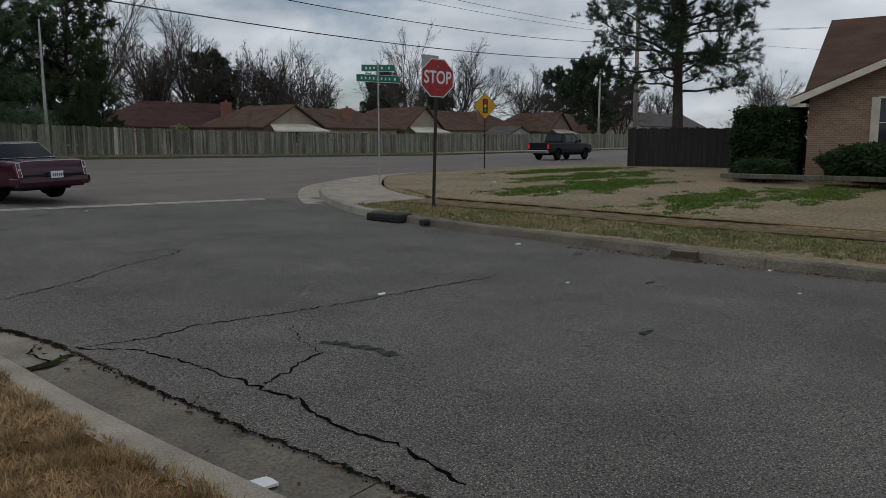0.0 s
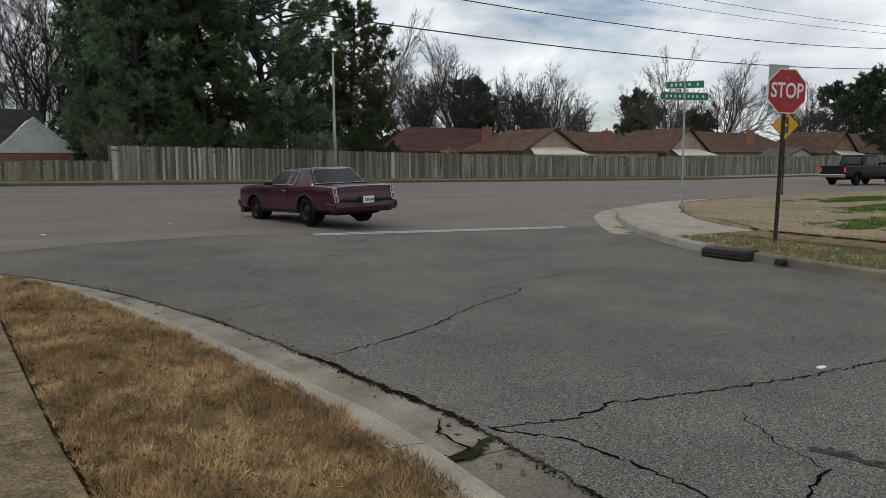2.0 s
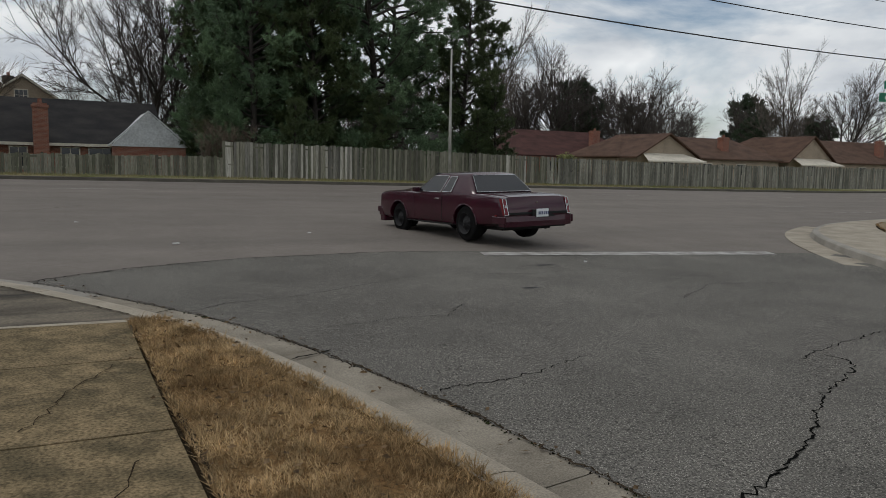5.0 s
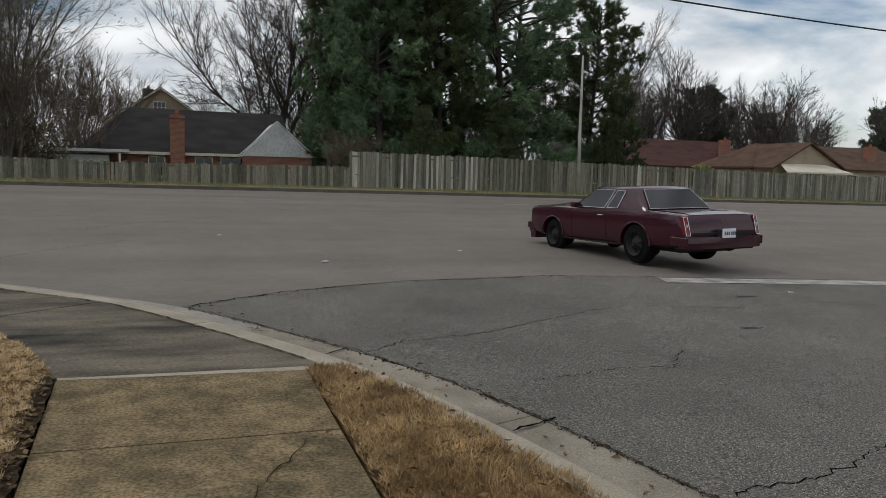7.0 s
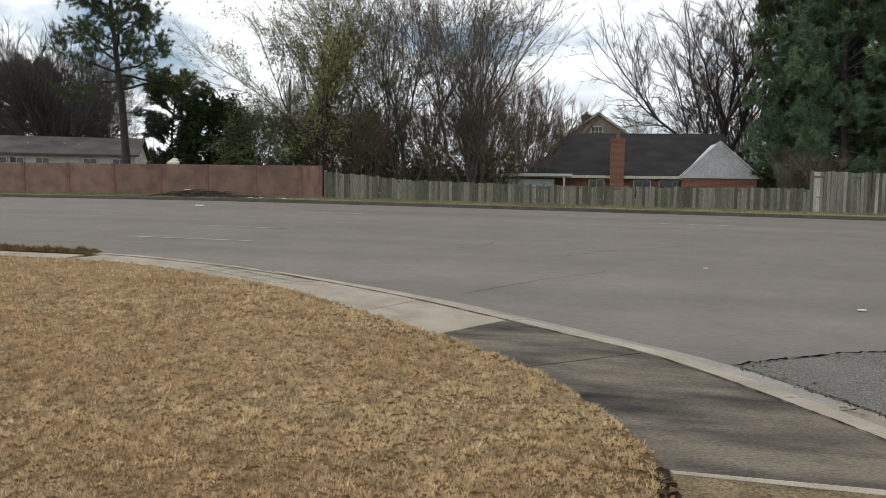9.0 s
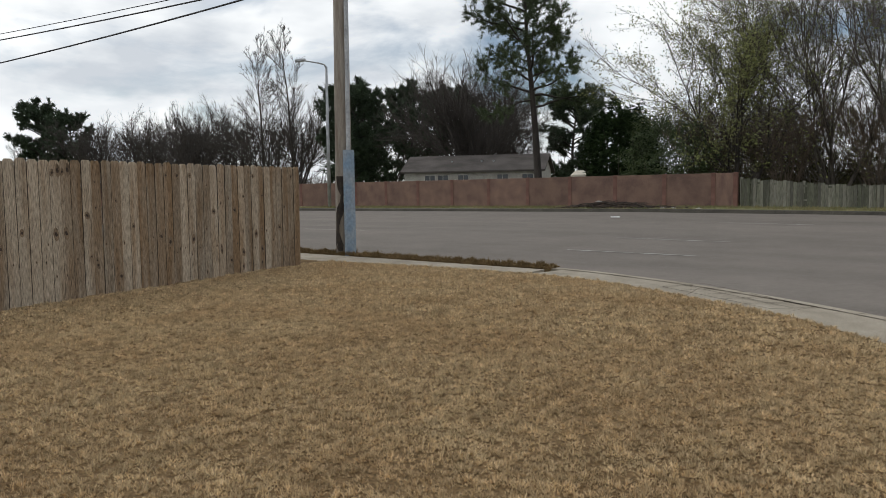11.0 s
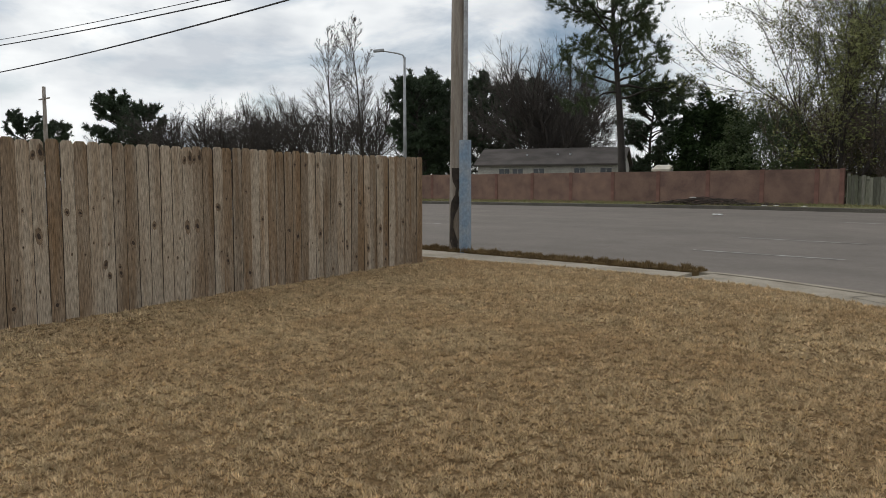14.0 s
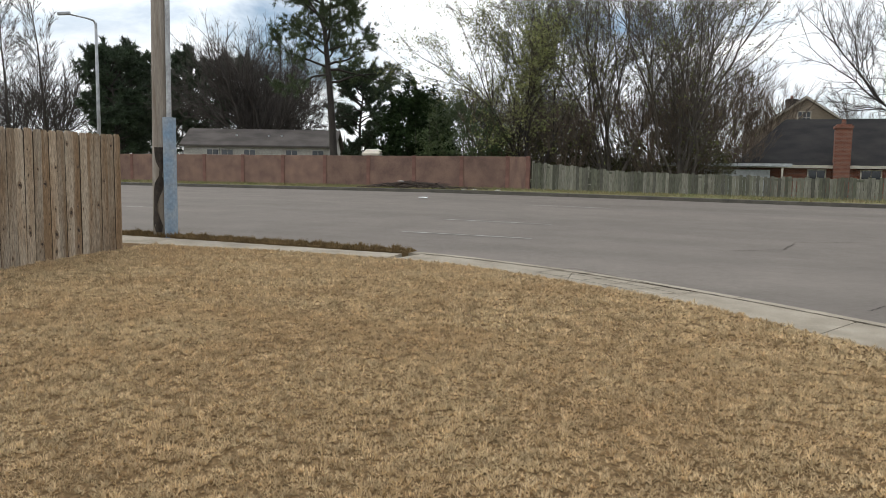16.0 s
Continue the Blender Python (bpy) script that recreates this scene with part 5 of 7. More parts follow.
# stop sign, its post leaning a little
R8 = 0.44
ss = thing("stop_sign", "red octagonal stop sign on a dark steel post", "stop sign", at=pose(14.50, 8.10, 0.10, 0, 1.8, -22))
solid("post", join(box(-0.03, 0.03, -0.012, 0.004, -0.2, 3.25), box(-0.03, -0.022, -0.012, 0.03, -0.2, 3.25), box(0.022, 0.03, -0.012, 0.03, -0.2, 3.25)), M_POST, ss)
face = solid("sign_face", moved(plate(ngon(R8, 8, math.pi / 8), 0.006), pose(0, -0.03, 2.86)), M_SIGNWHITE, ss, "white-bordered sign plate")
solid("red_panel", moved(plate(ngon(R8 * 0.95, 8, math.pi / 8), 0.003), pose(0, -0.0365, 2.86)), M_SIGNRED, face)
letters = new("letters", lettering("STOP", 0.36, M_SIGNWHITE))
letters.parent, letters.matrix_basis = face, pose(0, -0.041, 2.86) @ Matrix.Diagonal((0.80, 1, 1.05, 1))
solid("back_plate", moved(box(-0.40, 0.02, 0.0, 0.004, 0.1, 0.47), pose(0, -0.024, 2.86)), M_SIGNBACK, ss)
for z in (2.62, 3.1):
    solid("bolt", tube([(0, -0.046, z), (0, -0.03, z)], 0.012, 6), M_GALV, ss)

ys_ = thing("signal_ahead_sign", "yellow diamond signal-ahead warning sign on a thin post", "road sign", at=pose(33.6, 19.2, G(33.6, 19.2) + 0.1, 0, 0, -28))
solid("post", box(-0.03, 0.03, 0.0, 0.03, -0.2, 3.7), M_POST, ys_)
dia = solid("sign_face", moved(plate(ngon(0.66, 4), 0.006), pose(0, -0.02, 3.15)), M_SIGNBLACK, ys_)
solid("yellow_panel", moved(plate(ngon(0.63, 4), 0.003), pose(0, -0.026, 3.15)), M_SIGNYELLOW, dia)
solid("signal_housing", moved(plate([(-0.14, 0, -0.34), (-0.14, 0, 0.34), (0.14, 0, 0.34), (0.14, 0, -0.34)], 0.003), pose(0, -0.031, 3.15)), M_SIGNBLACK, dia)
for dz, m in ((0.21, M_LAMPRED), (0.0, M_LAMPAMBER), (-0.21, M_LAMPGREEN)):
    solid("signal_disc", moved(plate(ngon(0.09, 14), 0.003), pose(0, -0.035, 3.15 + dz)), m, dia)

ns = thing("street_name_sign", "green street name signs on a slim galvanised post", "street sign", at=pose(19.43, 13.93, G(19.43, 13.93) + 0.14))
solid("post", tube([(0, 0, -0.2), (0, 0, 3.78)], 0.028, 8), M_GALV, ns)
for z, w, h, turn_, bars in ((3.30, 1.50, 0.23, -20, (-0.58, -0.44, -0.30, -0.16, -0.02, 0.12, 0.26, 0.40, 0.60)), (3.62, 1.02, 0.21, -50, (-0.36, -0.24, -0.12, 0.0, 0.12, 0.34))):
    m = pose(0.0, 0, z, 0, 0, turn_)
    blade = solid("name_blade", moved(plate([(-w / 2, 0, -h / 2), (-w / 2, 0, h / 2), (w / 2, 0, h / 2), (w / 2, 0, -h / 2)], 0.012), m), M_SIGNGREEN, ns)
    for s, wd in ((h / 2, 0.012), (-h / 2, 0.012)):
        solid("border", moved(box(-w / 2, w / 2, -0.009, -0.0055, s - wd if s > 0 else s, s if s > 0 else s + wd), m), M_SIGNWHITE, blade)
    for k, x in enumerate(bars):
        solid("bar", moved(box(x - 0.026, x + 0.026, -0.009, -0.0055, -0.036 if k % 3 else -0.042, 0.038), m), M_SIGNWHITE, blade)
solid("bracket", tube([(0, 0, 3.40), (0, 0, 3.54)], 0.045, 8), M_GALV, ns)

drain = tagged(new("storm_drain"), "black cast-iron storm drain inlet in the kerb", "storm drain")
solid("inlet", bevelled(box(12.42, 12.86, 7.38, 8.25, 0.02, 0.20), 0.055, 3), M_IRON, drain)
for k in range(2):
    solid("grate_bar", bevelled(box(12.405, 12.44, 7.44, 8.19, 0.065 + 0.05 * k, 0.085 + 0.05 * k), 0.008, 1), M_IRON, drain)
drain2 = tagged(new("drain_notch"), "small dark outlet notch in the kerb", "drain outlet")
solid("outlet", tube([(12.32, 6.75, 0.09), (12.50, 6.75, 0.09)], 0.06, 10), M_IRON, drain2)

# litter and leaves
rng = random.Random(8)


def scrap(x, y, size, lift, m, name, label, on=None):
    n = 7
    v = [(x + size * math.cos(6.283 * k / n) * rng.uniform(0.5, 1.1), y + 0.6 * size * math.sin(6.283 * k / n) * rng.uniform(0.5, 1.1), (on or G)(x, y) + lift + rng.uniform(0.004, size * 0.22)) for k in range(n)]
    v.append((x, y, (on or G)(x, y) + lift + size * 0.18))
    low = [(a, b, (on or G)(x, y) + lift) for a, b, _ in v[:n]]
    f = [(k, (k + 1) % n, n) for k in range(n)] + [(n + 1 + k, n + 1 + (k + 1) % n, (k + 1) % n, k) for k in range(n)]
    return tagged(solid(name, (v + low, f), m), label, "litter", "scraps of litter")


scrap(3.22, 0.72, 0.15, 0.012, M_LITTER, "paper_scrap", "crumpled white paper scrap in the gutter")
for x, y, s in ((7.10, 3.26, 0.09), (11.57, 4.2, 0.10), (9.1, 2.05, 0.07), (10.33, -0.27, 0.07), (12.0, 1.66, 0.10), (3.46, 16.9, 0.11), (11.8, 0.4, 0.08), (9.4, 13.3, 0.07), (2.2, 20.8, 0.08), (-14.5, 34.8, 0.3), (6.3, 18.2, 0.06)):
    scrap(x, y, s * 0.7, 0.012, M_LITTER, "paper_scrap", "small pale scrap lying on the asphalt")
for x, y in ((18.2, 10.4), (22.5, 11.6), (20.2, 8.0)):
    scrap(x, y, 0.09, 0.03, M_LITTER, "paper_scrap", "white scrap of litter on the dry grass", east_height)
lv, lf = [], []
for _ in range(1500):
    u = rng.random()
    if u < 0.30:
        x, y = rng.gauss(12.0, 0.10) - 0.12, rng.uniform(-3, 3.5)
        z = G(x, y) + 0.012
    elif u < 0.42:
        p = EDGE[rng.randrange(12, 60)]
        x, y = p[0] + rng.gauss(-0.08, 0.10), p[1] + rng.gauss(0, 0.3)
        z = G(x, y) + 0.02
    elif u < 0.70:
        y = rng.uniform(4.5, 10.3)
        x = 0.175 + rng.gauss(0, 0.03)
        z = G(x, y) + 0.184
    else:
        x, y = rng.uniform(1.68, 2.6), rng.uniform(-1, 10)
        z = strip_height(x, y) + 0.035
    a, s = rng.uniform(0, 6.28), rng.uniform(0.012, 0.035) * (1.15 if 0.42 < u < 0.70 else 1)
    k = len(lv)
    lv += [(x + s * math.cos(a), y + s * math.sin(a), z + rng.uniform(0.0, 0.015)), (x - 0.4 * s * math.sin(a), y + 0.4 * s * math.cos(a), z + rng.uniform(0.004, 0.02)), (x - s * math.cos(a), y - s * math.sin(a), z + rng.uniform(0, 0.012)),
           (x + 0.4 * s * math.sin(a), y - 0.4 * s * math.cos(a), z + 0.003)]
    lf.append((k, k + 1, k + 2, k + 3))
tagged(solid("dead_leaves", (lv, lf), M_LEAFLITTER), "scattered brown dead leaves along the edges", "leaves", kind="stuff")
gap = tagged(solid("edge_gap", join(strip(wander(dense([(0.18, -2), (0.18, 10.45)], 0.2), 0.006, 0.05, 31), (0.034, 0.052), LIFT + 0.026, 5), strip(wander(dense([(1.655, -2), (1.665, 3.0), (1.74, 6.0), (1.80, 8.0), (1.885, 10.2)], 0.2), 0.006, 0.04, 32), (0.006, 0.022), LIFT + 0.014, 6)), M_JOINT),
             "dark soil gap along the sidewalk edges", "soil", kind="structure")

# heap of cut branches on the far verge
heap = tagged(new("brush_pile"), "heap of cut brown branches on the verge", "brush pile")
some = []
for _ in range(210):
    x = rng.gauss(-16.8, 1.9)
    x = max(-19.6, min(-13.7, x))
    hgt = 0.36 * math.exp(-((x + 17.4) / 2.2) ** 2) + 0.10
    y, z = 40.7 + rng.gauss(0, 0.35), 0.98 + rng.uniform(0.02, hgt)
    a, l = rng.gauss(0, 0.6), rng.uniform(0.6, 1.8)
    some.append(tube([(x - l / 2 * math.cos(a), y - l / 2 * math.sin(a), z - 0.05), (x, y, z + rng.uniform(-0.03, 0.08)), (x + l / 2 * math.cos(a), y + l / 2 * math.sin(a), z + rng.uniform(-0.15, 0.1))], [0.02, 0.016, 0.006], 4, False))
tagged(solid("brushwood", join(*some), M_BRUSH, heap), kind="stuff")
scrap(-17.9, 40.5, 0.20, 0.45, M_LITTER, "white_bag", "crumpled white bag on the brush heap")
for x in (-14.6, -14.1, -13.0):
    scrap(x, 40.1, 0.14, 0.14, M_LITTER, "paper_scrap", "white litter on the far verge")

# ---------------------------------------------------------------- trees


def limb(out, p, d, length, r0, r1, segs, rng, wob, lift, sides):
    pts, dirs = [p.copy()], [d.copy()]
    for _ in range(segs):
        d = (d + Vector((rng.gauss(0, wob), rng.gauss(0, wob), rng.gauss(0, wob) + lift))).normalized()
        p = p + d * (length / segs)
        pts.append(p.copy())
        dirs.append(d.copy())
    out.append(tube(pts, [r0 + (r1 - r0) * i / segs for i in range(segs + 1)], sides, False))
    return pts, dirs


def aside(d, angle, rng, flat=0.0):
    u = d.orthogonal().normalized()
    u.rotate(Matrix.Rotation(rng.uniform(0, 6.283), 3, d))
    if flat:
        u.z *= 1 - flat
        u.normalize()
    return (d * math.cos(angle) + u * math.sin(angle)).normalized()


def grow(rng, p, d, length, r, level, o):
    """A limb that forks and forks again until it ends in twigs."""
    r = max(r, o["twig"])
    if level <= 0:
        for k in range(3):
            q = p if k == 0 else p + d * (length * rng.uniform(0.1, 0.5))
            e = q + (d + Vector((rng.gauss(0, 0.35), rng.gauss(0, 0.35), 0.10))).normalized() * (length * (1.0 if k == 0 else rng.uniform(0.5, 0.9)))
            u = d.orthogonal().normalized() * r
            w = d.cross(u)
            o["fine"].append(([tuple(q + u), tuple(q - 0.5 * u + 0.87 * w), tuple(q - 0.5 * u - 0.87 * w), tuple(e)], [(0, 1, 3), (1, 2, 3), (2, 0, 3)]))
            o["tips"] += [q.lerp(e, 0.55), e]
        return
    segs = 3 if level > 2 else 2
    pts, dirs = limb(o["wood"] if level > 2 else o["fine"], p, d, length, r, max(r * 0.74, o["twig"] * 0.9), segs, rng, o["wob"], o["lift"], 5 if level > 3 else 3)
    for k in range(2 + (rng.random() < o["third"])):
        turn_by = o["spread"] * (rng.uniform(0.15, 0.5) if k == 0 else rng.uniform(0.6, 1.15))
        grow(rng, pts[-1], aside(dirs[-1], turn_by, rng), length * (rng.uniform(0.80, 0.95) if k == 0 else rng.uniform(0.6, 0.88)), r * (0.74 if k == 0 else 0.55), level - 1, o)
    for _ in range(o["side"]):
        k = rng.randrange(1, segs + 1)
        grow(rng, pts[k - 1].lerp(pts[k], rng.random()), aside(dirs[k], o["spread"] * rng.uniform(0.8, 1.4), rng), length * rng.uniform(0.4, 0.7), r * 0.38, max(0, level - 3 + (rng.random() < 0.4)), o)


def bare_tree(seed, height, form="crown", stems=1, mains=4, levels=6, spread=0.6, trunk=0.2, clear=0.16, lift=0.04, wob=0.09, twig=0.006, third=0.4, side=3):
    """Leafless tree of that height: trunk or several stems, forking limbs and twigs. Returns these three and the twig ends."""
    rng = random.Random(seed)
    stem = []
    o = dict(spread=spread, lift=lift, wob=wob, twig=twig, third=third, side=side, wood=[], fine=[], tips=[])
    up_ = Vector((0, 0, 1))
    if form == "leader":
        pts, dirs = limb(stem, Vector((0, 0, -0.2)), up_, height, trunk, twig, 10, rng, 0.03, 0.03, 7)
        n = 60
        for i in range(n):
            u = clear + (0.97 - clear) * (i + rng.random()) / n
            k = min(int(u * 10), 9)
            l1 = height * (0.040 + 0.075 * (1 - u)) * rng.uniform(0.7, 1.2)
            grow(rng, pts[k].lerp(pts[k + 1], u * 10 - k), aside(dirs[k], rng.uniform(0.5, 0.8), rng), l1, trunk * 0.30 * (1.1 - u), 3, o)
    elif form == "stems":
        for s in range(stems):
            d = aside(up_, rng.uniform(0.08, 0.46), rng)
            l1 = height * rng.uniform(0.20, 0.30)
            pts, dirs = limb(stem, Vector((rng.gauss(0, 0.25), rng.gauss(0, 0.25), -0.2)), d, l1, trunk * rng.uniform(0.5, 0.9), trunk * 0.42, 4, rng, 0.06, 0.02, 6)
            for k in range(2):
                grow(rng, pts[-1], aside(dirs[-1], spread * rng.uniform(0.2, 0.8), rng), l1 * rng.uniform(0.7, 0.95), trunk * 0.38, levels - 1, o)
            for _ in range(2):
                grow(rng, pts[rng.randrange(1, 4)], aside(dirs[2], spread * rng.uniform(0.8, 1.5), rng), l1 * rng.uniform(0.4, 0.6), trunk * 0.16, levels - 3, o)
    else:
        pts, dirs = limb(stem, Vector((0, 0, -0.2)), up_, height * clear + 0.2, trunk, trunk * 0.8, 4, rng, 0.04, 0.02, 8)
        for i in range(mains):
            d = aside(up_, rng.uniform(0.10, 0.22) if i == 0 else spread * rng.uniform(0.75, 1.35), rng)
            d.rotate(Matrix.Rotation(6.283 * i / mains, 3, up_))
            grow(rng, pts[-1 if i < 2 else -2], d, height * rng.uniform(0.17, 0.22), trunk * rng.uniform(0.42, 0.6), levels, o)
    parts = [join(*stem), join(*o["wood"]), join(*o["fine"])]
    f = height / max(v[2] for part_ in parts for v in part_[0])
    return tuple(([(x * f, y * f, z * f) for x, y, z in v], fc) for v, fc in parts), [t * f for t in o["tips"]]


def flecks(points, rng, per, size, spread, flat=0.0):
    """Small two-sided leaf blades scattered round points."""
    v, f = [], []
    for p in points:
        for _ in range(per):
            c = p + Vector((rng.gauss(0, spread), rng.gauss(0, spread), rng.gauss(0, spread * (1 - flat))))
            a = Vector((rng.gauss(0, 1), rng.gauss(0, 1), rng.gauss(0, 0.7))).normalized()
            b = a.orthogonal().normalized()
            s = size * rng.uniform(0.6, 1.3)
            k = len(v)
            v += [tuple(c - a * s), tuple(c + b * s * 0.42), tuple(c + a * s), tuple(c - b * s * 0.42)]
            f.append((k, k + 1, k + 2, k + 3))
    return v, f


def tufts(ends, seed, per, length, width, loose=0.6):
    """Pine needles: fine blades bursting from the tip of each twig. ends: (place, direction)."""
    rs = np.random.RandomState(seed)
    p = np.repeat(np.array([tuple(e) for e, _ in ends]), per, 0)
    d = np.repeat(np.array([tuple(v) for _, v in ends]), per, 0)
    n = len(p)
    a = d * 0.75 + rs.normal(0, loose, (n, 3)) + (0, 0, 0.12)
    a /= np.linalg.norm(a, axis=1)[:, None]
    b = np.cross(a, rs.normal(0, 1, (n, 3)))
    b /= np.linalg.norm(b, axis=1)[:, None] + 1e-9
    s = length * rs.uniform(0.6, 1.25, n)[:, None]
    base = p - d * (length * 0.9 * rs.uniform(0, 1, n)[:, None]) + rs.normal(0, 0.10 * length, (n, 3))
    v = np.stack([base - b * width, base + b * width, base + a * s], 1).reshape(-1, 3)
    return v.tolist(), np.arange(3 * n).reshape(-1, 3).tolist()


def pine(seed, height, clear, limbs, reach, trunk=0.24, per=24, needle=(0.24, 0.011), full=0.5, low=0.7, rise=0.35, twiggy=3.2, gap=0.0, fluff=0.34):
    """Pine with crooked limbs carrying clumps of tufted needles; full: where the crown is widest; gap: share of bare limbs."""
    rng = random.Random(seed)
    stem, wood, ends = [], [], []
    pts, dirs = limb(stem, Vector((0, 0, -0.2)), Vector((rng.gauss(0, 0.015), rng.gauss(0, 0.015), 1)).normalized(), height, trunk, 0.04, 12, rng, 0.025, 0.03, 9)
    for i in range(limbs):
        w = (i + rng.random()) / limbs
        u = clear + (0.99 - clear) * w
        k = min(int(u * 12), 11)
        p = pts[k].lerp(pts[k + 1], u * 12 - k)
        shape = low + (1 - low) * w / full if w < full else math.sqrt(max(0.02, 1 - ((w - full) / (1.04 - full)) ** 2))
        l1 = reach * shape * rng.uniform(0.55, 1.12)
        a = 2.4 * i + rng.uniform(-0.6, 0.6)
        d = Vector((math.cos(a), math.sin(a), rise * rng.uniform(-0.3, 1.5) + 0.5 * w)).normalized()
        b, bd = limb(wood, p, d, l1, 0.028 + 0.016 * l1, 0.014, 6, rng, 0.17, 0.03, 5)
        if rng.random() < gap:
            continue
        for j in range(int(2 + twiggy * l1)):
            v = 1 - 0.72 * rng.random() ** 1.3
            kk = min(int(v * 6), 5)
            q = b[kk].lerp(b[kk + 1], v * 6 - kk)
            c, cd = limb(wood, q, aside(bd[kk], rng.uniform(0.4, 1.1), rng, 0.3), rng.uniform(0.35, 0.95), 0.013, 0.006, 2, rng, 0.2, 0.12, 3)
            for _ in range(rng.randint(3, 6)):
                m = rng.randint(1, 2)
                dd = aside(cd[m], rng.uniform(0.2, 1.0), rng)
                ends.append((c[m] + dd * rng.uniform(0.05, fluff), dd))
    return (join(*stem), join(*wood)), tufts(ends, seed, per, *needle)


def tree(name, label, x, y, z, wood, bark, crown=None, leaf=None, scale=1.0, turn=0.0, category="tree", group="", crown_name="crown"):
    t = thing(name, label, category, group, at=pose(x, y, z, 0, 0, turn) @ Matrix.Scale(scale, 4))
    for part_name, piece in zip(("trunk", "branchwork", "twigwork"), wood):
        ob = solid(part_name, piece, bark, t, smooth=True)
        if part_name != "trunk":
            tagged(ob, kind="stuff")
    if crown and crown[1]:
        tagged(solid(crown_name, crown, leaf, t), kind="stuff")
    return t


def stand(x, y):
    return G(x, y) - 0.05


# evergreen row behind the tall fence
PINES = (dict(height=15.5, clear=0.10, limbs=78, reach=3.9, full=0.45, low=0.75, per=22, needle=(0.28, 0.020), twiggy=4.8),
         dict(height=16.0, clear=0.15, limbs=64, reach=5.2, trunk=0.34, full=0.55, low=0.65, per=22, needle=(0.28, 0.020), twiggy=4.4, gap=0.16, rise=0.22),
         dict(height=13.0, clear=0.06, limbs=70, reach=3.3, full=0.35, low=0.85, per=22, needle=(0.28, 0.020), twiggy=4.8))
variants = []
for s, opts in enumerate(PINES):
    wood, ndl = pine(100 + s, **opts)
    variants.append(tree("pine_tree", "dense dark green pine behind the tall fence", 0, 0, 0, wood, M_DARKBARK, ndl, M_NEEDLE if s != 2 else M_NEEDLE2, group="pines behind the fence"))
spots = [(14.0, 56.5, 0, 0.98), (14.5, 51.5, 0, 1.05), (17.2, 55.5, 1, 1.02), (18.6, 51.0, 2, 1.06), (22.96, 51.0, 1, 1.04), (26.6, 57.0, 1, 1.0), (28.9, 50.6, 2, 0.98), (19.6, 55.5, 0, 1.0), (30.2, 47.8, 2, 0.50), (21.6, 47.6, 2, 0.42), (15.0, 57.5, 2, 1.15), (16.0, 58.5, 0, 1.05), (15.8, 47.4, 2, 0.36), (28.2, 47.4, 2, 0.38)]
used = set()
for i, (x, y, k, sc) in enumerate(spots):
    m = pose(x, y, stand(x, y), 0, 0, 47 * i)
    if k not in used:
        used.add(k)
        variants[k].matrix_basis = m @ Matrix.Scale(sc, 4)
    else:
        c = copy_thing(variants[k], m)
        c.scale = (sc, sc, sc)

# leafless trees
KINDS = {
    "oak": dict(height=14.0, mains=6, levels=6, spread=0.60, trunk=0.26, clear=0.15, lift=0.055),
    "ash": dict(height=16.0, mains=4, levels=6, spread=0.50, trunk=0.24, clear=0.20, lift=0.05),
    "round": dict(height=11.0, mains=5, levels=6, spread=0.66, trunk=0.22, clear=0.12, lift=0.045),
    "poplar": dict(height=17.0, form="leader", trunk=0.17, clear=0.08, lift=0.09, spread=0.45, side=1),
    "clump": dict(height=15.5, form="stems", stems=6, levels=6, spread=0.50, trunk=0.20, lift=0.008, side=3),
    "farround": dict(height=11.0, mains=5, levels=6, spread=0.62, trunk=0.24, clear=0.12, lift=0.06, side=2),
    "faroak": dict(height=14.0, mains=5, levels=6, spread=0.56, trunk=0.30, clear=0.16, lift=0.055, side=2),
    "brush": dict(height=7.5, form="stems", stems=8, levels=4, spread=0.45, trunk=0.07, lift=0.03),
}
BARE = {}


def bare(kind, x, y, scale=1.0, turn=0.0, bark=None, label="bare winter tree with fine spreading twigs", buds=0, seed=None, twig=None):
    key = (kind, buds, seed)
    z = stand(x, y)
    if key not in BARE:
        opts = dict(KINDS[kind])
        wood, tips = bare_tree(sum(map(ord, kind)) + (seed or 0), twig=twig or (0.007 if kind == "clump" else 0.010 if kind == "brush" else 0.011 if kind[:3] == "far" else 0.014 if kind == "poplar" else 0.008), **opts)
        crown = None
        rng = random.Random(1)
        if buds:
            crown = flecks(rng.sample(tips, min(len(tips), buds)), rng, 2, 0.076, 0.12)
        BARE[key] = tree("bare_tree", label, x, y, z, wood, bark or M_BARK, crown, M_BUD, scale, turn, crown_name="spring_growth")
        return BARE[key]
    c = copy_thing(BARE[key], pose(x, y, z, 0, 0, turn))
    c.scale = (scale, scale, scale)
    c["label"] = label
    return c


bare("clump", -14.0, 49.5, 1.0, 10, buds=14000, label="budding multi-stemmed tree behind the plank fence")
bare("clump", -9.6, 50.5, 1.02, 130, M_BARKGREY, seed=7, buds=2200, label="tall grey multi-stemmed bare tree behind the plank fence")
bare("clump", -5.6, 50.0, 1.0, 250, M_BARKGREY, seed=7, buds=2200, label="bare multi-stemmed tree leaning over the fence")
bare("brush", -5.2, 51.6, 1.0, 0, M_TWIG, label="thicket of reddish bare saplings")
bare("brush", -7.4, 49.2, 0.85, 100, M_TWIG, label="thicket of reddish bare saplings")
bare("brush", -11.4, 48.8, 0.75, 200, M_TWIG, label="thicket of reddish bare saplings")
bare("brush", 12.6, 48.2, 0.50, 60, M_TWIG, label="low leafless shrub behind the fence")
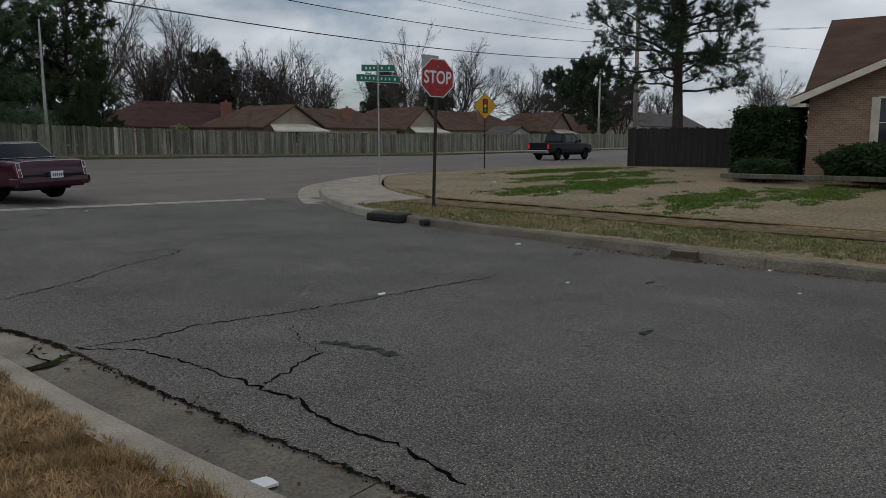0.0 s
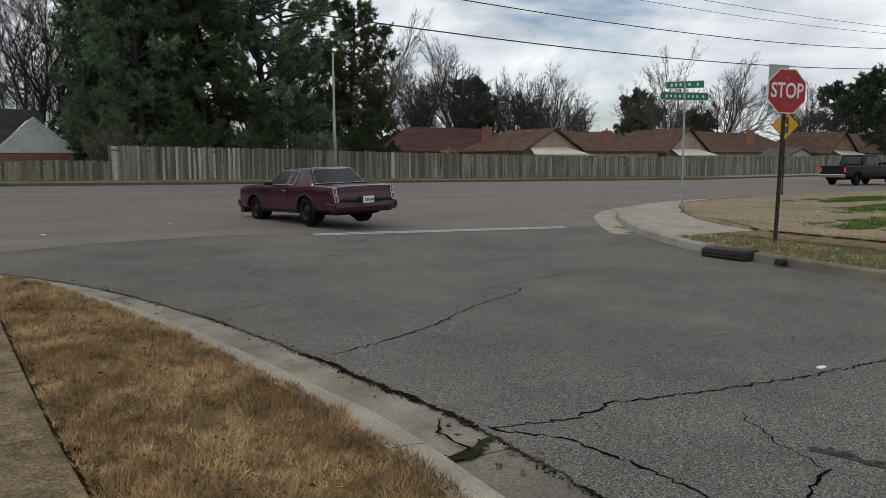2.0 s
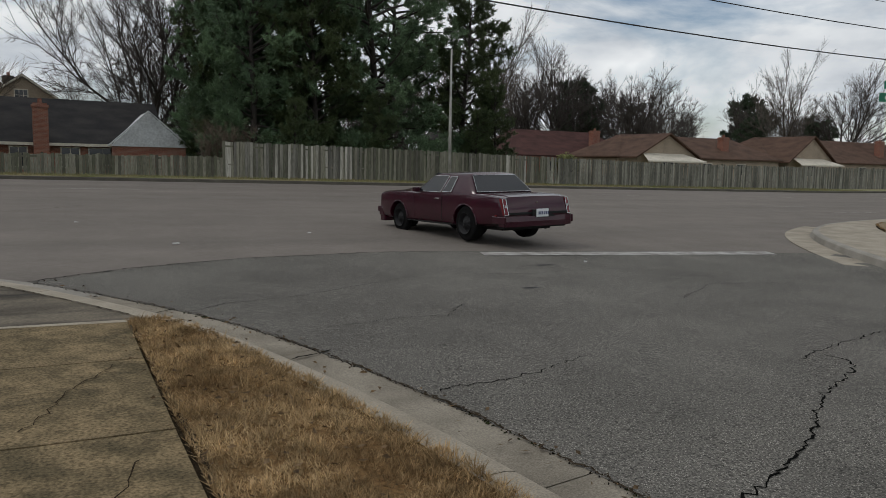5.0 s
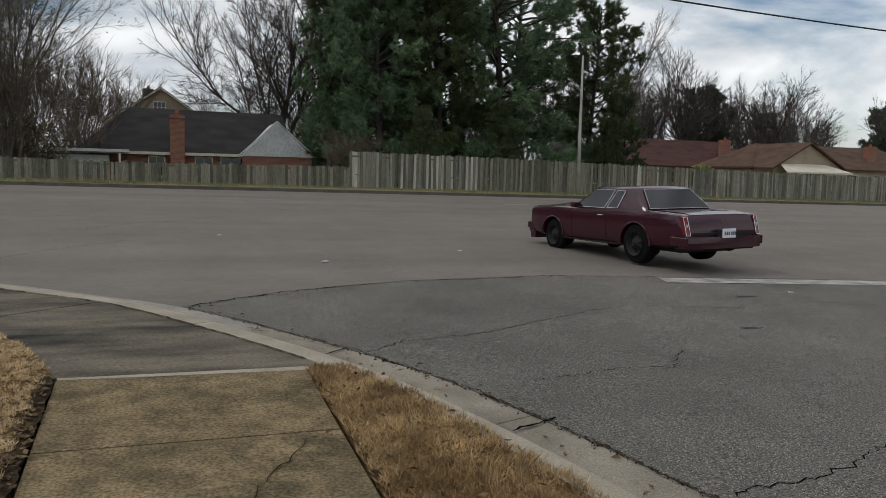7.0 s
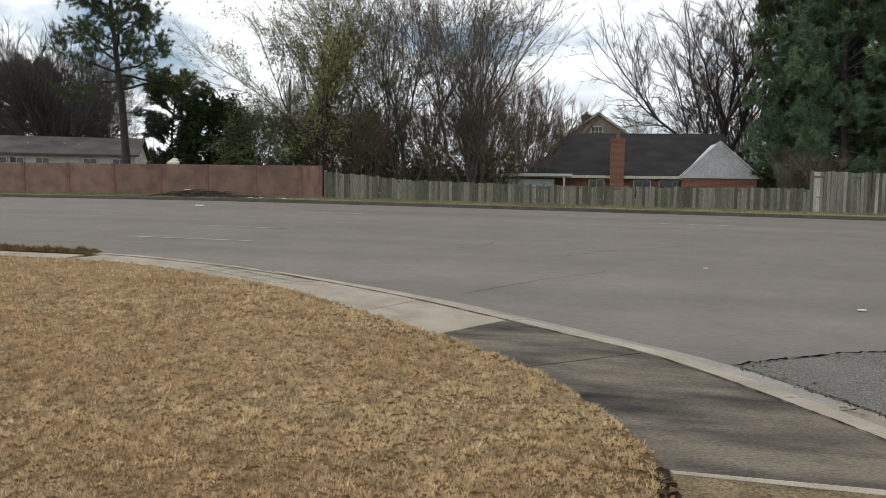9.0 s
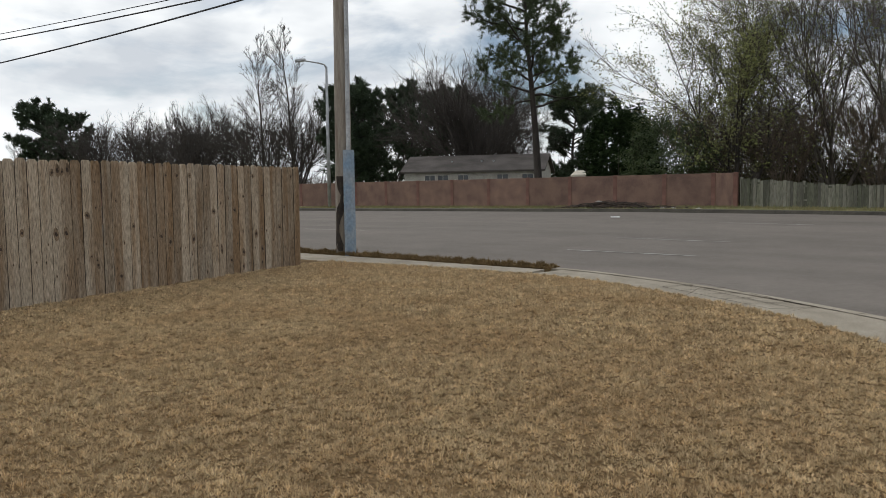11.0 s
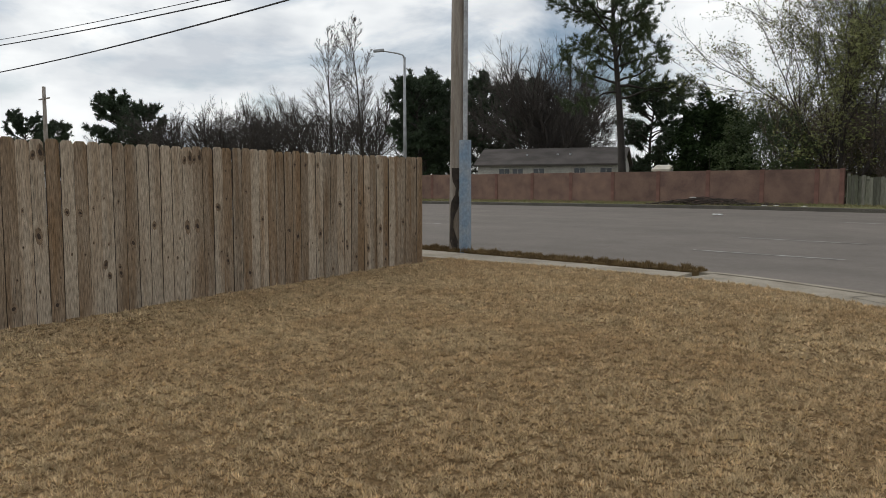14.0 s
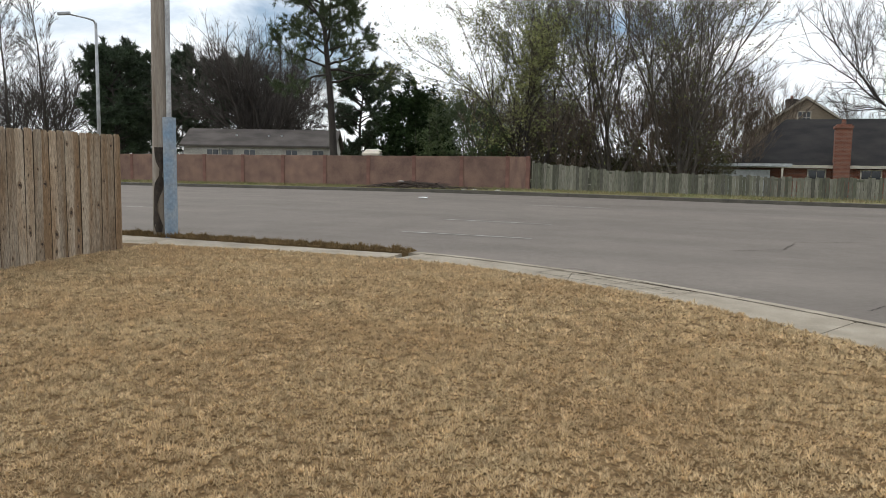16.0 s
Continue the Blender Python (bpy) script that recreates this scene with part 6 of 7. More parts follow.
bare("brush", -16.2, 49.4, 0.8, 300, M_TWIG, label="thicket of reddish bare saplings")
for i, (x, y, sc) in enumerate(((-12.6, 54.0, 0.8), (-5.2, 53.5, 0.9), (-3.4, 62.0, 1.35), (-1.2, 64.5, 1.15), (-6.0, 61.0, 1.4), (-8.5, 53.5, 0.9), (-15.2, 53.5, 0.85), (-2.2, 69.0, 1.1), (12.2, 52.0, 0.55), (11.6, 50.0, 0.4))):
    bare("brush", x, y, sc, 77 * i + 20, M_TWIG, label="thicket of reddish bare saplings")
bare("oak", 11.6, 70.0, 1.45, 0, label="tall bare tree behind the dark roof")
bare("ash", 8.4, 88.0, 0.7, 80, M_BARKGREY, label="small bare tree behind the gabled house")
bare("ash", 37.5, 62.0, 1.02, 200, M_BARKGREY, label="pale bare tree beside the pines")
bare("farround", 58.9, 85.0, 1.50, 0, label="wide bare tree above the roofs")
bare("faroak", 66.5, 86.0, 1.48, 40, label="large bare oak above the roofs")
bare("farround", 72.5, 80.0, 1.42, 130, label="round bare tree above the roofs")
bare("farround", 112.0, 108.0, 1.40, 210, label="distant bare tree beyond the roofs")
bare("farround", 130.0, 110.0, 1.65, 20, label="distant bare tree beyond the roofs")
bare("ash", 104.0, 80.0, 1.30, 100, M_BARKGREY, label="tall bare tree beyond the brown roofs")
bare("faroak", 111.0, 76.0, 1.36, 200, label="broad bare oak beyond the brown roofs")
bare("faroak", 200.0, 112.0, 1.75, 300, label="distant bare tree beyond the roofs")
bare("farround", 300.0, 110.0, 2.3, 90, label="distant bare tree beyond the roofs")
bare("farround", 160.0, 120.0, 1.7, 30, label="distant bare tree beyond the roofs")
bare("farround", 78.6, 17.3, 0.85, 15, label="bare tree beyond the dark fence")
bare("farround", 138.8, 57.5, 1.35, 75, label="distant bare tree beyond the junction")
bare("faroak", 150.0, 66.0, 1.10, 140, label="distant bare tree beyond the junction")
for i, (x, y, sc) in enumerate(((62, 12.0, 0.50), (68, 16.0, 0.55), (74, 10.0, 0.60), (84, 15.0, 0.60), (92, 12.0, 0.7), (98, 20.5, 0.6), (110, 18.0, 0.7))):
    bare("brush", x, y, sc, 53 * i, M_TWIG, label="low brown thicket beyond the dark fence")
bare("poplar", -82.8, 75.0, 1.40, 0, label="slender upright bare poplar beyond the lamp")
bare("poplar", -78.3, 76.0, 1.42, 120, label="slender upright bare poplar beyond the lamp")
bare("oak", -44.2, 66.5, 1.08, 120, buds=0, label="spreading bare tree behind the low house")
bare("round", -40.8, 70.0, 0.92, 60, label="round bare tree behind the low house")
bare("oak", -40.6, 63.5, 1.02, 250, label="bare tree behind the low house")
for i, (x, y, k, sc) in enumerate(((-92, 78, "round", 1.35), (-99.5, 76, "oak", 1.12), (-106, 80, "round", 1.45), (-114, 76, "round", 1.38), (-124, 82, "oak", 1.2), (-133, 80, "round", 1.6), (-88, 86, "oak", 1.25), (-72, 82, "round", 1.35), (-66, 74, "round", 1.1),
                                   (-146, 86, "round", 1.4), (-51, 84, "round", 1.3), (-30, 92, "round", 1.2), (-22, 95, "oak", 0.9), (-190, 95, "round", 1.5), (-230, 100, "oak", 1.5), (46, 96, "round", 1.3), (82, 100, "oak", 1.3), (92, 98, "round", 1.25), (52, 104, "oak", 1.4), (145, 105, "round", 1.5), (38, 90, "round", 1.2), (240, 120, "oak", 1.9), (180, 100, "round", 1.6), (-84, 92, "oak", 1.3), (-96, 88, "round", 1.5), (-110, 92, "oak", 1.35), (-120, 90, "round", 1.55), (-76, 94, "oak", 1.35), (-58, 90, "oak", 1.2), (-140, 96, "oak", 1.5), (-40, 98, "round", 1.2), (60, 112, "oak", 1.5), (74, 108, "round", 1.5), (100, 112, "round", 1.6), (120, 122, "oak", 1.7), (-6, 100, "round", 1.1), (20, 98, "oak", 1.1), (-14, 64, "round", 0.8), (-8, 70, "round", 0.9), (-18, 70, "round", 0.9))):
    bare("far" + k, x, y, sc, 63 * i, label="bare tree in a distant winter wood")
rng = random.Random(21)
for i in range(46):
    x = -150 + 6.2 * i + rng.uniform(-2, 2)
    bare("brush", x, rng.uniform(92, 104) if x > 6 or x < -26 else rng.uniform(56, 66), rng.uniform(0.4, 0.65) if x > 6 or x < -26 else rng.uniform(0.5, 0.8), 41 * i, M_TWIG, label="low brown thicket at the edge of the wood")

# dark evergreens in the distance
EV = []
for s in range(2):
    wood, ndl = pine(300 + s, 11.0, 0.22, 44, 3.6 + 0.5 * s, 0.25, 18, (0.42, 0.045), full=0.55, low=0.6, twiggy=3.6)
    EV.append([wood, ndl, None])
for i, (x, y, k, sc) in enumerate(((-59.4, 67, 0, 1.05), (-63.5, 72, 1, 1.12), (-54.0, 71, 1, 1.02), (-49.5, 73, 0, 1.0), (-157, 82, 1, 1.62), (-150, 84, 0, 1.45), (-205, 82, 1, 1.55), (-198, 86, 0, 1.4), (69.3, 88, 0, 1.12), (134.8, 110, 1, 1.1), (236, 112, 0, 2.1), (226, 116, 1, 1.9),
                                   (127, 57.4, 0, 1.3), (128, 92, 1, 0.9), (118, 98, 0, 0.9), (-36.5, 74, 1, 0.88), (-68, 80, 0, 1.0), (152, 128, 1, 1.5), (250, 105, 1, 1.6), (95, 120, 1, 1.2))):
    if EV[k][2] is None:
        EV[k][2] = tree("evergreen_tree", "dark rounded evergreen in the distance", x, y, stand(x, y), EV[k][0], M_DARKBARK, EV[k][1], M_NEEDLEDARK, sc, 31 * i, group="distant evergreens")
    else:
        c = copy_thing(EV[k][2], pose(x, y, stand(x, y), 0, 0, 31 * i))
        c.scale = (sc, sc, sc)

wood, ndl = pine(5, 15.4, 0.40, 40, 4.2, 0.27, 40, (0.26, 0.011), full=0.62, low=0.75, rise=0.30, twiggy=5.0, gap=0.08, fluff=0.6)
tree("tall_pine", "tall open pine with a bare crooked trunk above the panel wall", -25.4, 48.0, stand(-25, 48), wood, M_DARKBARK, ndl, M_NEEDLE2)
wood, ndl = pine(9, 14.5, 0.30, 52, 6.0, 0.36, 36, (0.26, 0.011), full=0.4, low=0.7, rise=0.28, twiggy=5.2, gap=0.06, fluff=0.65)
tree("tall_pine", "large dark pine beside the old fence", 44.0, 13.0, east_height(44, 13) - 0.05, wood, M_DARKBARK, ndl, M_NEEDLEDARK)


def shrub(name, label, x, y, z, rx, ry, rz, n, size, leaf, seed, category="shrub", box_like=False, rugged=0.13, needles=None):
    """A clipped or rounded shrub: twiggy core and many small leaves on an uneven outline."""
    rng = random.Random(seed)
    t = thing(name, label, category, at=pose(x, y, z))
    wood, pts = [], []
    for _ in range(26):
        d = Vector((rng.gauss(0, 0.6), rng.gauss(0, 0.6), 1)).normalized()
        limb(wood, Vector((rng.gauss(0, 0.1 * rx), rng.gauss(0, 0.1 * ry), 0)), d, rz * 0.9, 0.02, 0.005, 3, rng, 0.2, 0.05, 3)
    for _ in range(n):
        d = Vector((rng.gauss(0, 1), rng.gauss(0, 1), rng.gauss(0, 1))).normalized()
        if box_like:
            m = max(abs(d.x), abs(d.y), abs(d.z))
            d = d / m * 0.93
        bump = 1 + rugged * (noise.noise(d * 2.3 + Vector((seed, 0, 0))) + 0.6 * noise.noise(d * 5.1 + Vector((0, seed, 0))))
        r = bump * rng.uniform(0.55, 1.0) ** 0.4
        pts.append(Vector((d.x * rx * r, d.y * ry * r, rz * 0.5 + d.z * rz * 0.5 * r)))
    tagged(solid("stemwork", join(*wood), M_BARK, t), kind="stuff")
    mid = Vector((0, 0, rz * 0.35))
    tagged(solid("foliage", tufts([(q, (q - mid).normalized()) for q in pts], seed, *needles) if needles else flecks(pts, rng, 2, size, 0.05), leaf, t), kind="stuff")
    return t


shrub("hedge", "tall dark clipped hedge beside the brick house", 33.2, 5.6, 0.1, 1.3, 1.25, 2.75, 20000, 0.078, M_LEAF, 4, "hedge", True)
shrub("low_bush", "low rounded dark bush in front of the hedge", 31.0, 5.3, 0.15, 0.8, 1.1, 0.75, 2600, 0.07, M_LEAF, 6)
shrub("bush", "rounded dark evergreen bush below the window", 30.9, 1.2, 0.12, 1.2, 2.2, 1.35, 6000, 0.08, M_LEAF, 8)
shrub("magnolia", "dark glossy evergreen behind the panel wall", -21.0, 50.0, 0.9, 2.0, 1.9, 6.0, 13000, 0.11, M_LEAF, 12, "tree", rugged=0.55)
shrub("green_shrub", "olive green loose shrub behind the panel wall", -17.6, 49.0, 0.9, 2.6, 1.8, 5.2, 11000, 0.07, M_NEEDLE2, 13, rugged=0.6)
for i, (x, y, rx, rz) in enumerate(((-14.4, 51.0, 1.9, 4.0), (-11.2, 52.2, 1.8, 3.4), (-8.0, 52.0, 1.7, 3.6), (-4.8, 52.4, 1.6, 3.2))):
    shrub("scrub", "olive brown scrub below the bare trees", x, y, 0.8, rx, 1.4, rz, 3600, 0.06, M_OLIVE, 50 + i, rugged=0.7)
shrub("cedar", "dark green cedar beside the bare tree", 13.6, 60, 0.8, 2.2, 2.2, 6.0, 3600, 0.16, M_NEEDLE, 15, "tree", rugged=0.7, needles=(8, 0.3, 0.02))
for i, (x, y, rx, rz) in enumerate(((20.5, 48.6, 1.5, 3.0), (25.4, 48.4, 1.8, 2.9), (28.6, 49.0, 1.6, 3.6), (17.0, 50.2, 1.9, 3.2), (31.0, 53.0, 2.0, 3.0), (22.5, 53.0, 2.2, 3.3), (14.2, 52.4, 1.8, 3.0))):
    shrub("evergreen_bush", "dark evergreen undergrowth below the pines", x, y, 0.7, rx, 1.2, rz, 1300, 0.14, M_NEEDLE, 30 + i, rugged=0.8, needles=(9, 0.26, 0.015))
shrub("fence_vine", "yellow-green vine on the plank fence", 34.0, 44.9, 0.7, 1.1, 0.35, 2.0, 900, 0.09, M_BUD, 18)

# far woods closing the view: thin trunks and twigs beyond counting
rng = random.Random(77)
fv, ff = [], []
for _ in range(60000):
    x = rng.uniform(-330, 420)
    y = rng.uniform(118, 150) + 0.10 * abs(x)
    top = (5.5 + 4.5 * noise.noise(Vector((x * 0.03, 0, 4))) + 3 * noise.noise(Vector((x * 0.11, y * 0.1, 2)))) * rng.uniform(0.35, 1.25)
    z, w, l = 0.6 + rng.random() ** 2 * top * 0.5, rng.uniform(0.03, 0.16), rng.gauss(0, 0.9)
    k = len(fv)
    fv += [(x - w, y, z), (x + w, y, z), (x + l, y + rng.gauss(0, 0.5), z + max(1.0, top * 0.7))]
    ff.append((k, k + 1, k + 2))
tagged(solid("far_wood", (fv, ff), M_BARK), "grey-brown winter wood on the horizon", "woodland", kind="stuff")

# ---------------------------------------------------------------- vehicles
M_MAROON = material("maroon_paint", (0.040, 0.0036, 0.0125), rough=0.35, vary=0.14, scale=2.5, fine=300, bump=0, coat=0.7, fine_vary=0.05, spec=0.2)
M_TINT = plain("tinted_glass", (0.010, 0.011, 0.013), 0.04)
M_CHROME = plain("chrome", (0.62, 0.62, 0.62), 0.22, 1.0)
M_TYRE = material("tyre_rubber", (0.008, 0.008, 0.008), rough=0.9, spec=0.12, vary=0.2, scale=10, bump=0.1)
M_RIM = plain("black_rim", (0.005, 0.005, 0.006), 0.75)
M_TAIL = plain("tail_lens", (0.14, 0.008, 0.012), 0.15, 0.0, 0.5)
M_UNDER = plain("underbody", (0.010, 0.010, 0.010), 0.9)
M_PLATE = plain("plate_white", (0.68, 0.70, 0.72), 0.4)
M_PLATEINK = plain("plate_ink", (0.03, 0.04, 0.12), 0.5)
M_GREYPAINT = material("dark_grey_paint", (0.010, 0.011, 0.014), rough=0.45, spec=0.2, vary=0.1, scale=3, bump=0, coat=0.15, fine_vary=0.04)
M_LENS = plain("headlight_lens", (0.55, 0.56, 0.58), 0.1)


def loft(rings):
    k = len(rings[0])
    v = [p for r in rings for p in r]
    f = [(i * k + j, i * k + j + 1, (i + 1) * k + j + 1, (i + 1) * k + j) for i in range(len(rings) - 1) for j in range(k - 1)]
    return v, f + [tuple(reversed(range(k))), tuple(range((len(rings) - 1) * k, len(rings) * k))]


def cut_out(vf, cutters):
    """The solid with round openings cut through it (exact boolean)."""
    ob = bpy.data.objects.new("blank", mesh("blank", *vf, []))
    scene.collection.objects.link(ob)
    tmp = []
    for c in cutters:
        o = bpy.data.objects.new("cutter", mesh("cutter", *c, []))
        scene.collection.objects.link(o)
        md = ob.modifiers.new("cut", "BOOLEAN")
        md.operation, md.solver, md.object = "DIFFERENCE", "EXACT", o
        tmp.append(o)
    bpy.context.view_layer.update()
    me = bpy.data.meshes.new_from_object(ob.evaluated_get(bpy.context.evaluated_depsgraph_get()))
    for o in (*tmp, ob):
        bpy.data.objects.remove(o)
    return [tuple(v.co) for v in me.vertices], [tuple(p.vertices) for p in me.polygons]


def outward(vf):
    bm = bmesh.new()
    vs = [bm.verts.new(v) for v in vf[0]]
    for f in vf[1]:
        try:
            bm.faces.new([vs[i] for i in f])
        except ValueError:
            pass
    bmesh.ops.recalc_face_normals(bm, faces=bm.faces)
    bm.verts.index_update()
    res = [tuple(v.co) for v in bm.verts], [tuple(v.index for v in f.verts) for f in bm.faces]
    bm.free()
    return res


def body_rings(stations):
    """Cross-sections of a car body from (x, half width, sill, waist, shoulder, top, top half width)."""
    rings = []
    for x, w, sill, waist, shoulder, top, tw in stations:
        half = [(0.86 * w, sill), (0.955 * w, sill + 0.05), (0.985 * w, sill + 0.12), (w, waist), (0.985 * w, shoulder - 0.05), (0.965 * w, shoulder), (0.5 * (0.965 * w + tw), 0.35 * shoulder + 0.65 * top), (tw, top - 0.006), (0.4 * tw, top + 0.006)]
        ring = [(x, y, z) for y, z in half] + [(x, -y, z) for y, z in reversed(half)]
        rings.append(ring + [ring[0]])
    return rings


def wheel(parent, x, y, r, width, side):
    """side +1: outer face along +y."""
    prof = [(0.0, r * 0.60), (0.02, r * 0.66), (0.035, r * 0.80), (0.03, r * 0.93), (0.055, r * 0.985), (0.09, r), (width - 0.09, r), (width - 0.055, r * 0.985), (width - 0.03, r * 0.93), (width, r * 0.7), (width, r * 0.3)]
    n, v, f = 28, [], []
    for i in range(n):
        a = 2 * math.pi * i / n
        for d, rr in prof:
            v.append((x + rr * math.cos(a), y + side * (width / 2 - d), r + rr * math.sin(a)))
    k = len(prof)
    f = [(i * k + j, i * k + j + 1, ((i + 1) % n) * k + j + 1, ((i + 1) % n) * k + j) for i in range(n) for j in range(k - 1)]
    hub = thing("wheel", "", "")
    hub.parent = parent
    solid("tyre", outward((v, f)), M_TYRE, hub, smooth=True)
    o = y + side * (width / 2)
    rimprof = [(0.0, r * 0.62), (0.012, r * 0.57), (0.06, r * 0.53), (0.085, r * 0.48), (0.055, r * 0.36), (0.04, r * 0.24), (0.02, r * 0.20), (0.015, r * 0.10), (0.014, 0.001)]
    v, k = [], len(rimprof)
    for i in range(24):
        a = 2 * math.pi * i / 24
        for d, rr in rimprof:
            dd = d + (0.03 if 0.2 < rr / r < 0.5 and i % 3 == 0 else 0.0)
            v.append((x + rr * math.cos(a), o - side * dd, r + rr * math.sin(a)))
    f = [(i * k + j, i * k + j + 1, ((i + 1) % 24) * k + j + 1, ((i + 1) % 24) * k + j) for i in range(24) for j in range(k - 1)]
    rim = solid("rim", outward((v, f)), M_RIM, hub, smooth=True)
    solid("hub_cap", tube([(x, o - side * 0.03, r), (x, o + side * 0.004, r)], [0.042, 0.030], 10), M_RIM, hub)
    return hub


def disc_cutter(x, z, r, y0, y1):
    n = 28
    v = [(x + r * math.cos(2 * math.pi * i / n), y0, z + r * math.sin(2 * math.pi * i / n)) for i in range(n)] + [(x + r * math.cos(2 * math.pi * i / n), y1, z + r * math.sin(2 * math.pi * i / n)) for i in range(n)]
    return outward((v, [tuple(range(n)), tuple(reversed(range(n, 2 * n)))] + [(i, n + i, n + (i + 1) % n, (i + 1) % n) for i in range(n)]))


def quad_panel(a, b, c, d, t):
    """A thin pane over four corners, raised by t along its normal."""
    p = [Vector(q) for q in (a, b, c, d)]
    n = (p[1] - p[0]).cross(p[3] - p[0]).normalized()
    v = [tuple(q + n * t) for q in p] + [tuple(q - n * 0.004) for q in p]
    return outward((v, [(0, 1, 2, 3), (7, 6, 5, 4), (0, 4, 5, 1), (1, 5, 6, 2), (2, 6, 7, 3), (3, 7, 4, 0)]))


def trim_loop(points, r):
    pts = [*points, points[0]]
    return join(*[tube([a, b], r, 5) for a, b in zip(pts, pts[1:])])


def coupe():
    """Eighties two-door coupe with a formal roof; forward is +x, it stands on z = 0."""
    car = thing("car", "dark maroon two-door coupe with black wheels and chrome trim", "car")
    # x, half width, sill, waist, shoulder, top, half width of the top
    st = [(2.40, 0.80, 0.46, 0.62, 0.84, 0.885, 0.64), (2.35, 0.845, 0.37, 0.62, 0.895, 0.935, 0.68), (2.18, 0.875, 0.33, 0.62, 0.930, 0.965, 0.71), (1.85, 0.895, 0.32, 0.62, 0.950, 0.985, 0.74), (1.40, 0.905, 0.31, 0.62, 0.958, 0.995, 0.76), (0.95, 0.897, 0.30, 0.61, 0.958, 1.005, 0.77), (0.55, 0.888, 0.30, 0.60, 0.955, 1.0, 0.77),
          (0.0, 0.884, 0.30, 0.60, 0.952, 0.985, 0.78), (-0.5, 0.888, 0.30, 0.60, 0.955, 0.985, 0.78), (-0.95, 0.900, 0.30, 0.61, 0.966, 0.99, 0.78), (-1.345, 0.912, 0.31, 0.62, 0.974, 0.995, 0.78), (-1.75, 0.905, 0.33, 0.62, 0.970, 0.99, 0.77), (-2.15, 0.888, 0.36, 0.62, 0.958, 0.982, 0.76), (-2.44, 0.868, 0.39, 0.62, 0.940, 0.968, 0.74), (-2.535, 0.858, 0.42, 0.61, 0.915, 0.945, 0.72),
          (-2.60, 0.850, 0.45, 0.58, 0.77, 0.79, 0.70), (-2.64, 0.845, 0.46, 0.55, 0.64, 0.66, 0.70)]
    vf = outward(loft(body_rings(st)))
    cuts = []
    for x, r in ((1.40, 0.405), (-1.345, 0.425)):
        cuts += [disc_cutter(x, 0.345, r, 0.52, 1.2), disc_cutter(x, 0.345, r, -1.2, -0.52)]
    shell = solid("body", outward(cut_out(vf, cuts)), M_MAROON, car, smooth=True)
    shell.data.set_sharp_from_angle(angle=radians(32))
    solid("underbody", box(-2.3, 2.2, -0.62, 0.62, 0.27, 0.5), M_UNDER, car)
    for x in (1.40, -1.345):
        for s in (1, -1):
            solid("wheel_well", tube([(x, 0.50 * s, 0.44), (x, 0.53 * s, 0.44)], 0.33, 16), M_UNDER, car)
    # cabin: rings from the belt up to the roof
    n = 9
    rings = []
    for i in range(n):
        u = i / (n - 1)
        z = 0.945 + 0.435 * u
        xf = 0.84 - 0.74 * u
        xr = -1.58 + 0.45 * u ** 1.1
        w = 0.845 - 0.190 * u ** 1.25
        rings.append([(xf, w * 0.86, z), (xf + 0.05, w * 0.45, z), (xf + 0.06, 0, z), (xf + 0.05, -w * 0.45, z), (xf, -w * 0.86, z), (xf - 0.10, -w, z), (0.5 * (xf + xr), -w - 0.01, z), (xr + 0.10, -w * 0.985, z), (xr, -w * 0.90, z), (xr - 0.02, 0, z),
                      (xr, w * 0.90, z), (xr + 0.10, w * 0.985, z), (0.5 * (xf + xr), w + 0.01, z), (xf - 0.10, w, z), (xf, w * 0.86, z)])
    top = [(x * 0.93 - 0.03, y * 0.86, z + 0.028) for x, y, z in rings[-1]]
    crown = [(x * 0.72 - 0.14, y * 0.5, z + 0.046) for x, y, z in rings[-1]]
    solid("roof", outward(loft([*rings, top, crown])), M_MAROON, car, smooth=True).data.set_sharp_from_angle(angle=radians(38))

    solid("windscreen", quad_panel((0.735, 0.66, 1.01), (0.735, -0.66, 1.01), (0.19, -0.53, 1.345), (0.19, 0.53, 1.345), -0.075), M_TINT, car)
    back_g = [(-1.535, 0.72, 1.005), (-1.535, -0.72, 1.005), (-1.155, -0.565, 1.352), (-1.155, 0.565, 1.352)]
    solid("rear_window", quad_panel(*back_g, 0.030), M_TINT, car)
    solid("window_trim", trim_loop([(x - 0.024, y, z + 0.022) for x, y, z in back_g], 0.006), M_CHROME, car)
    for s in (1, -1):
        def on(x, z):
            u = (z - 0.945) / 0.435
            return (x, s * (0.857 - 0.190 * max(0, u) ** 1.25 + 0.006), z)
        door = [on(0.60, 1.0), on(-0.36, 1.0), on(-0.50, 1.350), on(0.10, 1.350)]
        quarter = [on(-0.44, 1.01), on(-0.76, 1.01), on(-0.83, 1.335), on(-0.58, 1.340)]
        for g in (door, quarter):
            solid("side_window", quad_panel(*g, 0.004), M_TINT, car)
            solid("window_trim", trim_loop([(x, y + s * 0.006, z) for x, y, z in g], 0.0075), M_CHROME, car)
        solid("door_handle", bevelled(box(-0.36, -0.20, s * 0.895 - 0.014, s * 0.895 + 0.014, 0.845, 0.872), 0.008, 1), M_CHROME, car)
        for xs_ in (0.70, -0.46):
            solid("door_seam", box(xs_ - 0.003, xs_ + 0.003, s * 0.890 - 0.003, s * 0.890 + 0.003, 0.36, 0.93), M_UNDER, car)
        solid("side_mirror", bevelled(box(0.50, 0.60, s * 0.93 - 0.09, s * 0.93 + 0.07, 0.985, 1.09), 0.03, 2), M_MAROON, car)
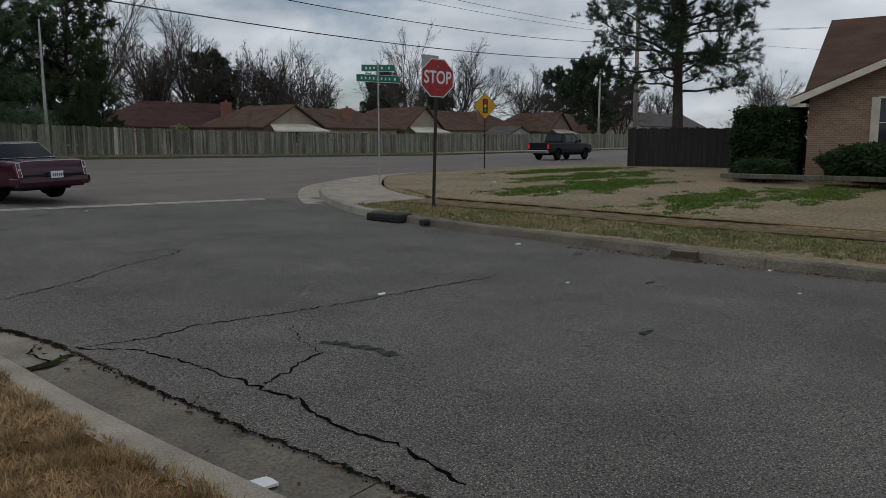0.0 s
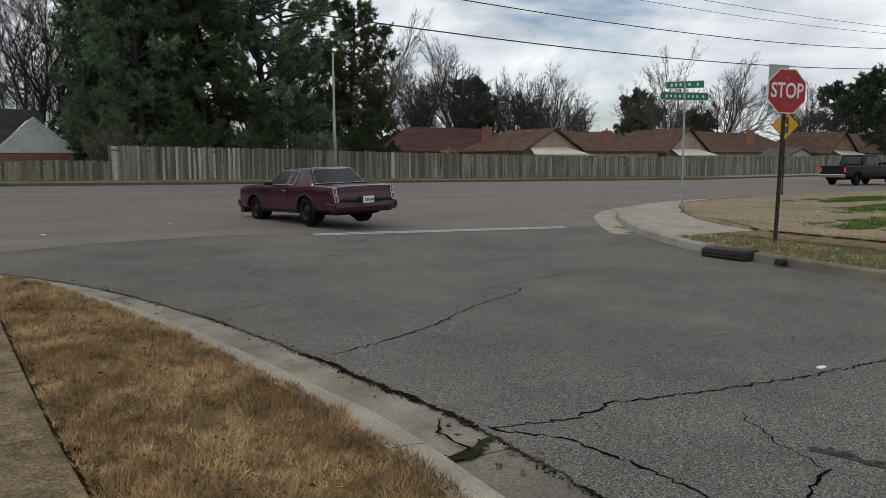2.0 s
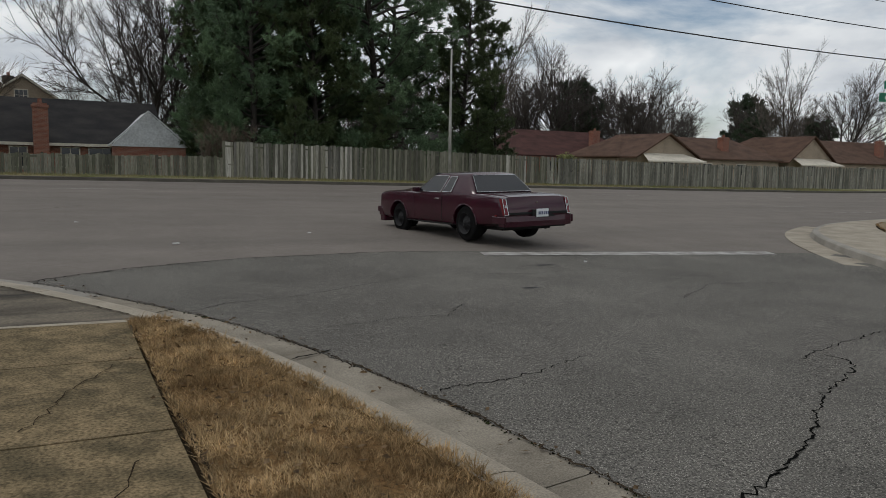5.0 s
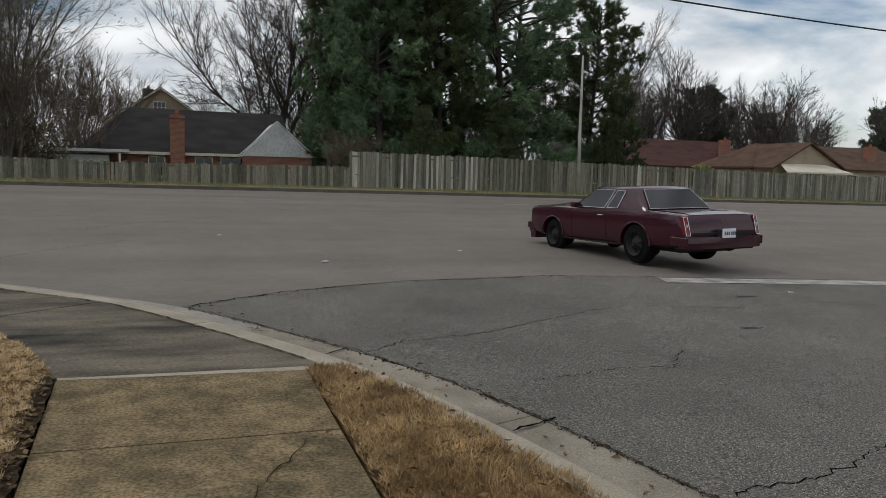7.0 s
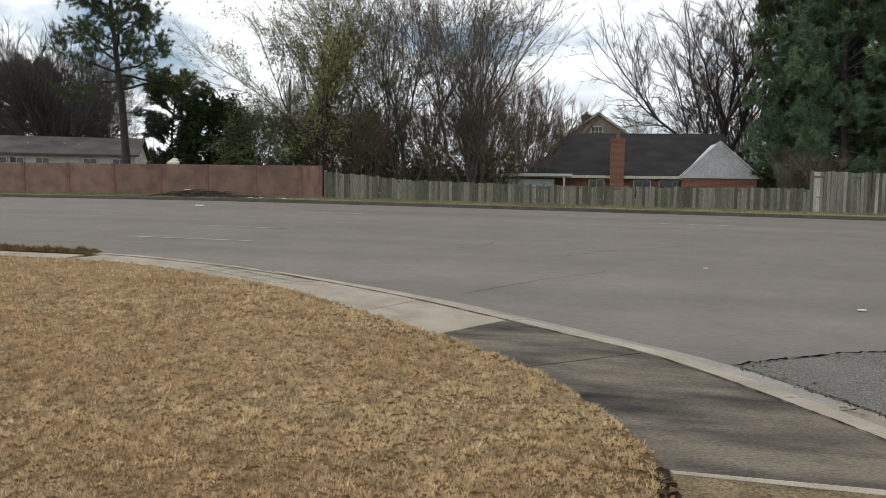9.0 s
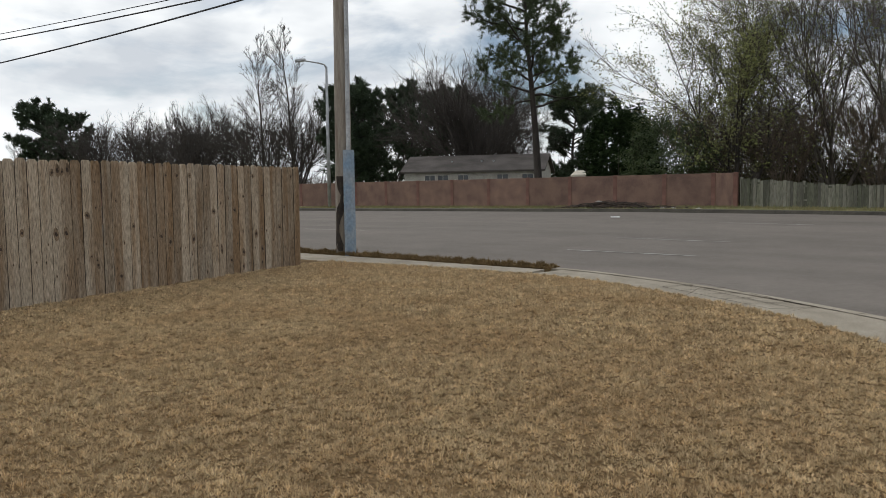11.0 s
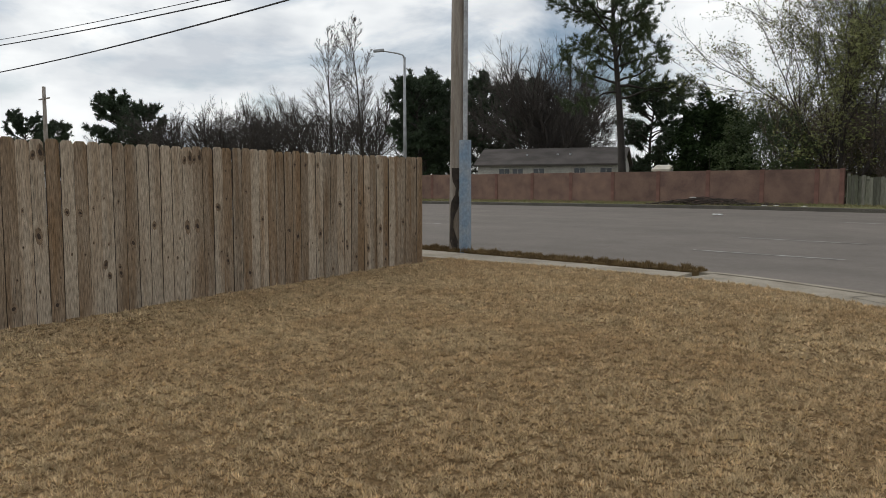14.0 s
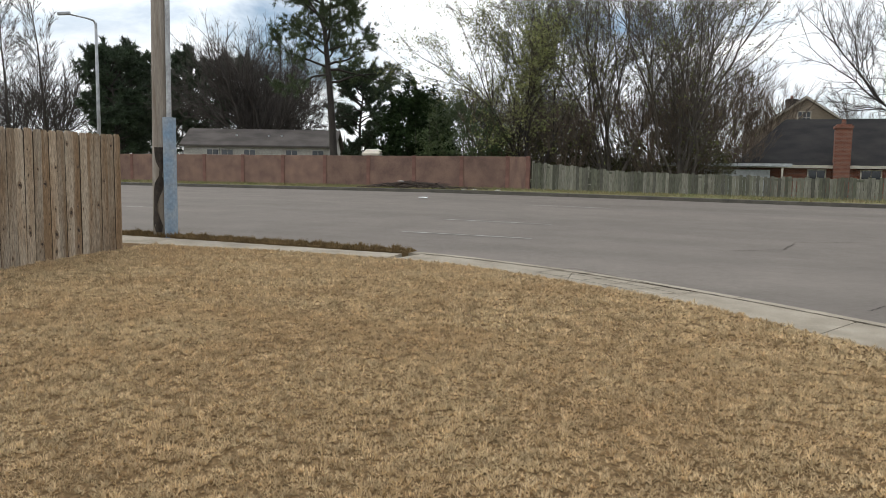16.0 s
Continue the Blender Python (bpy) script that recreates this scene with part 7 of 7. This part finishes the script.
        solid("rocker_trim", box(-0.9, 0.98, s * 0.885 - 0.01, s * 0.885 + 0.012, 0.315, 0.335), M_UNDER, car)
        # raised fender lips
        for x, r in ((1.40, 0.412), (-1.345, 0.432)):
            arc = [(x + r * math.cos(a), s * (0.902 if x > 0 else 0.908), 0.345 + r * math.sin(a)) for a in [radians(d) for d in range(-2, 183, 12)]]
            solid("fender_lip", tube(arc, 0.012, 5), M_MAROON, car)
        solid("side_marker", box(-2.42, -2.36, s * 0.874 - 0.006, s * 0.874 + 0.012, 0.56, 0.60), M_TAIL, car)
        tl = [(-2.628, s * 0.850, 0.60), (-2.640, s * 0.765, 0.60), (-2.548, s * 0.775, 0.925), (-2.535, s * 0.852, 0.920)]
        light = solid("tail_light", outward(([*[(x - 0.022, y, z) for x, y, z in tl], *[(x + 0.08, y, z) for x, y, z in tl]], box(0, 1, 0, 1, 0, 1)[1])), M_TAIL, car)
        solid("reversing_lens", box(-2.625, -2.600, s * 0.805 - 0.012, s * 0.805 + 0.012, 0.745, 0.795), M_LENS, light)
        solid("light_trim", trim_loop([(x - 0.027, y, z) for x, y, z in tl], 0.006), M_CHROME, car)
        # thin chrome line modelled in place of the highlight along the deck edge
        solid("deck_highlight", tube([(-1.60, s * 0.800, 0.992), (-2.15, s * 0.805, 0.982), (-2.53, s * 0.812, 0.950)], 0.0035, 4), M_CHROME, car)
        solid("headlight", bevelled(box(2.33, 2.392, s * 0.52 - 0.2 if s > 0 else s * 0.52 - 0.2, s * 0.52 + 0.2, 0.62, 0.78), 0.015, 1), M_LENS, car)
        solid("bumper_cap", bevelled(box(2.2, 2.42, s * 0.80 - 0.05, s * 0.80 + 0.06, 0.36, 0.56), 0.02, 1), M_MAROON, car)
    solid("boot_lid", outward(loft([[(x, 0.66, z), (x, 0.40, z + 0.006), (x, -0.40, z + 0.006), (x, -0.66, z), (x, -0.66, z - 0.03), (x, 0.66, z - 0.03), (x, 0.66, z)] for x, z in ((-1.66, 0.998), (-2.15, 0.992), (-2.42, 0.978), (-2.535, 0.952))])), M_MAROON, car, smooth=True).data.set_sharp_from_angle(angle=radians(30))
    solid("hood_bulge", outward(loft([[(0.86, 0.55, 1.0), (0.86, 0.40, 1.075), (0.86, -0.40, 1.075), (0.86, -0.55, 1.0), (0.86, 0.55, 1.0)], [(1.5, 0.52, 0.985), (1.5, 0.36, 1.050), (1.5, -0.36, 1.050), (1.5, -0.52, 0.985), (1.5, 0.52, 0.985)],
                                      [(2.20, 0.42, 0.94), (2.20, 0.3, 0.965), (2.20, -0.3, 0.965), (2.20, -0.42, 0.94), (2.20, 0.42, 0.94)]])), M_MAROON, car)
    def wrap(x0, x1, half, z0, z1, back):
        """A bumper bar whose ends sweep round the corners; back: how far the ends lie from the middle."""
        rows_ = [(-half, back), (-0.90 * half, 0.35 * back), (-0.7 * half, 0.08 * back), (0, 0), (0.7 * half, 0.08 * back), (0.90 * half, 0.35 * back), (half, back)]
        return outward(loft([[(x0 + d, y, z0), (x0 + d - 0.015 * math.copysign(1, back), y, 0.5 * (z0 + z1)), (x0 + d, y, z1), (x1 + d, y, z1), (x1 + d, y, z0), (x0 + d, y, z0)] for y, d in rows_]))

    solid("rear_bumper", wrap(-2.755, -2.60, 0.885, 0.375, 0.580, 0.10), M_MAROON, car)
    for s in (1, -1):
        solid("bumper_end", bevelled(box(-2.70, -2.28, s * 0.875 - 0.025, s * 0.875 + 0.018, 0.42, 0.572), 0.012, 1), M_MAROON, car)
    solid("tail_strip", box(-2.672, -2.60, -0.745, 0.745, 0.605, 0.650), M_UNDER, car)
    solid("lock_emblem", tube([(-2.575, 0, 0.84), (-2.602, 0, 0.84)], 0.014, 8), M_CHROME, car)
    solid("valance", bevelled(box(-2.60, -2.30, -0.80, 0.80, 0.33, 0.42), 0.02, 1), M_UNDER, car)
    # solid black wedge: the shade of the broken filler's cavity as plain colour
    solid("filler_recess_shade", outward(([(-2.768, -0.14, 0.66), (-2.768, -0.17, 0.56), (-2.768, -0.34, 0.56), (-2.768, -0.20, 0.66), (-2.60, -0.14, 0.66), (-2.60, -0.17, 0.56), (-2.60, -0.34, 0.56), (-2.60, -0.20, 0.66)], box(0, 1, 0, 1, 0, 1)[1])), M_UNDER, car)
    solid("plate_recess", box(-2.765, -2.60, -0.16, 0.16, 0.55, 0.70), M_UNDER, car)
    pl = solid("number_plate", moved(bevelled(box(-0.006, 0.006, -0.155, 0.155, -0.08, 0.08), 0.003, 1), pose(-2.777, 0.0, 0.638, 0, 0, 0)), M_PLATE, car, "white number plate with dark marks")
    for k in range(6):
        y = 0.115 - 0.046 * k + (-0.012 if k > 2 else 0)
        solid("bar", box(-2.7865, -2.7825, y - 0.034, y - 0.006, 0.603, 0.665), M_PLATEINK, pl)
    solid("front_bumper", bevelled(box(2.30, 2.50, -0.86, 0.86, 0.44, 0.58), 0.03, 2), M_MAROON, car)
    solid("air_dam", bevelled(box(2.18, 2.40, -0.84, 0.84, 0.22, 0.45), 0.03, 2), M_MAROON, car)
    solid("grille", join(*[box(2.372, 2.392, -0.28 + 0.05 * k, -0.26 + 0.05 * k, 0.6, 0.8) for k in range(12)]), M_CHROME, car)
    solid("bumper_strip", box(2.49, 2.508, -0.85, 0.85, 0.535, 0.552), M_CHROME, car)
    solid("exhaust", tube([(-2.42, -0.40, 0.30), (-1.9, -0.40, 0.33)], 0.032, 8), M_UNDER, car)
    solid("axle", join(tube([(-1.345, -0.7, 0.35), (-1.345, 0.7, 0.35)], 0.05, 8), tube([(-1.345, 0, 0.24), (-1.345, 0, 0.46)], 0.14, 10)), M_UNDER, car)
    for x, r, w, y in ((1.40, 0.350, 0.21, 0.775), (-1.345, 0.372, 0.31, 0.750)):
        for s in (1, -1):
            wheel(car, x, s * y, r, w, s)
    return car


car = coupe()
HEAD = 94.0
cx, cy = 9.64, 16.30
c, s = math.cos(radians(HEAD)), math.sin(radians(HEAD))
SIZE = 0.94
car.matrix_basis = Matrix.Translation((cx + SIZE * 1.345 * c, cy + SIZE * 1.345 * s, G(cx + 1.345 * c, cy + 1.345 * s) + 0.002)) @ Euler((math.atan(-0.0113), -math.atan(0.0207), 0)).to_matrix().to_4x4() @ pose(0, 0, 0, 0, 0, HEAD) @ Matrix.Scale(SIZE, 4)


def pickup():
    t = thing("pickup_truck", "dark grey crew-cab pickup truck on the main road", "pickup truck")
    st = [(2.85, 0.86, 0.52, 0.80, 1.0, 1.05, 0.70), (2.80, 0.93, 0.48, 0.80, 1.06, 1.12, 0.78), (2.2, 0.99, 0.46, 0.80, 1.14, 1.20, 0.86), (1.25, 1.0, 0.46, 0.80, 1.18, 1.24, 0.88), (0.0, 1.0, 0.46, 0.80, 1.20, 1.24, 0.90), (-1.0, 1.0, 0.46, 0.80, 1.20, 1.24, 0.90),
          (-1.05, 1.0, 0.46, 0.80, 1.20, 1.235, 0.92), (-2.9, 1.0, 0.52, 0.80, 1.20, 1.235, 0.92), (-2.95, 0.99, 0.55, 0.80, 1.18, 1.21, 0.90)]
    vf = outward(loft(body_rings(st)))
    cuts = [disc_cutter(x, 0.40, 0.48, a, b) for x in (1.9, -1.75) for a, b in ((0.6, 1.3), (-1.3, -0.6))]
    cuts.append(outward(box(-2.85, -1.15, -0.80, 0.80, 0.80, 1.6)))
    solid("body", outward(cut_out(vf, cuts)), M_GREYPAINT, t)
    rings = []
    for i in range(4):
        u = i / 3
        z, w, xf, xr = 1.2 + 0.70 * u, 0.93 - 0.16 * u, 1.25 - 0.75 * u, -1.05 + 0.22 * u
        rings.append([(xf, w, z), (xf + 0.04, 0, z), (xf, -w, z), (xr, -w, z), (xr, w, z), (xf, w, z)])
    solid("cab", outward(loft(rings)), M_GREYPAINT, t)
    for s in (1, -1):
        def on(x, z):
            return (x, s * (0.938 - 0.16 * (z - 1.2) / 0.7), z)
        for a, b, c_, d in ((0.95, 0.12, 0.12, 0.45), (0.04, -0.72, -0.66, 0.04)):
            solid("side_window", quad_panel(on(a, 1.28), on(b, 1.28), on(c_, 1.78), on(d, 1.78), 0.006), M_TINT, t)
        solid("tail_light", box(-2.97, -2.93, s * 0.9 - 0.07, s * 0.9 + 0.07, 0.82, 1.12), plain("lit_tail", (0.7, 0.03, 0.02), 0.3, emit=0.4), t)
        solid("side_mirror", bevelled(box(0.88, 0.98, s * 1.08 - 0.1, s * 1.08 + 0.1, 1.26, 1.46), 0.03, 1), M_GREYPAINT, t)
        for x in (1.9, -1.75):
            wheel(t, x, s * 0.86, 0.40, 0.26, s)
    solid("rear_window", quad_panel((-1.06, 0.72, 1.32), (-1.06, -0.72, 1.32), (-0.90, -0.64, 1.78), (-0.90, 0.64, 1.78), 0.012), M_TINT, t)
    solid("windscreen", quad_panel((1.22, -0.8, 1.28), (1.22, 0.8, 1.28), (0.62, 0.72, 1.82), (0.62, -0.72, 1.82), 0.05), M_TINT, t)
    solid("rear_bumper", bevelled(box(-3.1, -2.93, -0.95, 0.95, 0.50, 0.70), 0.03, 1), M_CHROME, t)
    solid("underbody", box(-2.8, 2.6, -0.6, 0.6, 0.35, 0.6), M_UNDER, t)
    return t


truck = pickup()
truck.matrix_basis = pose(58.2, 27.7, G(58.2, 27.7) + 0.003, 0, 0, -8) @ Matrix.Diagonal((1.05, 1.05, 1.12, 1))

# ---------------------------------------------------------------- grass


def blades(name, label, spots, height, mat, category="grass", lean=0.5, width=0.0035):
    """Single grass blades, thin triangles leaning every way. spots: array of x, y, z, size."""
    rs = np.random.RandomState(len(spots) % 9973)
    n = len(spots)
    a = rs.uniform(0, 2 * np.pi, n)
    h = height * spots[:, 3] * rs.uniform(0.5, 1.25, n)
    b = rs.uniform(0, 2 * np.pi, n)
    l = h * lean * rs.uniform(0.2, 1.6, n)
    base = spots[:, :3]
    w = width * rs.uniform(0.7, 1.5, n)
    side = np.stack([np.cos(a) * w, np.sin(a) * w, np.zeros(n)], 1)
    tip = base + np.stack([np.cos(b) * l, np.sin(b) * l, h], 1)
    v = np.stack([base - side, base + side, tip], 1).reshape(-1, 3)
    me = bpy.data.meshes.new(name)
    me.vertices.add(3 * n)
    me.vertices.foreach_set("co", v.ravel())
    me.loops.add(3 * n)
    me.loops.foreach_set("vertex_index", np.arange(3 * n))
    me.polygons.add(n)
    me.polygons.foreach_set("loop_start", np.arange(0, 3 * n, 3))
    me.materials.append(mat)
    me.update(calc_edges=True)
    me.validate()
    ob = new(name, me)
    return tagged(ob, label, category, kind="stuff")


def scatter(count, x0, x1, y0, y1, keep, height, seed, patch=0.9, power=1.0):
    rng = random.Random(seed)
    res = []
    while len(res) < count:
        x, y = rng.uniform(x0, x1), y0 + (y1 - y0) * rng.random() ** power
        if keep(x, y):
            c = noise.noise(Vector((x * 6.0, y * 6.0, seed))) + 0.6 * noise.noise(Vector((x * 15, y * 15, seed)))
            if c > -0.34 + 0.5 * (rng.random() - 0.5):
                res.append((x, y, height(x, y) - 0.004, max(0.35, 0.75 + 1.15 * c)))
    return np.array(res)


def turf(name, label, area, pitch, per, spread, height, keep, level, mat, seed, width=0.003, wild=0.25, lump=12.0, thin=0.46):
    """Tufted grass: small clumps of blades that lean outwards, with gaps between them."""
    rs = np.random.RandomState(seed)
    x0, x1, y0, y1 = area
    cx, cy = np.meshgrid(np.arange(x0, x1, pitch), np.arange(y0, y1, pitch))
    cx = cx.ravel() + rs.uniform(-0.5, 0.5, cx.size) * pitch
    cy = cy.ravel() + rs.uniform(-0.5, 0.5, cy.size) * pitch
    ok = [keep(a, b) for a, b in zip(cx, cy)]
    c = np.array([(a, b, level(a, b) - 0.004) for a, b, k in zip(cx, cy, ok) if k])
    size = np.array([0.85 + 0.25 * noise.noise(Vector((a * 2.2, b * 2.2, seed))) + 0.85 * noise.noise(Vector((a * lump, b * lump, seed))) + 0.6 * noise.noise(Vector((a * 24, b * 24, seed))) for a, b, _ in c]) * rs.uniform(0.8, 1.2, len(c))
    size = np.clip(size, 0.30, 1.7)
    sparse = size > thin
    c, size = c[sparse], size[sparse]
    n = len(c) * per
    c, size = np.repeat(c, per, 0), np.repeat(size, per)
    a, r = rs.uniform(0, 2 * np.pi, n), np.sqrt(rs.uniform(0, 1, n))
    out = np.stack([np.cos(a), np.sin(a), np.zeros(n)], 1)
    c[:, 2] += 0.016 * np.clip(size - 0.55, 0, 1)
    base = c + out * (0.30 * spread * r * size)[:, None]
    tip = base + out * (spread * r * size)[:, None] + np.stack([rs.normal(0, wild * spread, n), rs.normal(0, wild * spread, n), height * size * (1.05 - 0.55 * r) * rs.uniform(0.7, 1.2, n)], 1)
    b = rs.uniform(0, 2 * np.pi, n)
    w = width * rs.uniform(0.7, 1.5, n)
    side = np.stack([np.cos(b) * w, np.sin(b) * w, np.zeros(n)], 1)
    v = np.stack([base - side, base + side, tip], 1).reshape(-1, 3)
    me = bpy.data.meshes.new(name)
    me.vertices.add(3 * n)
    me.vertices.foreach_set("co", v.ravel())
    me.loops.add(3 * n)
    me.loops.foreach_set("vertex_index", np.arange(3 * n))
    me.polygons.add(n)
    me.polygons.foreach_set("loop_start", np.arange(0, 3 * n, 3))
    me.materials.append(mat)
    me.update(calc_edges=True)
    return tagged(new(name, me), label, "grass", kind="stuff")


def on_lawn(x, y):
    return inside(x, y, lawn_poly) and (x - 0.2) < -0.045


def on_strip(x, y):
    return inside(x + 0.035, y, strip_poly) or inside(x - 0.06, y, strip_poly)


lawn_near = turf("lawn_grass", "short straw-coloured dormant turf in small tufts", (-9.5, 0.17, 7.4, 13.0), 0.026, 9, 0.023, 0.034, on_lawn, lawn_height, M_BLADE, 1, 0.0030)
lawn_far = turf("lawn_grass", "short straw-coloured dormant turf in small tufts", (-12.2, 0.17, 13.0, 17.2), 0.036, 8, 0.030, 0.040, on_lawn, lawn_height, M_BLADE, 2, 0.0046, thin=0.46)
lawn_side = turf("lawn_grass", "short straw-coloured dormant turf in small tufts", (-12.2, -9.5, 7.4, 13.0), 0.036, 8, 0.030, 0.040, on_lawn, lawn_height, M_BLADE, 3, 0.0046, thin=0.46)
lawn_back = turf("lawn_grass", "short straw-coloured dormant turf in small tufts", (-11.5, 0.17, 3.0, 7.4), 0.040, 7, 0.028, 0.040, on_lawn, lawn_height, M_BLADE, 4, 0.0046)
strip_grass = turf("verge_grass", "longer shaggy dry grass beside the kerb", (1.66, 3.1, -2.0, 10.4), 0.026, 7, 0.034, 0.062, on_strip, strip_height, M_SHAGGY, 5, 0.0024, 0.65, 6.0, 0.50)


def on_ledge(x, y):
    return inside(x, y, ledge_poly)


ledge_grass = blades("ledge_grass", "tall dark dry grass on the narrow verge", scatter(42000, -30, -8.1, 18.08, 18.38, lambda x, y: True, lambda x, y: G(x, y) + 0.16, 5), 0.075, M_LEDGE, width=0.007, lean=0.5)
north_grass = blades("verge_grass", "rough green tufts on the far verge", scatter(50000, -40, 60, FAR_Y + 0.2, 44.3, lambda x, y: True, lambda x, y: G(x, y) + 0.12, 6), 0.11, M_VERGE, width=0.012, lean=0.7)
east_grass = blades("east_grass", "patchy dry and green grass on the far corner", scatter(45000, 12.6, 15.0, -4, 9.6, lambda x, y: inside(x, y, r_strip), lambda x, y: G(x, y) + 0.15, 7), 0.06, M_DULLBLADE, width=0.006, lean=0.8)
patch = [(24, 8.6, 6.5, 1.5), (30, 11.2, 7.0, 1.4), (22, 4.0, 6.0, 1.4), (27, 2.2, 5.5, 1.2), (34, 14.6, 6.5, 1.4)]
east_green = blades("green_grass", "tufts of green grass in the dry lawn", scatter(70000, 16.5, 40, -2, 17.5, lambda x, y: any(((x - a) / rx) ** 2 + ((y - b) / ry) ** 2 < 0.9 + 1.2 * noise.noise(Vector((x * 0.5, y * 1.3, 0))) + 0.8 * noise.noise(Vector((x * 2.1, y * 3.1, 5))) - 1.1 * random.random() for a, b, rx, ry in patch) and inside(x, y, lawn_e_poly), east_height, 9), 0.055, M_GREENBLADE, width=0.012, lean=0.9)
